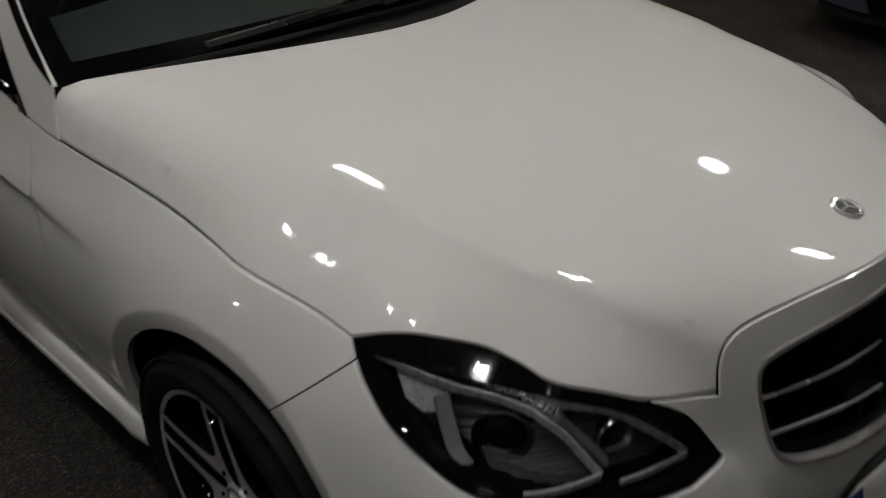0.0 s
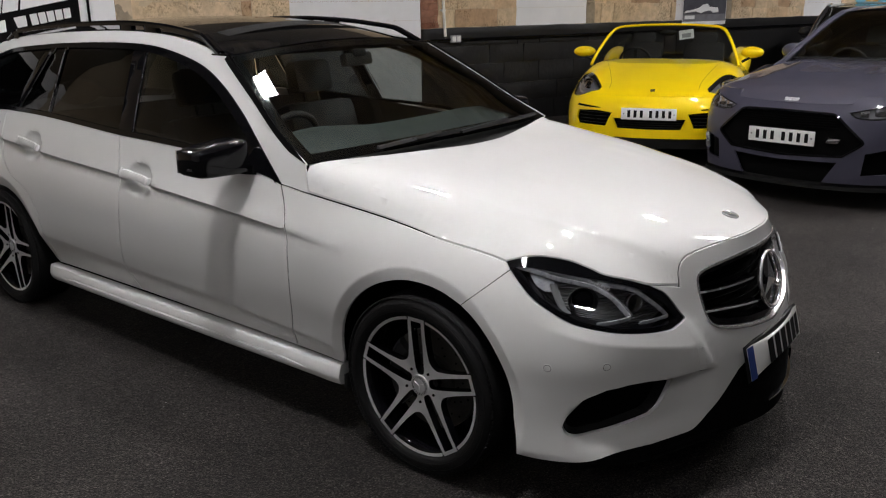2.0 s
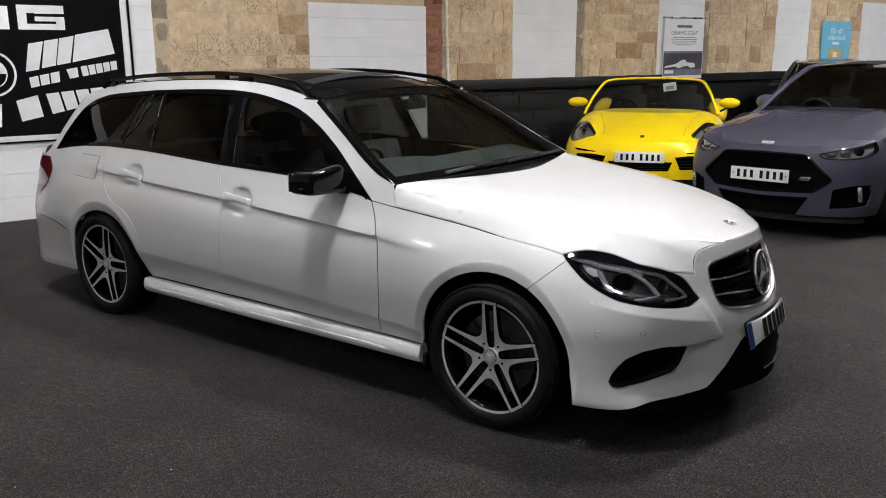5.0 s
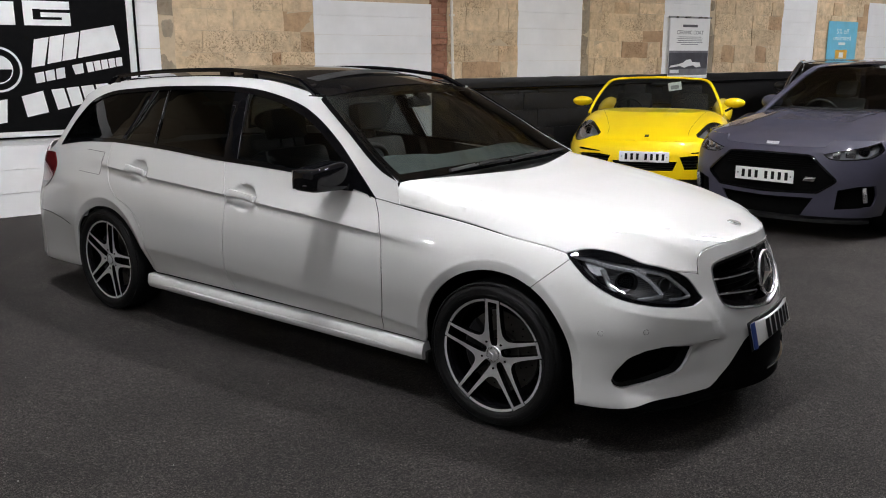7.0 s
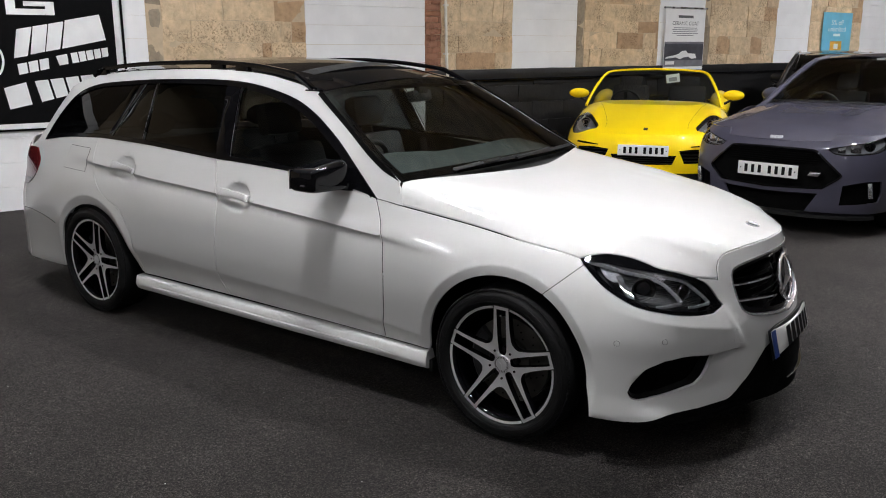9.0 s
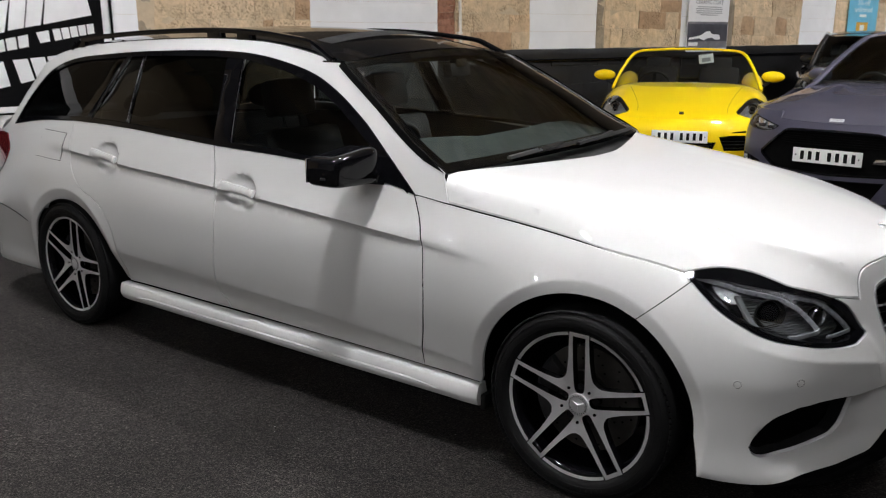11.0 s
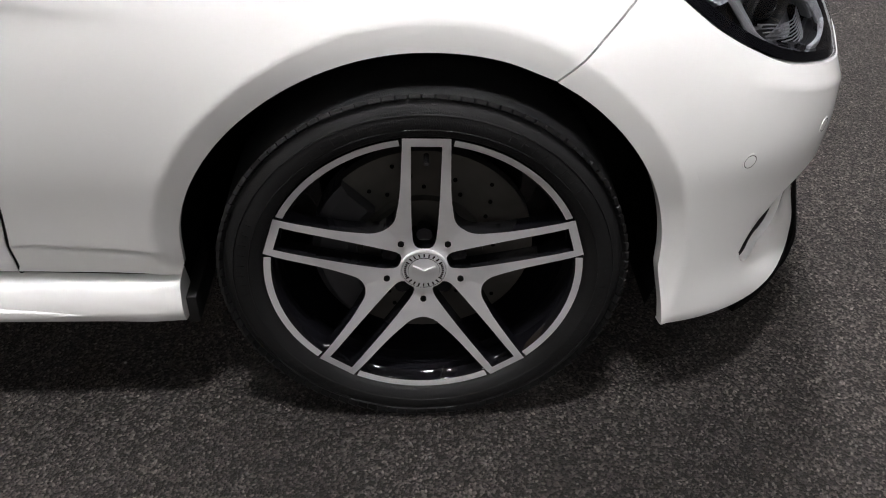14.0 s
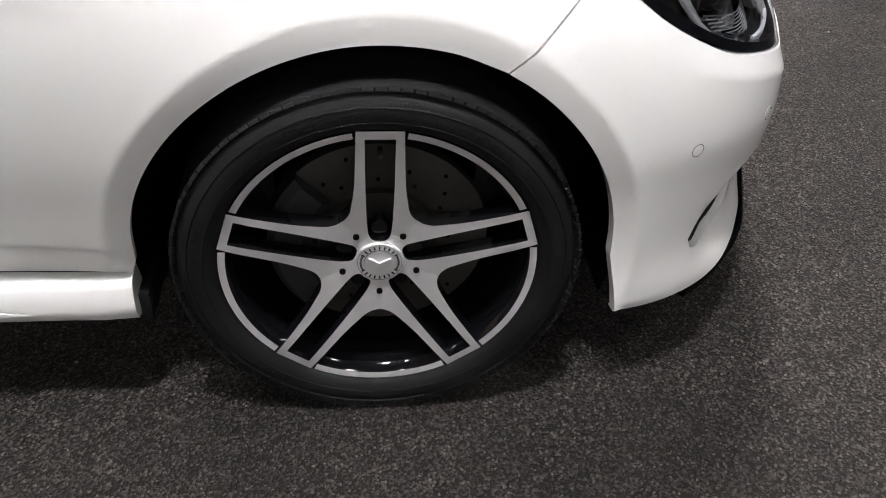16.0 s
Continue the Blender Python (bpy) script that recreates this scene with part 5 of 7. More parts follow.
# ---- number plate, lower grille and intakes ----
plate_m = Matrix.Translation((.893, 0.0, .408)) @ Matrix.Rotation(radians(-14), 4, "Y")
holder = part("number_plate", panel(lambda u, v, o=0.0: tuple(plate_m @ Vector((o - .30 * u * u, u, v))), [(-.27, -.062), (.27, -.062), (.27, .062), (-.27, .062)], lift=.0, depth=.035, step=.03), M_BLACK, car, "black plate holder")


bm = panel(lambda u, v, o=0.0: tuple(plate_m @ Vector((o - .30 * u * u, u, v))), [(-.26, -.055), (.26, -.055), (.26, .055), (-.26, .055)], lift=.006, depth=.006, step=.03)
part("plate_face", bm, M_PLATE, holder, "white plate with dark bars")
bm = panel(lambda u, v, o=0.0: tuple(plate_m @ Vector((o - .30 * u * u, u, v))), [(-.262, -.056), (-.222, -.056), (-.222, .056), (-.262, .056)], lift=.009, depth=.012, step=.03)
part("plate_band", bm, M_BLUE, holder, "blue band")
for j in range(6):
    u = -.118 + j * .061
    bm = panel(lambda a, b, o=0.0: tuple(plate_m @ Vector((o - .30 * a * a, a, b))), [(u, -.0395), (u + .046, -.0395), (u + .046, .0395), (u, .0395)], lift=.0085, depth=.002, step=.03)
    part("plate_bar", bm, M_INK, holder)
bm = bmesh.new()
box(bm, .72, .80, -.36, .36, .17, .41, .02)
part("lower_grille", bm, M_VOID, car, "black lower grille")
for z in (.245, .285, .325):
    bm = bmesh.new()
    sweep(bm, [(.80 - .35 * (y / .4) ** 2 * .2, y, z) for y in np.linspace(-.36, .36, 13)], [(-.02, -.006), (.01, -.006), (.01, .006), (-.02, .006)])
    part("lower_grille_slat", bm, M_BLACK, car)
DAM_TOP = [(.985, .215), (1.05, .245), (1.09, .275), (1.175, .357), (1.22, .395), (SF, .42)]
DAM_LOW = [(.985, .175), (1.2, .168), (SF, .166)]
# dam in cavity black: the shade under the nose is put into its colour
dam = part("air_dam", panel(estate, loop_of(DAM_TOP, mirrored(DAM_TOP), rev(mirrored(DAM_LOW)), rev(DAM_LOW)), lift=-.005, depth=.14, step=.04), M_VOID, car, "air dam under the bumper, blackened as shade")
bm = bmesh.new()
sweep(bm, on_shell([(SF - .10, .228), (SF + .08, .227), (SF + .24, .229), (SF + .36, .232)], .003, 5), [(-.006, -.004), (.004, -.003), (.004, .003), (-.006, .004)])
part("lower_trim", bm, M_CHROME, dam, "thin chrome strip in the lower grille")
for sg in (1, -1):
    bm = bmesh.new()
    lip = [estate(s, .186, -.030 + .026 * math.sin(math.pi * (s - .72) / .46) ** .6) for s in np.linspace(.7201, 1.1799, 24)]
    sweep(bm, [(x, y * sg, z) for x, y, z in lip], [(-.03, -.012), (.022, -.012), (.026, -.006), (.020, .004), (-.03, .012)])
    part("splitter_lip", bm, M_VOID, dam, "black lip along the foot of the bumper")
    # chin in the same black, so it sinks into the shade below
    bm = bmesh.new()
    sweep(bm, on_shell([(.56, .190), (.70, .200), (.90, .198), (1.06, .192)], -.016, 5, sg), [(-.05, -.022), (.012, -.022), (.016, -.004), (.0, .028), (-.05, .028)])
    part("chin_spoiler", bm, M_VOID, car, "chin spoiler blackened as shade")
for k, poly in ((0, INTAKE), (1, INTAKE_L)):
    bm = panel(estate, poly, lift=-.05, depth=0, step=.05, gap=-.02)
    part("air_intake", bm, M_VOID, car, "black side air intake")
    bm = panel(estate, poly, [shrink(poly, .004)], lift=-.012, depth=.05, step=.03, gap=.0005)
    part("intake_rim", bm, M_BLACK, car)

# ---- small body fittings ----
for s, z in ((.485, .504), (.66, .513), (2 * SF - .485, .504), (2 * SF - .66, .513)):
    c, o = Vector(estate(s, z, 0)), Vector(estate(s, z, .02))
    q = Matrix.Translation(c) @ (o - c).to_track_quat("Z", "Y").to_matrix().to_4x4()
    bm = bmesh.new()
    revolve(bm, [(.0140, -.004), (.0140, .0003), (.0130, .0006), (.0113, .0004), (.0108, -.003)], 28, q)
    ring = part("parking_sensor", bm, M_WHITE, car, "round white parking sensor")
    bm = bmesh.new()
    revolve(bm, [(.0101, -.003), (.0101, .0003), (.0088, .0007), (.0001, .0007)], 24, q)
    part("sensor_disc", bm, M_WHITE, ring)
    bm = bmesh.new()
    revolve(bm, [(.0112, .0003), (.0101, .0003)], 24, q)
    part("sensor_gap", bm, M_VOID, ring)
TOW = loop_of([(1.012, .502), (1.05, .500), (1.072, .492)], [(1.072, .492), (1.088, .452)], [(1.088, .452), (1.08, .440), (1.035, .447)], [(1.035, .447), (1.02, .455), (1.012, .502)])
part("tow_eye_cover", panel(estate, TOW, lift=.0004, depth=.003, step=.02), M_WHITE, car, "square white tow eye cover")
FLAP = loop_of([(-3.135, .982), (-2.925, .976)], [(-2.925, .976), (-2.945, .842)], [(-2.945, .842), (-3.175, .850)], [(-3.175, .850), (-3.135, .982)])
part("fuel_flap_gap", panel(estate, shrink(FLAP, -.0022), [FLAP], lift=.0014, depth=.003, step=.03, flip=True), M_CALIPER, car, "dark gap round the fuel flap")
part("fuel_flap", panel(estate, FLAP, lift=.0026, depth=.005, step=.03, flip=True), M_WHITE, car, "flush white fuel flap")
for sg in (1, -1):
    bm = bmesh.new()
    tube(bm, [(q[0], q[1] * sg, q[2]) for q in (estate(s, z, .0004) for s, z in spline([(-3.76, .535), (-3.60, .540), (-3.42, .522), (-3.29, .490)], 6))], .0022, 6)
    part("bumper_seam", bm, M_CALIPER, car, "thin dark rear bumper seam")
# bonnet badge
bp = Vector(bonnet(.684, 0))
bn = Vector((.24, 0, 1)).normalized()
bq = Matrix.Translation(bp) @ bn.to_track_quat("Z", "Y").to_matrix().to_4x4()
bm = bmesh.new()
revolve(bm, [(.030, -.004), (.030, .003), (.026, .006), (.021, .0045), (.020, .003), (.0001, .004)], 36, bq, [0, 0, 0, 0, 1])
for i in range(3):
    box(bm, -.0022, .0022, 0, .020, .003, .007, 0, bq @ Matrix.Rotation(radians(120 * i + 90), 4, "Z"))
part("bonnet_badge", bm, [M_BRIGHT, M_CALIPER], car, "round chrome badge with star")

# door handles
for (s0, z0), (s1, z1), hosts in (((-1.682, .855), (-1.464, .840), doors_f), ((-2.640, .911), (-2.428, .891), doors_r)):
    for k, sg in ((0, 1), (1, -1)):
        bm = bmesh.new()
        rows = []
        for i in range(25):
            t = i / 24
            s, z = s0 + (s1 - s0) * t, z0 + (z1 - z0) * t
            lift = .006 + .030 * math.sin(math.pi * min(1, max(0, .04 + .92 * t))) ** .28
            head = min(1, max(0, (.34 - t) / .16))
            wz = .0145 + .0040 * head
            z += .0020 * head
            row = []
            for j in range(12):
                a = 2 * math.pi * j / 12
                sq = max(abs(math.sin(a)), abs(math.cos(a))) ** .6
                q = estate(s, z + wz * math.sin(a) / sq, lift + .0085 * math.cos(a) / sq)
                row.append(bm.verts.new((q[0], q[1] * sg, q[2])))
            rows.append(row)
        for a, b in zip(rows, rows[1:]):
            for j in range(12):
                bm.faces.new((a[j], a[(j + 1) % 12], b[(j + 1) % 12], b[j]))
        bm.faces.new(rows[0])
        bm.faces.new(rows[-1][::-1])
        bmesh.ops.recalc_face_normals(bm, faces=bm.faces[:])
        handle = part("door_handle", bm, M_WHITE, hosts[k], "white pull handle over a round recess")
        if hosts is doors_f:
            q = Vector(estate(s0 + .012, z0 + .0045, .030))
            q.y *= sg
            bm = bmesh.new()
            ball(bm, .0055, .004, .0055, Matrix.Translation(q), 14, 8)
            part("key_cover", bm, M_CALIPER, handle, "small dark lock cover")

# mirrors
for sg in (1, -1):
    bm = bmesh.new()
    ball(bm, 1, 1, 1, Matrix(), 32, 20)
    for v in bm.verts:
        n = v.co.copy()
        p = Vector([math.copysign(abs(c) ** .34, c) for c in n])
        x, y, z = p.x * .074, p.y * .116, p.z * .068
        if x < -.05:
            x = -.05 - (x + .05) * -.15
        k = (y + .118) / .236
        z = z * ((.60 + .45 * k) if z > 0 else (.92 + .08 * k))
        x += .02 * k
        v.co = Vector((-.918 + x, -(.972 + (0.5 - k) * .232) * sg, 1.010 + z))
    bmesh.ops.recalc_face_normals(bm, faces=bm.faces[:])
    mirror_ob = part("door_mirror", bm, M_PIANO, car, "gloss black door mirror")
    bm = bmesh.new()
    box(bm, -.985, -.977, -sg * 1.08 if sg > 0 else .885, -sg * .885 if sg > 0 else 1.08, .960, 1.045, .003)
    part("mirror_glass", bm, M_CHROME, mirror_ob, "mirror glass")
    bm = bmesh.new()
    sweep(bm, [(-.8515, -.875 * sg, .990), (-.8475, -.95 * sg, .988), (-.852, -1.03 * sg, .985), (-.872, -1.078 * sg, .983), (-.905, -1.0905 * sg, .982)], [(-.002, -.0035), (.002, -.0035), (.002, .0035), (-.002, .0035)])
    part("indicator_strip", bm, M_CALIPER, mirror_ob, "narrow dark indicator strip")
    bm = bmesh.new()
    sweep(bm, [(-.86, -.80 * sg, .945), (-.875, -.86 * sg, .955), (-.90, -.92 * sg, .968)], [(-.035, -.016), (.035, -.016), (.03, .016), (-.03, .016)])
    part("mirror_arm", bm, M_PIANO, mirror_ob, "black mirror arm")
    bm = bmesh.new()
    sweep(bm, [(-.885, -.87 * sg, .960), (-.890, -.93 * sg, .962)], [(-.05, -.010), (.05, -.010), (.045, .01), (-.045, .01)])
    part("mirror_foot", bm, M_BLACK, mirror_ob)
for k in (0, 1):
    sail = clip_half(WIN_IN, (-.93, 1.5), (-.93, .5))
    part("mirror_sail", panel(estate, sail, depth=.006, lift=.0, step=.05, mirror=bool(k), flip=area2(sail) > 0), M_PIANO, doors_f[k], "black triangular mirror base")

# roof rails
for sg in (1, -1):
    bm = bmesh.new()
    run = [(-1.255, 1.354), (-1.40, 1.393), (-1.55, 1.413), (-1.75, 1.432), (-2.049, 1.443), (-2.45, 1.436), (-2.80, 1.420), (-3.05, 1.398), (-3.17, 1.376)]
    pts = []
    fine_run = spline(run, 6)
    for i, (s, z) in enumerate(fine_run):
        q = estate(s, z, -.012)
        t = i / (len(fine_run) - 1)
        pts.append((q[0], q[1] * sg, q[2] + .006 + .028 * min(1, t / .12, (1 - t) / .10)))
    sweep(bm, pts, [(-.014, -.011), (.014, -.011), (.016, .003), (.009, .012), (-.009, .012), (-.016, .003)])
    rail = part("roof_rail", bm, M_PIANO, car, "black roof rail")
    for t in (.0, .42, .50, .93):
        i = int(t * (len(pts) - 1))
        x, y, z = pts[i]
        bm = bmesh.new()
        box(bm, x - .05, x + .05, y - .013, y + .013, z - .05, z + .0, .004)
        part("rail_foot", bm, M_PIANO, rail)

# tail lamps
for k in (0, 1):
    TL = loop_of([(-3.757, .928), (-3.66, .935), (-3.576, .932)], [(-3.576, .932), (-3.50, .86), (-3.55, .77), (-3.66, .705), (-3.757, .69)], [(-3.757, .69), (-3.757, .928)])
    lamp = part("tail_light", panel(estate, TL, lift=.006, depth=.012, step=.03, mirror=bool(k), flip=True), M_TAIL, car, "dark red tail lamp")
    TL2 = loop_of([(-3.757, .735), (-3.66, .742), (-3.60, .748)], [(-3.60, .748), (-3.66, .708), (-3.757, .693)], [(-3.757, .693), (-3.757, .735)])
    part("reversing_lens", panel(estate, TL2, lift=.008, depth=.004, step=.03, mirror=bool(k), flip=True), M_GUIDE, lamp, "clear lower lens")


# wipers
def screen_point(y, k, lift=.015):
    """A point on the windscreen: y across, k up from the base."""
    run = spline(SCREEN, 6)
    i = k * (len(run) - 1)
    j = min(len(run) - 2, int(i))
    s, z = [run[j][q] + (run[j + 1][q] - run[j][q]) * (i - j) for q in (0, 1)]
    p = estate(s, z)
    t = y / abs(p[1])
    b, c = .100 - .028 * k, .012 + (.045 - .012) * k
    return (p[0] + b * (1 - abs(t) ** 2.2) + lift * .5, y, p[2] + c * (1 - t * t) + lift)


for ya, yb, yp in ((-.46, .18, -.50), (.02, .70, -.02)):
    bm = bmesh.new()
    sweep(bm, [screen_point(y, .022 + .02 * (y - ya), .010) for y in np.linspace(ya, yb, 12)], [(-.006, -.006), (.006, -.006), (.002, .008), (-.002, .008)])
    wiper = part("wiper", bm, M_BLACK, car, "black wiper blade")
    bm = bmesh.new()
    ym = (ya + yb) / 2
    sweep(bm, [screen_point(yp, -.0 + .01, .012), screen_point((yp + ym) / 2, .015, .020), screen_point(ym, .04, .018)], [(-.010, -.005), (.010, -.005), (.007, .006), (-.007, .006)])
    # right-hand arm made silver to carry the highlight it catches
    part("wiper_arm", bm, M_SATIN if yp < -.2 else M_BLACK, wiper)
bm = bmesh.new()
rows = []
for y in np.linspace(-.72, .72, 25):
    k = 1 - (abs(y) / .775) ** 2.2
    a = Vector((-.60 + .145 * k, y, .972))
    b = Vector((-.68 + .135 * k, y, .992))
    rows.append((bm.verts.new(a + Vector((.10, 0, -.035))), bm.verts.new(a), bm.verts.new(b)))
for a, b in zip(rows, rows[1:]):
    for j in range(2):
        bm.faces.new((a[j], a[j + 1], b[j + 1], b[j]))
part("scuttle_cover", bm, M_BLACK, car, "black plastic scuttle")

# cabin
bm = bmesh.new()
rows = []
for y in np.linspace(-.74, .74, 31):
    k = 1 - (abs(y) / .80) ** 2.4
    hump = .030 * math.exp(-((y + .37) / .22) ** 2)
    prof = [(-.62 + .12 * k, .955), (-.78 + .12 * k, 1.005 + hump * .3), (-.95 + .09 * k, 1.030 + hump), (-1.06 + .06 * k, 1.015 + hump), (-1.10 + .05 * k, .93), (-1.08, .62), (-.98, .45)]
    rows.append([bm.verts.new((x, y, z)) for x, z in prof])
for a, b in zip(rows, rows[1:]):
    for j in range(len(a) - 1):
        bm.faces.new((a[j], a[j + 1], b[j + 1], b[j]))
part("dashboard", bm, M_DASH, car, "grey-green dashboard top")
bm = bmesh.new()
sw = Matrix.Translation((-1.20, -.37, .925)) @ Matrix.Rotation(radians(-66), 4, "Y")
revolve(bm, [(.182 + .015 * math.cos(t), .015 * math.sin(t)) for t in [2 * math.pi * i / 10 for i in range(11)]], 48, sw)
box(bm, -.055, .055, -.07, .07, -.03, .03, .02, sw)
for a in (0, 90, 180):
    box(bm, .04, .18, -.018, .018, -.008, .008, .004, sw @ Matrix.Rotation(radians(a + 90), 4, "Z"))
part("steering_wheel", bm, M_LEATHER, car, "dark leather steering wheel")


def car_seat(x, y, parent, mat, high=1.08, wide=.25):
    bm = bmesh.new()
    box(bm, x - .02, x + .50, y - wide, y + wide, .36, .54, .06)
    cushion = part("seat", bm, mat, parent, "dark leather seat")
    bm = bmesh.new()
    box(bm, -.08, .07, -wide, wide, 0, high - .48, .06, pose(x, y, .48, 0, -16, 0))
    part("backrest", bm, mat, cushion)
    bm = bmesh.new()
    top = Vector((x - math.sin(radians(16)) * (high - .48), y, .48 + math.cos(radians(16)) * (high - .48)))
    box(bm, -.05, .05, -.135, .135, -.085, .10, .045, pose(top.x - .03, y, top.z + .125, 0, -12, 0))
    for v in bm.verts:
        v.co.z = max(v.co.z, top.z + .05)
    part("headrest", bm, mat, cushion, "dark headrest")
    bm = bmesh.new()
    for q in (-.05, .05):
        tube(bm, [(top.x, y + q, top.z - .03), (top.x - .03, y + q, top.z + .08)], .006, 8)
    part("headrest_post", bm, M_CHROME, cushion, "chrome headrest posts")


for y in (-.34, .37):
    car_seat(-1.64, y, car, M_LEATHER, 1.06)
bm = bmesh.new()
box(bm, -2.62, -2.10, -.66, .66, .36, .55, .06)
box(bm, -.09, .07, -.66, .66, 0, .58, .06, pose(-2.62, 0, .46, 0, -18, 0))
part("rear_bench", bm, M_LEATHER, car, "dark leather rear bench")
for y in (-.42, .42):
    bm = bmesh.new()
    ball(bm, .05, .13, .07, pose(-2.84, y, 1.10), 18, 10)
    part("rear_headrest", bm, M_LEATHER, car)
bm = bmesh.new()
box(bm, -.022, .022, -.11, .11, -.030, .030, .014, pose(-1.12, .02, 1.305, 0, -10, 12))
box(bm, -1.125, -1.085, -.03, .05, 1.32, 1.355, .008)
part("interior_mirror", bm, M_BLACK, car, "black interior mirror")
bm = bmesh.new()
for i, (s, z) in enumerate(spline(ROOF, 3)[:-1]):
    p = estate(s, z)
    q = estate(*spline(ROOF, 3)[i + 1])
    vs = [bm.verts.new((p[0], sg * (abs(p[1]) - .05), p[2] - .01)) for sg in (-1, 1)] + [bm.verts.new((q[0], sg * (abs(q[1]) - .05), q[2] - .01)) for sg in (1, -1)]
    bm.faces.new(vs)
part("headlining", bm, M_LEATHER, car, "black headlining")
bm = bmesh.new()
box(bm, -2.42, -.62, -.78, .78, .25, .30, .01)
part("cabin_floor", bm, M_VOID, car)

# ---- plain wheels for the cars behind ----
def plain_wheel(parent, x, y, r, mat):
    m = Matrix.Translation((x, y, r)) @ Matrix.Rotation(radians(90 if y < 0 else -90), 4, "X")
    bm = bmesh.new()
    revolve(bm, [(r * .72, -.09), (r * .9, -.11), (r, -.08), (r, .07), (r * .95, .10), (r * .88, .112), (r * .74, .105), (r * .72, .09)], 48, m)
    w = part("wheel", bm, M_RUBBER, parent, "black tyre")
    bm = bmesh.new()
    revolve(bm, [(r * .73, .10), (r * .70, .095), (r * .66, .03), (.05, .02)], 40, m)
    part("rim", bm, M_BLACK, w)
    bm = bmesh.new()
    for i in range(10):
        box(bm, -.014, .014, .03, r * .71, .055, .085, .004, m @ Matrix.Rotation(radians(36 * i), 4, "Z"))
    bmesh.ops.recalc_face_normals(bm, faces=bm.faces[:])
    part("spokes_ring", bm, mat, w)


def plate(parent, m, yellow=False):
    """A white plate with plain dark bars for its characters; m places its centre, facing local x."""
    bm = bmesh.new()
    box(bm, -.004, .004, -.26, .26, -.0555, .0555, .002, m)
    p = part("number_plate", bm, M_PLATE, parent, "white plate with dark bars")
    for j in range(7):
        y = .215 - j * .0595 - (.028 if j > 3 else 0)
        bm = bmesh.new()
        box(bm, .004, .0055, y - .031, y - .003, -.034, .034, 0, m)
        part("plate_bar", bm, M_INK, p)
    for y in (-.236, .236):
        bm = bmesh.new()
        cyl(bm, .007, .006, .004, m @ Matrix.Translation((.005, y, 0)) @ Matrix.Rotation(radians(90), 4, "Y"), 12)
        part("plate_screw", bm, M_SATIN, p)


def heading(x, y, fx, fy):
    return pose(x, y, 0, 0, 0, math.degrees(math.atan2(fy, fx)))


def field(zfun):
    return lambda x, y, o=0.0: (x, y, zfun(x, y) + o)


def grid_across(bm, rows):
    """A sheet from rows of points, its face turned upwards."""
    vs = [[bm.verts.new(p) for p in r] for r in rows]
    for a, b in zip(vs, vs[1:]):
        for j in range(len(a) - 1):
            bm.faces.new((a[j], b[j], b[j + 1], a[j + 1]))
    bm.normal_update()
    if sum(f.normal.z * f.calc_area() for f in bm.faces) < 0:
        bmesh.ops.reverse_faces(bm, faces=bm.faces[:])


# ---- the yellow open two-seater ----
yc = thing("sports_car", "bright yellow open two-seater with the roof down", "car")
Y_PLAN = [(-4.30, 0), (-4.27, -.45), (-4.12, -.72), (-3.7, -.86), (-3.2, -.90), (-2.4, -.87), (-1.6, -.865), (-1.0, -.905), (-.65, -.898), (-.38, -.838), (-.2, -.73), (-.08, -.525), (-.02, -.26), (0, 0)]
Y_ZS = [.12, .20, .32, .45, .56, .64, .72, .80, .90]


def ys_of(y):
    """The run along the yellow nose at a distance y from its middle."""
    return two.front - abs(y) * 1.06 if abs(y) < .55 else two.front - .583 - (abs(y) - .55) * 1.5


Y_INS = [[.10, .05, .02, .0, .0, .005, .02, .06, .2], [.10, .05, .02, .0, .0, .005, .02, .07, .2], [.08, .03, .01, .0, .005, .03, .09, .2, .4], [.06, .01, .0, .0, .02, .08, .2, .4, .6], [.06, .01, .0, .0, .02, .08, .2, .4, .6]]
two = make_shell(Y_PLAN, [-5.4, -1.6, -.9, -.2, .45], Y_ZS, Y_INS, zero=-1.5)
YF = two.front


def ym(run):
    return [(2 * YF - s, z) for s, z in run[::-1]]


def y_half(pts):
    """Points given as (distance from the middle, z) on the right half of the nose."""
    return [(ys_of(y), z) for y, z in pts]


Y_MIDHOLE = loop_of(y_half([(0, .450), (.325, .450)]), y_half([(.325, .450), (.285, .352)]), y_half([(.285, .352), (0, .348)]), ym(y_half([(.285, .352), (0, .348)])), ym(y_half([(.325, .450), (.285, .352)])), ym(y_half([(0, .450), (.325, .450)])))
Y_SIDEHOLE = loop_of(y_half([(.345, .50), (.50, .515), (.66, .505)]), y_half([(.66, .505), (.675, .43), (.655, .372)]), y_half([(.655, .372), (.40, .365)]), y_half([(.40, .365), (.345, .50)]))
Y_SLOT = loop_of(y_half([(.46, .545), (.60, .560), (.69, .565)]), y_half([(.69, .565), (.69, .545)]), y_half([(.69, .545), (.60, .538), (.46, .535)]), y_half([(.46, .535), (.46, .545)]))
def y_seam(s):
    return .604 + .05 * min(1.0, max(0.0, (s + .40) / .35))


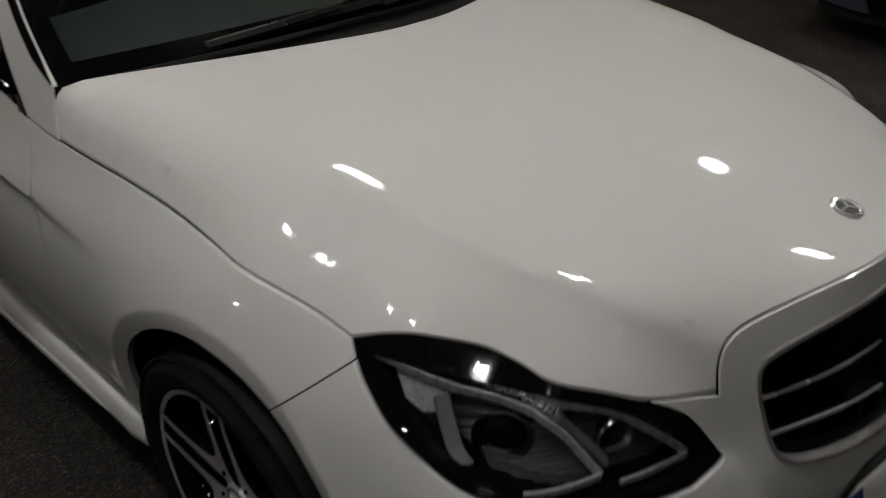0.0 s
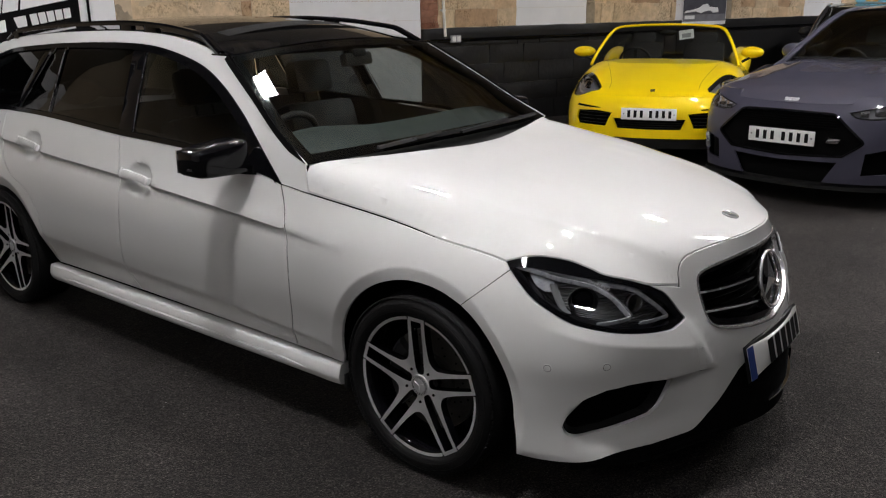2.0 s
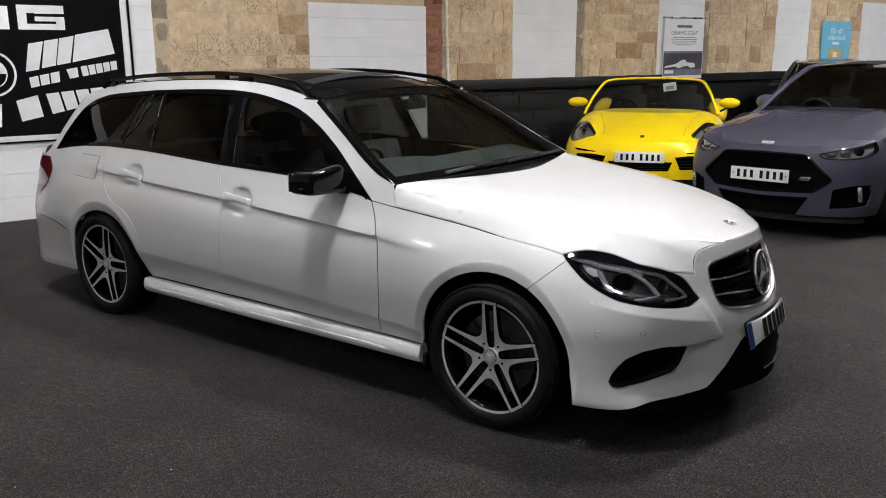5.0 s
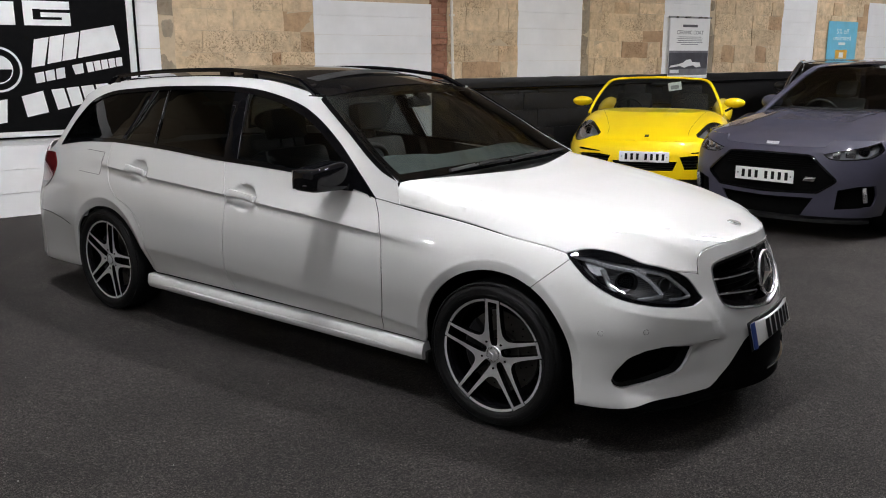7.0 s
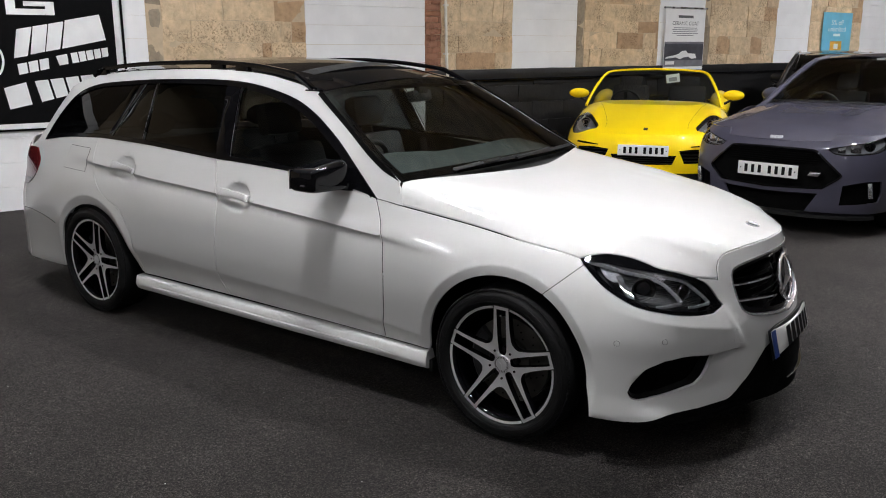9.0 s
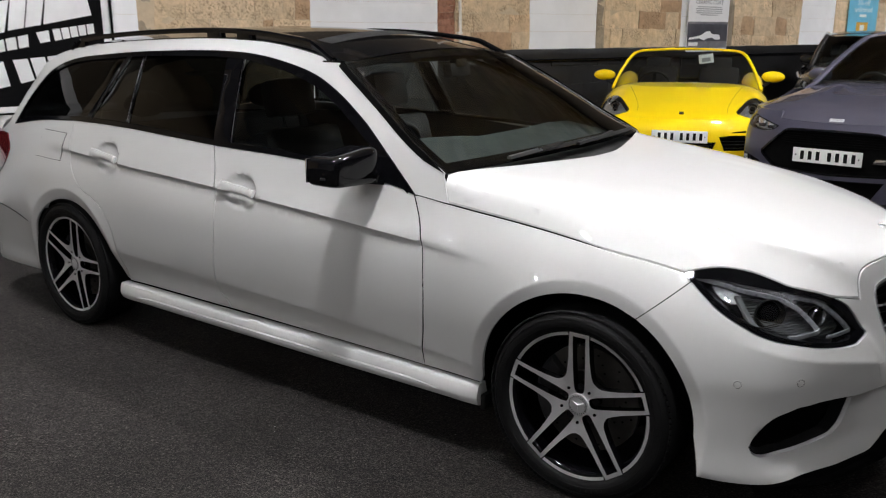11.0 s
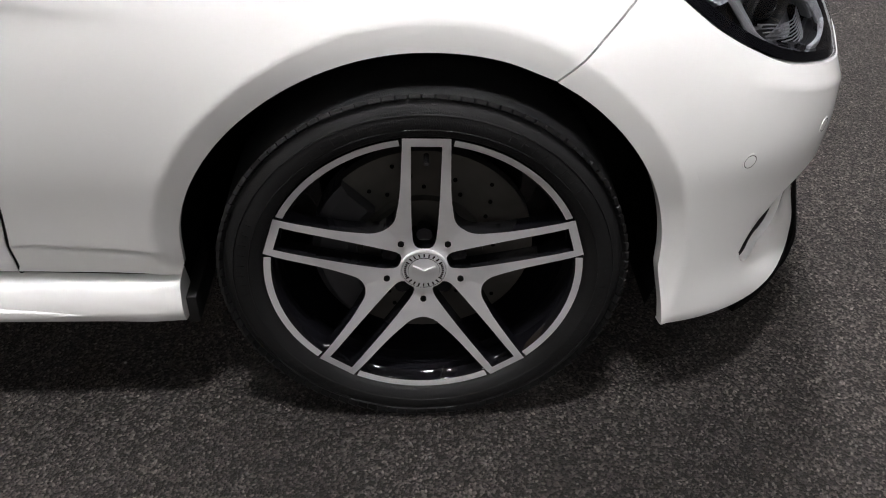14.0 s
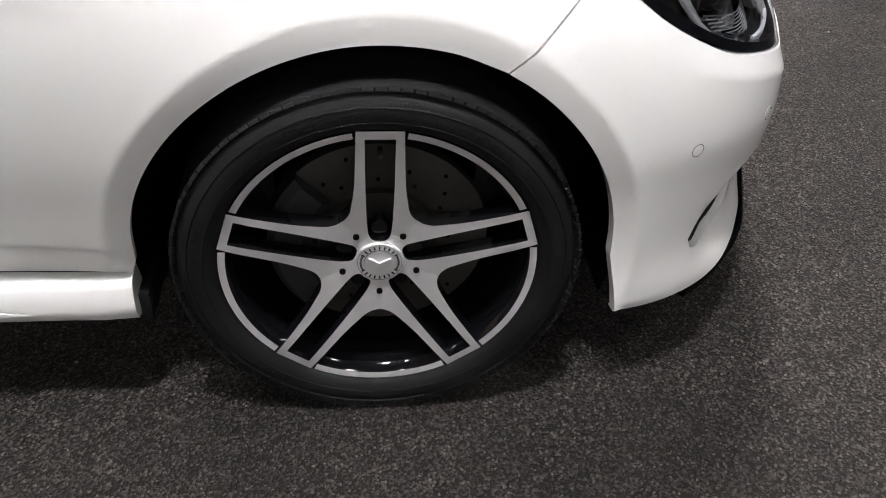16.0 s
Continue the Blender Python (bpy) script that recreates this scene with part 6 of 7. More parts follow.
top_run = [(s, y_seam(s)) for s in np.linspace(-.95, YF, 40)]
low_run = [(s, .265 if s > -.5 else .20) for s in np.linspace(YF, -.95, 24)]
outline = [*top_run, *ym(top_run)[1:], *ym(low_run), *low_run[1:]]
part("front_bumper", panel(two, outline, [Y_MIDHOLE, Y_SIDEHOLE, ym(Y_SIDEHOLE), Y_SLOT, ym(Y_SLOT)], step=.045, depth=.02), M_YELLOW, yc)
for h, nm in ((Y_MIDHOLE, "air_intake"), (Y_SIDEHOLE, "air_intake"), (ym(Y_SIDEHOLE), "air_intake"), (Y_SLOT, "lamp_slot"), (ym(Y_SLOT), "lamp_slot")):
    ob = part(nm, panel(two, h, lift=-.05 if nm == "air_intake" else -.012, depth=0, step=.06, gap=-.012), M_VOID, yc, "black air intake")
    if nm == "air_intake":
        zs = [q[1] for q in h]
        ss = [q[0] for q in h]
        for i in range(4):
            z = min(zs) + (max(zs) - min(zs)) * (i + .8) / 4.6
            bm = bmesh.new()
            sweep(bm, [two(s, z, -.03) for s in np.linspace(min(ss) + .03, max(ss) - .03, 9)], [(-.006, -.003), (.006, -.003), (.006, .003), (-.006, .003)])
            part("intake_slat", bm, M_BLACK, ob)
bm = bmesh.new()
sweep(bm, [two(s, .215, -.02) for s in np.linspace(-.55, 2 * YF + .55, 30)], [(-.10, -.05), (.0, -.05), (.012, .05), (-.10, .05)])
part("chin", bm, M_BLACK, yc, "black underbody lip")
bm = bmesh.new()
box(bm, -3.9, -.25, -.60, .60, .14, .30, .02)
box(bm, -3.6, -1.35, -.80, .80, .20, .42, .02)
part("underbody", bm, M_VOID, yc)


def y_top0(x, y):
    ye = float(np.interp(x, [-4.3, -1.4, -1.0, -.65, -.38, -.2, -.08, -.02, .02], [.86, .862, .903, .896, .838, .74, .565, .385, .31]))
    zc = float(np.interp(x, [-1.35, -1.25, -.9, -.5, -.25, -.1, -.03, .01], [.94, .93, .865, .775, .705, .655, .620, .598]))
    ze = float(np.interp(x, [-1.35, -.9, -.5, -.2, 0], [.66, .62, .60, .598, .597]))
    hump = float(np.interp(x, [-1.35, -.9, -.55, -.3, -.1], [.0, .036, .052, .030, 0]))
    dip = float(np.interp(x, [-1.35, -.9, -.5, -.2], [.0, .012, .014, .0]))
    t = min(1.0, abs(y) / ye)
    zin = zc + hump * math.exp(-((abs(y) - .66) / .13) ** 2) - dip * math.exp(-((abs(y) - .44) / .16) ** 2) - .02 * t * t
    return ze + (zin - ze) * (1 - t ** 7) ** .5


lid, lid_z = [], []
for s in np.linspace(-1.34, YF, 44):
    q = two(s, y_seam(s) - .002)
    lid.append((float(q[0]), float(q[1])))
    lid_z.append(float(q[2]) - y_top0(*lid[-1]))
lid = lid + [(x, -y) for x, y in lid[::-1][1:]]
LID_A, LID_Z = np.array(lid[:len(lid_z)]), np.array(lid_z)


def y_top(x, y):
    d2 = (LID_A[:, 0] - x) ** 2 + (LID_A[:, 1] + abs(y)) ** 2
    w = 1 / (d2 + 1e-5) ** 2
    return y_top0(x, y) + float(w @ LID_Z / w.sum()) * math.exp(-float(np.min(d2)) / .07 ** 2) * min(1.0, max(0.0, (x + 1.2) / .3))


EYE_L = [(-.262, -.530), (-.262, -.63), (-.31, -.71), (-.44, -.775), (-.64, -.805), (-.76, -.785), (-.78, -.735), (-.66, -.645), (-.45, -.555), (-.33, -.515)]
EYE_L = [(x, -.55 - (-y - .55) * 1.12) for x, y in EYE_L]
EYE_POLY = spline(EYE_L + EYE_L[:1], 4)[:-1]
EYE_M = [(x, -y) for x, y in EYE_POLY[::-1]]
part("bonnet", panel(field(y_top), lid, [EYE_POLY, EYE_M], step=.04, depth=.006), M_YELLOW, yc)
for pts in ([(-1.22, -.60), (-.8, -.50), (-.5, -.44), (-.30, -.43)], [(-1.22, .60), (-.8, .50), (-.5, .44), (-.30, .43)]):
    bm = bmesh.new()
    sweep(bm, [(x, y, y_top(x, y) - .0005) for x, y in spline(pts, 8)], [(-.0014, -.002), (.0014, -.002), (.0014, .0012), (-.0014, .0012)])
    part("bonnet_gap", bm, M_BLACK, yc)
for sg, poly in ((1, EYE_POLY), (-1, EYE_M)):
    lamp = part("headlight", panel(field(y_top), poly, lift=-.06, depth=0, step=.06, gap=-.01), M_LAMPBACK, yc, "dark oval head lamp")
    part("lamp_cover", panel(field(y_top), poly, lift=-.001, depth=.002, step=.05, gap=.004), M_LAMPCLEAR, lamp, "clear lamp cover")
    part("lamp_wall", panel(field(y_top), poly, [shrink(poly, .012)], lift=-.006, depth=.05, step=.05, gap=.002), M_BLACK, lamp)
    for x, y, r, mt in ((-.46, .665, .046, M_CHROME), (-.60, .72, .040, M_REFLECTOR), (-.37, .655, .030, M_CHROME)):
        bm = bmesh.new()
        q = Matrix.Translation((x, -y * sg, y_top(x, y) - .035)) @ Vector((1, 0, .9)).to_track_quat("Z", "Y").to_matrix().to_4x4()
        revolve(bm, [(r, .02), (r * .92, .022), (r * .8, .0), (.0005, -.006)], 24, q)
        part("lamp_bowl", bm, mt, lamp, "round reflector bowl")
        bm = bmesh.new()
        ball(bm, r * .55, r * .55, r * .4, q, 16, 10)
        part("lamp_lens", bm, M_PIANO, lamp)
    bm = bmesh.new()
    sweep(bm, [(x, -y * sg, y_top(x, y) - .018) for x, y in spline([(-.30, .60), (-.33, .70), (-.46, .755), (-.62, .78)], 5)], [(-.006, -.006), (.006, -.006), (.006, .006), (-.006, .006)])
    part("light_bar", bm, M_GUIDE, lamp, "pale light bar")
    bm = bmesh.new()
    ball(bm, .06, .122, .060, pose(-1.50, -.90 * sg, 1.0, 0, 0, 12 * sg), 24, 14)
    for v in bm.verts:
        v.co.x = max(v.co.x, -1.535)
    mir = part("door_mirror", bm, M_YELLOW, yc, "yellow door mirror")
    bm = bmesh.new()
    sweep(bm, [(-1.50, -.80 * sg, .90), (-1.50, -.88 * sg, .945)], [(-.025, -.012), (.025, -.012), (.025, .012), (-.025, .012)])
    part("mirror_arm", bm, M_BLACK, mir)
for k in (0, 1):
    side = [(s, .60) for s in np.linspace(-1.0, -4.2, 30)] + [(-4.2, .25)] + arch(-3.45 + .02, .33, .37, .36, 180, 0, 12) + [(-2.9, .2), (-1.45, .2)] + arch(-.98, .33, .36, .36, 180, 0, 12) + [(-.6, .25), (-.6, .60)]
    part("body_side", panel(two, side, step=.07, depth=.01, mirror=bool(k), flip=True), M_YELLOW, yc)
    up = [(-1.30, .598), (-4.2, .598), (-4.2, .80), (-3.0, .84), (-2.0, .80), (-1.45, .80), (-1.30, .78)]
    part("door_top", panel(two, up, step=.07, depth=.03, mirror=bool(k), flip=True), M_YELLOW, yc)
bm = bmesh.new()
grid_across(bm, [[(x, y, .80 + .10 * (1 - (y / .8) ** 2) + h) for y in np.linspace(-.78, .78, 13)] for x, h in ((-2.75, .02), (-3.1, .01), (-3.7, -.06), (-4.2, -.16))])
part("rear_deck", bm, M_YELLOW, yc)
for sg in (1, -1):
    bm = bmesh.new()
    ball(bm, .26, .19, .16, pose(-2.85, -.38 * sg, .93), 20, 12)
    part("rollover_hump", bm, M_YELLOW, yc)
    bm = bmesh.new()
    ball(bm, .62, .14, .165, pose(-3.15, -.775 * sg, .80, 0, 4, 0), 24, 14)
    part("rear_haunch", bm, M_YELLOW, yc, "rounded rear wing")
# screen and its frame
scr = spline([(-1.22, -.772, .875), (-1.30, -.750, .945), (-1.43, -.712, 1.045), (-1.59, -.655, 1.155), (-1.69, -.610, 1.219), (-1.738, -.560, 1.252), (-1.755, -.500, 1.266)], 6)
rail_y = scr + spline([(-1.755, -.50, 1.266), (-1.738, -.27, 1.280), (-1.728, 0, 1.286)], 6)[1:]
rail_y = rail_y + [(x, -y, z) for x, y, z in rail_y[::-1][1:]]
bm = bmesh.new()
sweep(bm, rail_y, [(-.014, -.013), (.014, -.013), (.016, .003), (.010, .013), (-.010, .013), (-.016, .003)])
part("windscreen_frame", bm, M_YELLOW, yc, "yellow windscreen frame")
bm = bmesh.new()
rows = []
for i in range(9):
    k = i / 8
    p = scr[int(k * (len(scr) - 1))]
    rows.append([(p[0] + (.10 * (1 - k) + .04) * (1 - t * t), p[1] * -t, p[2] + .018 * (1 - t * t)) for t in np.linspace(-1, 1, 13)])
grid_across(bm, rows)
part("windscreen", bm, M_SCREEN, yc, "clear windscreen")
bm = bmesh.new()
grid_across(bm, [[(x + .05 * (1 - (y / .7) ** 2), y, z) for y in np.linspace(-.60, .60, 15)] for x, z in ((-1.24, .87), (-1.45, .905), (-1.62, .89), (-1.66, .70))])
part("dashboard", bm, M_SEATBLACK, yc, "black dashboard")
for sg in (1, -1):
    bm = bmesh.new()
    box(bm, -.07, .07, -.24, .24, 0, .64, .07, pose(-2.35, -.36 * sg, .45, 0, -18, 0))
    box(bm, -2.40, -1.90, -.36 * sg - .23, -.36 * sg + .23, .32, .48, .05)
    seat_y = part("seat", bm, M_SEATBLACK, yc, "black sports seat")
    bm = bmesh.new()
    box(bm, -.05, .05, -.15, .15, .58, .76, .05, pose(-2.35, -.36 * sg, .45, 0, -18, 0))
    part("headrest", bm, M_SEATBLACK, seat_y)
bm = bmesh.new()
sw = Matrix.Translation((-1.78, -.36, .87)) @ Matrix.Rotation(radians(-66), 4, "Y")
revolve(bm, [(.175 + .014 * math.cos(t), .014 * math.sin(t)) for t in [2 * math.pi * i / 8 for i in range(9)]], 40, sw)
box(bm, -.16, .16, -.02, .02, -.01, .01, .004, sw)
part("steering_wheel", bm, M_LEATHER, yc)
bm = bmesh.new()
card_at = pose(-1.69, .195, 1.18, 9, -20, 0)
box(bm, -.002, .002, -.078, .078, -.052, .052, .001, card_at)
card = part("price_card", bm, M_PLATE, yc, "white card behind the screen")
bm = bmesh.new()
box(bm, .002, .003, -.05, .045, -.035, .012, 0, card_at)
part("card_print", bm, M_LAMPGREY, card, "grey printed block")
bm = bmesh.new()
ball(bm, .02, .10, .03, pose(-1.66, 0, 1.20), 16, 10)
part("interior_mirror", bm, M_BLACK, yc)
bm = bmesh.new()
q = Matrix.Translation((-.235, 0, y_top(-.235, 0))) @ Vector((.28, 0, 1)).to_track_quat("Z", "X").to_matrix().to_4x4()
box(bm, -.030, .030, -.022, .022, -.002, .004, .002, q)
part("crest_badge", bm, M_CALIPER, yc, "small dark crest badge")
plate(yc, Matrix.Translation((.022, 0, .500)) @ Matrix.Rotation(radians(-4), 4, "Y"))
for x in (-.98, -3.43):
    for y in (-.79, .79):
        plain_wheel(yc, x, y, .335, M_SATIN)
yc.matrix_world = heading(-1.83, 4.72, .33, -.944)

# ---- hatchbacks ----
H_PLAN = [(-4.32, 0), (-4.30, -.45), (-4.18, -.72), (-3.8, -.86), (-3.1, -.905), (-2.1, -.91), (-1.3, -.915), (-.75, -.905), (-.48, -.87), (-.28, -.79), (-.15, -.65), (-.06, -.44), (-.015, -.22), (0, 0)]
H_ZS = [.12, .22, .35, .5, .62, .72, .80, .88, .95, 1.02, 1.2, 1.42]
H_INS = [[.06, .02, .0, .0, .0, .01, .02, .04, .06, .08, .2, .42],
         [.10, .05, .02, .005, .0, .0, .01, .03, .06, .08, .17, .30],
         [.10, .05, .02, .005, .0, .01, .04, .10, .18, .22, .3, .4],
         [.05, .02, .01, .0, .005, .03, .08, .18, .26, .3, .4, .5],
         [.05, .01, .0, .0, .008, .035, .09, .20, .3, .36, .5, .6]]


def hatchback(name, label, paint, at, sport=True):
    hc = thing(name, label, "car")
    sh = make_shell(H_PLAN, [-5.4, -1.4, -.7, -.15, .45], H_ZS, H_INS, zero=-1.5)
    F = sh.front

    def so(y):
        return F - abs(y) * 1.04 if abs(y) < .5 else F - .52 - (abs(y) - .5) * 1.35

    def hm(run):
        return [(2 * F - s, z) for s, z in run[::-1]]

    def hh(pts):
        return [(so(y), z) for y, z in pts]
    hexa = loop_of(hh([(0, .735), (.30, .728), (.37, .715)]), hh([(.37, .715), (.545, .535)]), hh([(.545, .535), (.54, .50), (.43, .405)]), hh([(.43, .405), (0, .388)]),
                   hm(hh([(.43, .405), (0, .388)])), hm(hh([(.545, .535), (.54, .50), (.43, .405)])), hm(hh([(.37, .715), (.545, .535)])), hm(hh([(0, .735), (.30, .728), (.37, .715)])))
    low = loop_of(hh([(0, .355), (.40, .365)]), hh([(.40, .365), (.30, .19)]), hh([(.30, .19), (0, .185)]), hm(hh([(.30, .19), (0, .185)])), hm(hh([(.40, .365), (.30, .19)])), hm(hh([(0, .355), (.40, .365)])))
    fog = loop_of(hh([(.56, .44), (.68, .475), (.80, .48)]), hh([(.80, .48), (.82, .38), (.80, .30)]), hh([(.80, .30), (.55, .275)]), hh([(.55, .275), (.56, .44)]))
    eye = loop_of(hh([(.44, .735), (.60, .775), (.76, .805)]), [(so(.76), .805), (so(.76) - .18, .835)], [(so(.76) - .18, .835), (so(.76) - .16, .76), (so(.76), .705)], hh([(.76, .705), (.60, .688), (.50, .695), (.44, .735)]))
    topz = lambda s: .775 + .03 * min(1, max(0, (F - s) / .9))
    top_r = [(s, topz(s)) for s in np.linspace(-.50, F, 22)]
    low_r = [(s, .205) for s in np.linspace(F, -.50, 22)]
    holes = [hexa, low, fog, hm(fog), eye, hm(eye)]
    top_r = [(s, max(z, .845 if so(.76) - .30 < s < so(.50) else z)) for s, z in top_r]
    part("front_bumper", panel(sh, [*top_r, *hm(top_r)[1:], *hm(low_r), *low_r[1:]], holes, step=.05, depth=.02), paint, hc)
    g = part("grille", panel(sh, hexa, lift=-.03, depth=0, step=.07, gap=-.01), M_VOID, hc, "black hexagonal grille")
    part("grille_frame", panel(sh, shrink(hexa, -.002), [shrink(hexa, .014)], lift=.004, depth=.03, step=.05), M_PIANO, g, "gloss black grille frame")
    bm = bmesh.new()
    box(bm, -.012, .012, .33, .42, -.018, .018, .003, Matrix.Translation((.004, 0, .525)))
    for v in bm.verts:
        v.co.x += -.06 + .012
        v.co.y += (v.co.z - .525) * .6
    part("model_badge", bm, M_CHROME, g, "small bright badge")
    for i in range(6):
        bm = bmesh.new()
        z = .615 + i * .018
        sweep(bm, [sh(s, z, -.018) for s in np.linspace(so(.38), 2 * F - so(.38), 13)], [(-.004, -.003), (.004, -.003), (.004, .003), (-.004, .003)])
        part("grille_bar", bm, M_VOID, g)
    for h, nm in ((low, "lower_intake"), (fog, "side_intake"), (hm(fog), "side_intake")):
        part(nm, panel(sh, h, lift=-.06, depth=0, step=.08, gap=-.015), M_VOID, hc, "black air intake")
    for sg in (1, -1):
        bm = bmesh.new()
        p = sh(so(.735) if sg > 0 else 2 * F - so(.735), .40, -.012)
        box(bm, -.012, .012, -.017, .017, -.065, .065, .006, Matrix.Translation(p) @ Matrix.Rotation(radians(8), 4, "X"))
        part("fog_light", bm, M_REFLECTOR, hc, "upright bright lamp")
    for k, h in ((0, eye), (1, hm(eye))):
        lamp = part("headlight", panel(sh, h, lift=-.045, depth=0, step=.06, gap=-.012), M_LAMPGREY, hc, "swept-back clear head lamp")
        part("lamp_cover", panel(sh, h, lift=-.001, depth=.003, step=.05, gap=.004), M_LAMPCLEAR, lamp, "clear cover")
        part("lamp_edge", panel(sh, h, [shrink(h, .010)], lift=-.006, depth=.05, step=.05, gap=.002), M_PIANO, lamp)
        for i, (y, z, r, mt) in enumerate(((.54, .728, .030, M_REFLECTOR), (.63, .742, .040, M_REFLECTOR), (.73, .758, .040, M_PIANO))):
            s = so(y) if k == 0 else 2 * F - so(y)
            c, o = Vector(sh(s, z, -.045)), Vector(sh(s, z, 0))
            q = Matrix.Translation(c) @ (o - c + Vector((.03, 0, 0))).to_track_quat("Z", "Y").to_matrix().to_4x4()
            bm = bmesh.new()
            if i < 2:
                box(bm, -r, r, -r * .9, r * .9, 0, .02, .006, q)
            else:
                revolve(bm, [(r * 1.1, .012), (r, .02), (r * .7, .028), (.0005, .032)], 24, q)
            part("lamp_module", bm, M_CHROME if i < 2 else mt, lamp)
    cut = []
    for s in np.linspace(-1.56, F, 38):
        q = sh(s, max(topz(s), .845 if so(.76) - .30 < s < so(.50) else 0) + .002)
        cut.append((float(q[0]), float(q[1])))

    def hz(x, y):
        w = float(np.interp(x, [-1.4, -.8, -.5, -.3, -.15, -.05], [.80, .80, .76, .66, .48, .30]))
        t = min(1.0, abs(y) / w)
        zc = float(np.interp(x, [-1.70, -1.45, -1.2, -.8, -.4, -.2, -.08], [1.055, 1.035, 1.01, .96, .89, .835, .788]))
        ze = float(np.interp(x, [-1.6, -.5, -.3, -.12, -.05], [.90, .845, .82, .79, .777]))
        return ze + (zc - ze - .015 * t * t) * (1 - t ** 5) ** .55 + .012 * math.exp(-((abs(y) - .42) / .08) ** 2) * min(1, max(0, (-x - .2) / .4))
    part("bonnet", panel(field(hz), cut + [(x, -y) for x, y in cut[::-1][1:]], step=.05, depth=.015), paint, hc)
    bm = bmesh.new()
    box(bm, -.03, .03, -.055, .055, -.002, .006, .004, Matrix.Translation((-.105, 0, hz(-.105, 0) - .005)) @ Matrix.Rotation(radians(48), 4, "Y"))
    part("nose_badge", bm, M_GUIDE, hc, "oval bright badge")
    # cabin
    scr_h = spline([(-1.50, -.715, .995), (-1.82, -.665, 1.17), (-2.12, -.60, 1.33), (-2.34, -.56, 1.415)], 5)
    roof_h = spline([(-2.34, -.56, 1.415), (-2.7, -.56, 1.445), (-3.2, -.545, 1.44), (-3.75, -.53, 1.40)], 5)

    def span(run, bow, crown, inn=0.0):
        b = bmesh.new()
        n = len(run)
        grid_across(b, [[(p[0] + (bow[0] + (bow[1] - bow[0]) * i / (n - 1)) * (1 - t * t), -t * (p[1] + inn), p[2] + crown * (1 - t * t)) for t in np.linspace(-1, 1, 15)] for i, p in enumerate(run)])
        return b
    part("windscreen", span(scr_h, (.16, .06), .03), M_SCREEN, hc, "clear windscreen")
    part("roof_panel", span(roof_h, (.06, -.04), .045), paint, hc)
    part("tailgate", span(spline([(-3.75, -.53, 1.40), (-4.05, -.62, 1.10), (-4.25, -.70, .80), (-4.30, -.72, .3)], 5), (-.04, -.02), .0), paint, hc)
    for sg in (1, -1):
        bm = bmesh.new()
        sweep(bm, [(x, y * sg, z) for x, y, z in [(-1.42, -.765, .94)] + scr_h + roof_h[1:] + [(-4.0, -.60, 1.12), (-4.15, -.68, .95)]], [(-.030, -.02), (.030, -.02), (.034, .004), (.014, .022), (-.014, .022), (-.034, .004)])
        part("pillar_rail", bm, paint, hc)
        bm = bmesh.new()
        low_l = [(x, -.79 * sg, .965) for x in np.linspace(-1.52, -3.95, 12)]
        hi_l = [(-1.74, -.69, 1.11), (-1.98, -.64, 1.24), (-2.2, -.59, 1.35), (-2.42, -.565, 1.395), (-2.6, -.565, 1.415), (-2.9, -.56, 1.42), (-3.15, -.555, 1.41), (-3.4, -.56, 1.39), (-3.6, -.57, 1.34), (-3.75, -.60, 1.27), (-3.85, -.66, 1.15), (-3.95, -.72, 1.05)]
        grid_across(bm, [low_l, [(x, y * sg, z) for x, y, z in hi_l]])
        part("side_window", bm, M_TINT, hc, "dark side window")
        bm = bmesh.new()
        ball(bm, .055, .11, .075, pose(-1.84, -.79 * sg, 1.065, 0, 0, 10 * sg), 24, 14)
        for v in bm.verts:
            v.co.x = max(v.co.x, -1.86)
        mir = part("door_mirror", bm, paint, hc, "painted door mirror")
        bm = bmesh.new()
        sweep(bm, [(-1.78, -.77 * sg, .985), (-1.80, -.85 * sg, 1.01)], [(-.03, -.014), (.03, -.014), (.03, .014), (-.03, .014)])
        part("mirror_arm", bm, M_BLACK, mir)
    for k in (0, 1):
        side = [(-.50, .845), (-.95, .88), (-1.4, .955), (-3.9, .985), (-4.25, .90), (-4.25, .28)] + arch(-3.50, .33, .38, .37, 180, 0, 12) + [(-3.0, .2), (-1.35, .2)] + arch(-.90, .33, .37, .37, 180, 0, 12) + [(-.50, .22)]
        part("body_side", panel(sh, side, step=.08, depth=.01, mirror=bool(k), flip=True), paint, hc)
    bm = bmesh.new()
    grid_across(bm, [[(x + .13 * (1 - (y / .76) ** 2), y, z) for y in np.linspace(-.72, .72, 13)] for x, z in ((-1.48, .985), (-1.75, .99), (-2.0, .97), (-2.05, .6))])
    part("dashboard", bm, M_DASH, hc)
    for sg in (1, -1):
        bm = bmesh.new()
        box(bm, -.07, .07, -.24, .24, 0, .62, .05, pose(-2.65, -.37 * sg, .48, 0, -16, 0))
        box(bm, -.05, .05, -.12, .12, .64, .82, .04, pose(-2.65, -.37 * sg, .48, 0, -16, 0))
        part("seat", bm, M_LEATHER, hc, "dark seat")
    bm = bmesh.new()
    sw = Matrix.Translation((-2.15, -.37, .93)) @ Matrix.Rotation(radians(-66), 4, "Y")
    revolve(bm, [(.175 + .014 * math.cos(t), .014 * math.sin(t)) for t in [2 * math.pi * i / 8 for i in range(9)]], 40, sw)
    part("steering_wheel", bm, M_LEATHER, hc)
    bm = bmesh.new()
    box(bm, -4.1, -.25, -.62, .62, .15, .32, .02)
    box(bm, -3.05, -1.32, -.84, .84, .2, .40, .02)
    box(bm, -1.25, -.25, -.55, .55, .3, .7, .03)
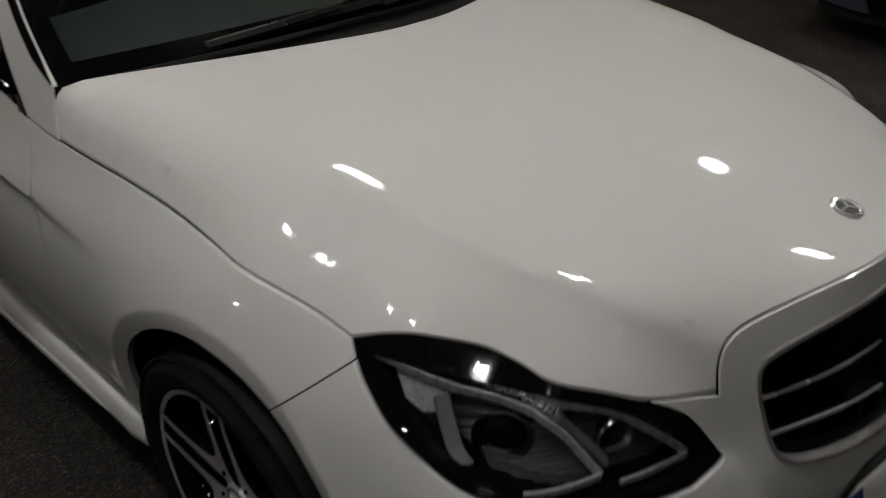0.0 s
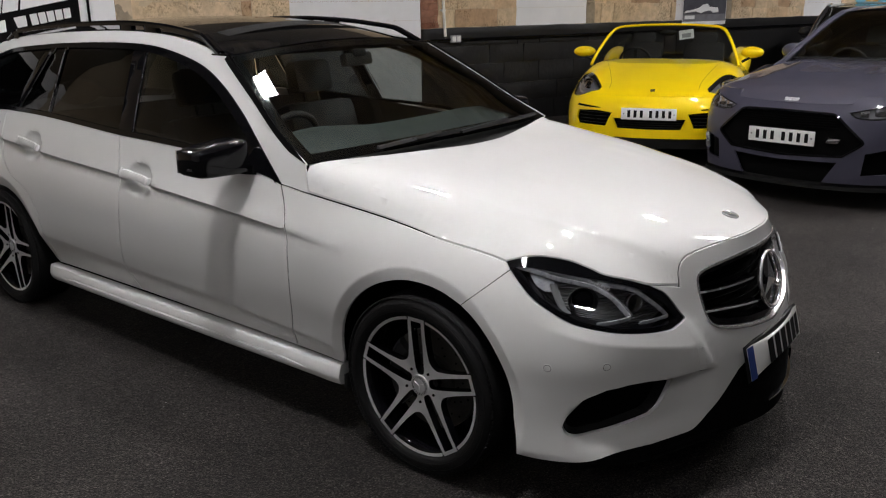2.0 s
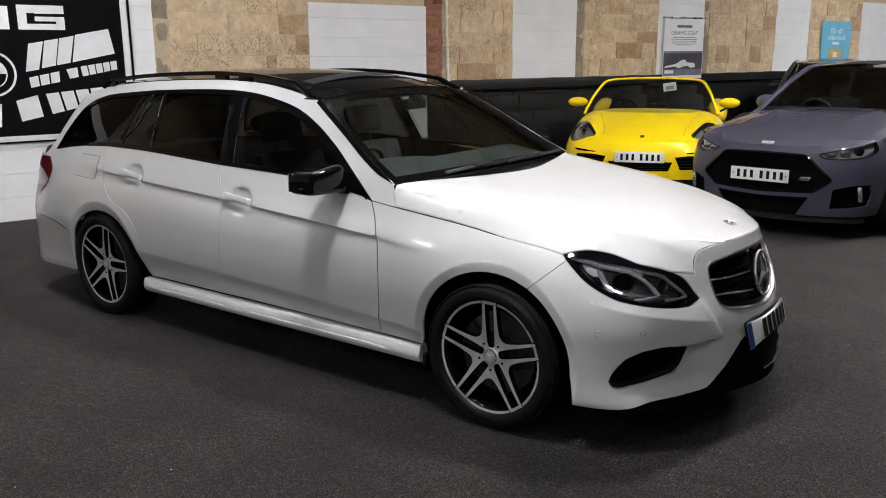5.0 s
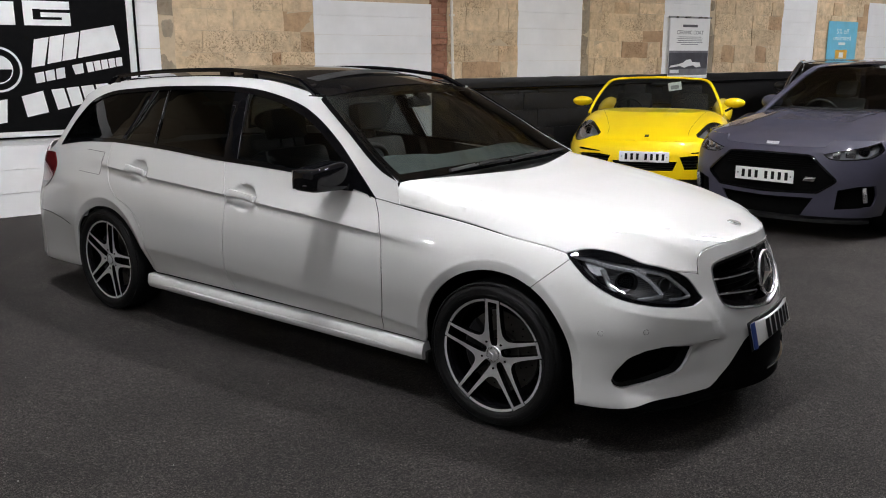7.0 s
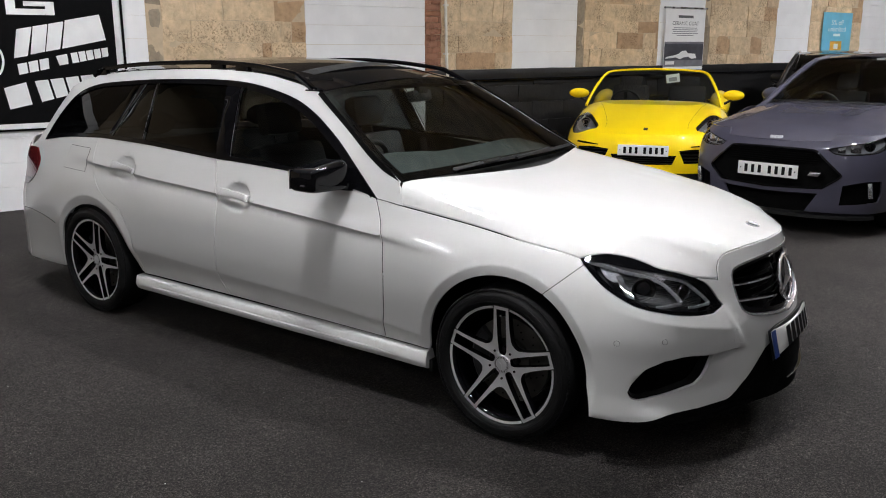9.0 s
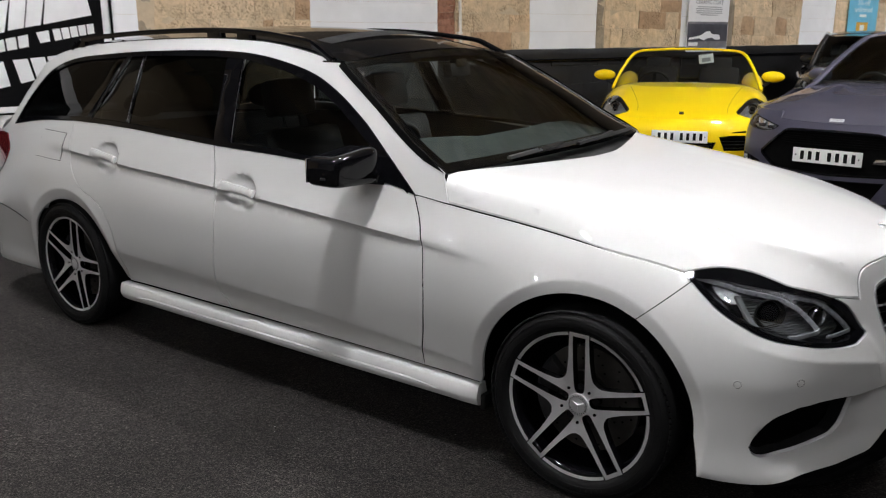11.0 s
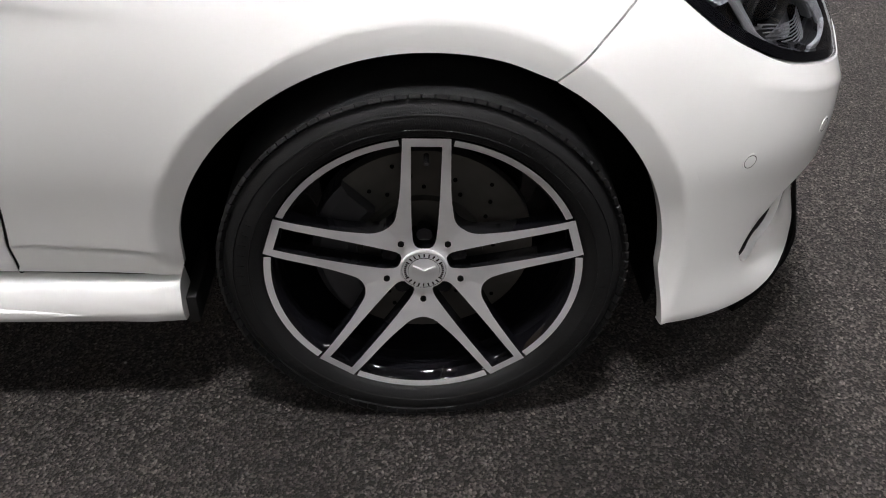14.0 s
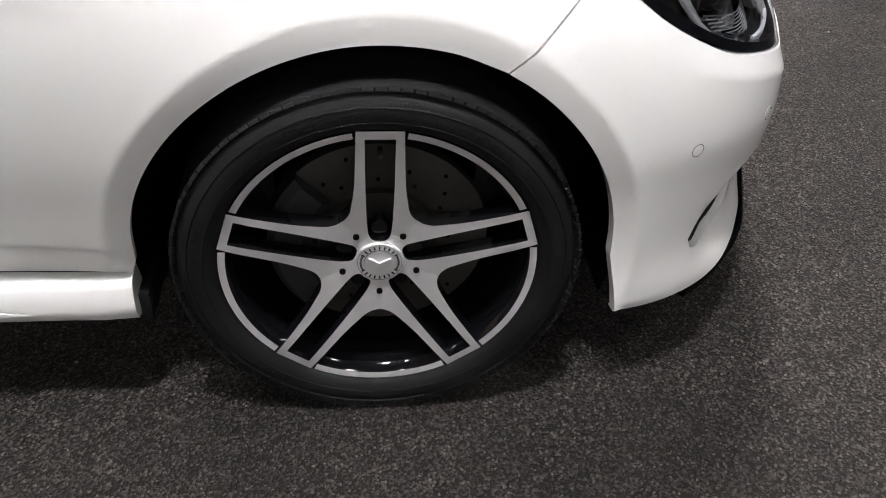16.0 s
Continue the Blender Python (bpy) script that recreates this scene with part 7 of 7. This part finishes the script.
    part("underbody", bm, M_VOID, hc)
    bm = bmesh.new()
    sweep(bm, [sh(s, .165, .012) for s in np.linspace(-.30, 2 * F + .30, 26)], [(-.10, -.012), (.012, -.012), (.012, .016), (-.08, .03)])
    part("splitter", bm, M_BLACK, hc, "black front splitter")
    for ya in (-.05, .50):
        bm = bmesh.new()
        sweep(bm, [(-1.47 + .17 * (1 - (y / .76) ** 2), y, 1.025 + .02 * (1 - (y / .76) ** 2)) for y in np.linspace(ya - .55, ya, 9)], [(-.008, -.006), (.008, -.006), (.003, .008), (-.003, .008)])
        part("wiper", bm, M_BLACK, hc)
    plate(hc, Matrix.Translation((.018, 0, .535)))
    for x in (-.90, -3.52):
        for y in (-.80, .80):
            plain_wheel(hc, x, y, .325, M_BLACK)
    hc.matrix_world = heading(*at)
    return hc


hatchback("hatchback", "matt grey-blue hatchback with black hexagonal grille", M_GREY, (-.31, 3.84, -.13, -.99))
hatchback("hatchback", "black hatchback parked behind the others", M_NIGHT, (-1.02, 9.1, .2, -.98))

# ---- things on the long wall ----
def hung(name, label, category, u, z):
    t = thing(name, label, category)
    t.matrix_world = WALL_TURN @ Matrix.Translation((u, 0, z))
    return t


def flat(poly, y0, y1):
    """An upright slab from an outline in (along, up)."""
    bm = bmesh.new()
    if area2(list(poly)) > 0:
        poly = list(poly)[::-1]
    a = [bm.verts.new((u, y1, z)) for u, z in poly]
    b = [bm.verts.new((u, y0, z)) for u, z in poly]
    bm.faces.new(a)
    bm.faces.new(b[::-1])
    n = len(poly)
    for i in range(n):
        bm.faces.new((a[i], b[i], b[(i + 1) % n], a[(i + 1) % n]))
    bmesh.ops.recalc_face_normals(bm, faces=bm.faces[:])
    return bm


def rect(u0, u1, z0, z1):
    return [(u0, z0), (u1, z0), (u1, z1), (u0, z1)]


BN = hung("wall_banner", "black banner with white slanted stripes and bars", "banner", 0, 0)
part("banner_board", flat(rect(-3.0, .985, .835, 2.72), .014, .030), M_BANNER, BN)
for r in (rect(.985, 1.042, .785, 2.72), rect(-3.0, .985, .785, .835)):
    part("banner_border", flat(r, .014, .034), M_PRINT, BN, "white border strip")
for r in (rect(1.060, 1.082, .765, 2.72), rect(-3.0, 1.060, .765, .780)):
    part("banner_outline", flat(r, .010, .020), M_BANNER, BN, "thin black outline")
PRINTS = [
    [(.088, 1.713), (.222, 1.736), (.159, 1.467), (.039, 1.448)],
    [(.233, 1.740), (.364, 1.763), (.316, 1.505), (.187, 1.480)],
    [(.375, 1.765), (.511, 1.790), (.456, 1.530), (.326, 1.507)],
    [(.525, 1.800), (.849, 1.861), (.894, 1.618), (.477, 1.534)],
    [(.054, 1.390), (.349, 1.449), (.348, 1.347), (.063, 1.293)],
    [(.411, 1.465), (.515, 1.484), (.520, 1.390), (.437, 1.375)],
    [(.541, 1.490), (.908, 1.546), (.911, 1.461), (.555, 1.393)],
    [(-.077, 1.174), (.120, 1.223), (.155, 1.014), (-.043, .973)],
    [(.186, 1.231), (.750, 1.285), (.770, 1.150), (.232, 1.031)],
    [(-.90, 1.04), (-.186, 1.154), (-.210, .932), (-.88, .84)],
    rect(.017, .44, 1.845, 2.075), rect(-.40, -.06, 1.845, 2.06), rect(-.75, -.45, 1.845, 2.05)]


def lettered(q, n, gap=.14):
    """A slanted bar cut into n upright bars."""
    (a, b, c, d), out = q, []
    for i in range(n):
        k0, k1 = (i + gap * .5) / n, (i + 1 - gap * .5) / n
        mix = lambda p, r, k: (p[0] + (r[0] - p[0]) * k, p[1] + (r[1] - p[1]) * k)
        out.append([mix(a, b, k0), mix(a, b, k1), mix(d, c, k1), mix(d, c, k0)])
    return out


cut_prints = []
for i, q in enumerate(PRINTS):
    cut_prints += lettered(q, {4: 3, 6: 5, 8: 4, 9: 3}.get(i, 1), .16 if i in (4, 6, 8, 9) else 0)
for p in cut_prints:
    part("banner_print", flat(p, .030, .0325), M_PRINT, BN, "white printed shape")
part("banner_print_gap", flat([(.17, 1.995), (.44, 1.998), (.44, 1.968), (.18, 1.925)][:3] + [(.17, 1.968)], .0325, .034), M_BANNER, BN)
part("banner_print_gap", flat(rect(.10, .17, 1.90, 2.0), .0325, .034), M_BANNER, BN)
part("banner_print_gap", flat(rect(.17, .36, 1.90, 1.925), .0325, .034), M_BANNER, BN)
bm = bmesh.new()
RD = Matrix.Translation((-.26, .031, 1.432)) @ Matrix.Rotation(radians(-90), 4, "X")
revolve(bm, [(.215, 0), (.215, .003), (.195, .003), (.195, 0)], 56, RD)
revolve(bm, [(.135, 0), (.135, .003), (.125, .003), (.125, 0)], 48, RD)
bmesh.ops.recalc_face_normals(bm, faces=bm.faces[:])
part("banner_ring", bm, M_PRINT, BN, "white printed ring")
for a0 in (0, 180):
    part("banner_quarter", flat([(-.26, 1.432)] + [(-.26 + .125 * math.cos(radians(a0 + 9 * i)), 1.432 + .125 * math.sin(radians(a0 + 9 * i))) for i in range(11)], .030, .0325), M_PRINT, BN, "white quarter disc")

M_PHOTO = plain("poster_dark_photo", (.07, .07, .085), .35, vary=.35, scale=4)
M_PHOTO2 = plain("poster_grey_photo", (.20, .20, .22), .35, vary=.25, scale=6)
M_PAPER = plain("poster_paper", (.84, .84, .84), .45, vary=.03)
M_TEXT = plain("poster_ink", (.10, .10, .11), .5)
M_SKYBLUE = plain("poster_blue", (.17, .50, .68), .4, vary=.12, scale=3)
M_AMBER = plain("poster_amber", (.75, .40, .05), .4)
P1 = hung("roll_poster", "white hanging poster with a dark photo", "poster", 10.19, 0)
part("poster_sheet", flat(rect(-.53, .52, 1.17, 2.15), .022, .026), M_PAPER, P1)
bm = bmesh.new()
tube(bm, [(-.56, .024, 2.16), (.55, .024, 2.165)], .016, 10)
part("poster_rod", bm, M_SATIN, P1, "metal top rail")
part("poster_photo", flat(rect(-.52, .51, 1.33, 1.625), .026, .028), M_PHOTO, P1, "dark photo")
part("poster_photo_band", flat(rect(-.52, .51, 1.59, 1.625), .028, .029), M_PHOTO2, P1)
part("poster_photo_band", flat(rect(-.52, .51, 1.225, 1.33), .026, .028), M_PHOTO2, P1, "grey photo foot")
part("poster_tag", flat(rect(-.48, -.25, 1.262, 1.315), .028, .030), M_PAPER, P1)
part("pictured_racer", flat([(-.50, 1.352), (-.46, 1.385), (-.28, 1.405), (-.15, 1.43), (-.06, 1.475), (.05, 1.485), (.10, 1.44), (.30, 1.43), (.33, 1.36), (.20, 1.35), (.12, 1.385), (-.02, 1.37), (-.10, 1.345), (-.22, 1.375)], .028, .030), M_PAPER, P1, "pale racing car silhouette")
part("poster_bar", flat(rect(-.20, .19, 2.005, 2.045), .026, .028), M_TEXT, P1)
bm = text_mesh("CERAMIC COAT", .1, fit=(.70, .062))
for v in bm.verts:
    v.co = Vector((v.co.x, .0275, v.co.y + 1.92))
bmesh.ops.recalc_face_normals(bm, faces=bm.faces[:])
part("poster_words", bm, M_TEXT, P1, "dark heading words")
for i, w in enumerate((.30, .34, .32, .34, .22)):
    part("poster_line", flat(rect(-w, w, 1.842 - i * .030, 1.852 - i * .030), .026, .0275), M_PHOTO2, P1)
P2 = hung("wall_poster", "sky blue poster with pale lines and an amber square", "poster", 15.05, 0)
part("poster_sheet", flat(rect(-.55, .56, 1.40, 2.20), .02, .026), M_SKYBLUE, P2)
part("poster_square", flat(rect(-.22, .22, 1.46, 1.65), .026, .028), M_AMBER, P2, "amber square")
part("poster_icon", flat(rect(-.08, .08, 1.50, 1.60), .028, .030), M_PAPER, P2)
for words, wide, z in (("5% off", .46, 2.01), ("unlimited", .66, 1.885)):
    bm = text_mesh(words, .1, fit=(wide, .10))
    for v in bm.verts:
        v.co = Vector((v.co.x, .0275, v.co.y + z))
    bmesh.ops.recalc_face_normals(bm, faces=bm.faces[:])
    part("poster_words", bm, M_PAPER, P2, "pale words")
part("poster_bar", flat(rect(-.13, .13, 1.745, 1.795), .026, .028), M_PAPER, P2)

CD = hung("cable_conduit", "cream conduit pipe running down to a socket", "pipe", 5.19, 0)
bm = bmesh.new()
tube(bm, [(-.02, .035, 2.9), (-.012, .035, 2.07), (0, .035, 1.46), (.02, .035, 1.15)], .019, 10)
part("pipe", bm, M_PIPE, CD)
for z in (2.07, 1.46):
    bm = bmesh.new()
    box(bm, -.035, .025, .0, .05, z - .012, z + .012, .004)
    part("pipe_clip", bm, M_PIPE, CD)
SK = hung("double_socket", "grey metal double socket under the conduit", "socket", 5.37, 1.115)
bm = bmesh.new()
box(bm, -.075, .075, .012, .05, -.043, .043, .006)
part("socket_box", bm, M_SOCKET, SK)
for x in (-.036, .036):
    bm = bmesh.new()
    box(bm, x - .026, x + .026, .05, .053, -.03, .03, .003)
    part("socket_face", bm, M_PLATE, SK)
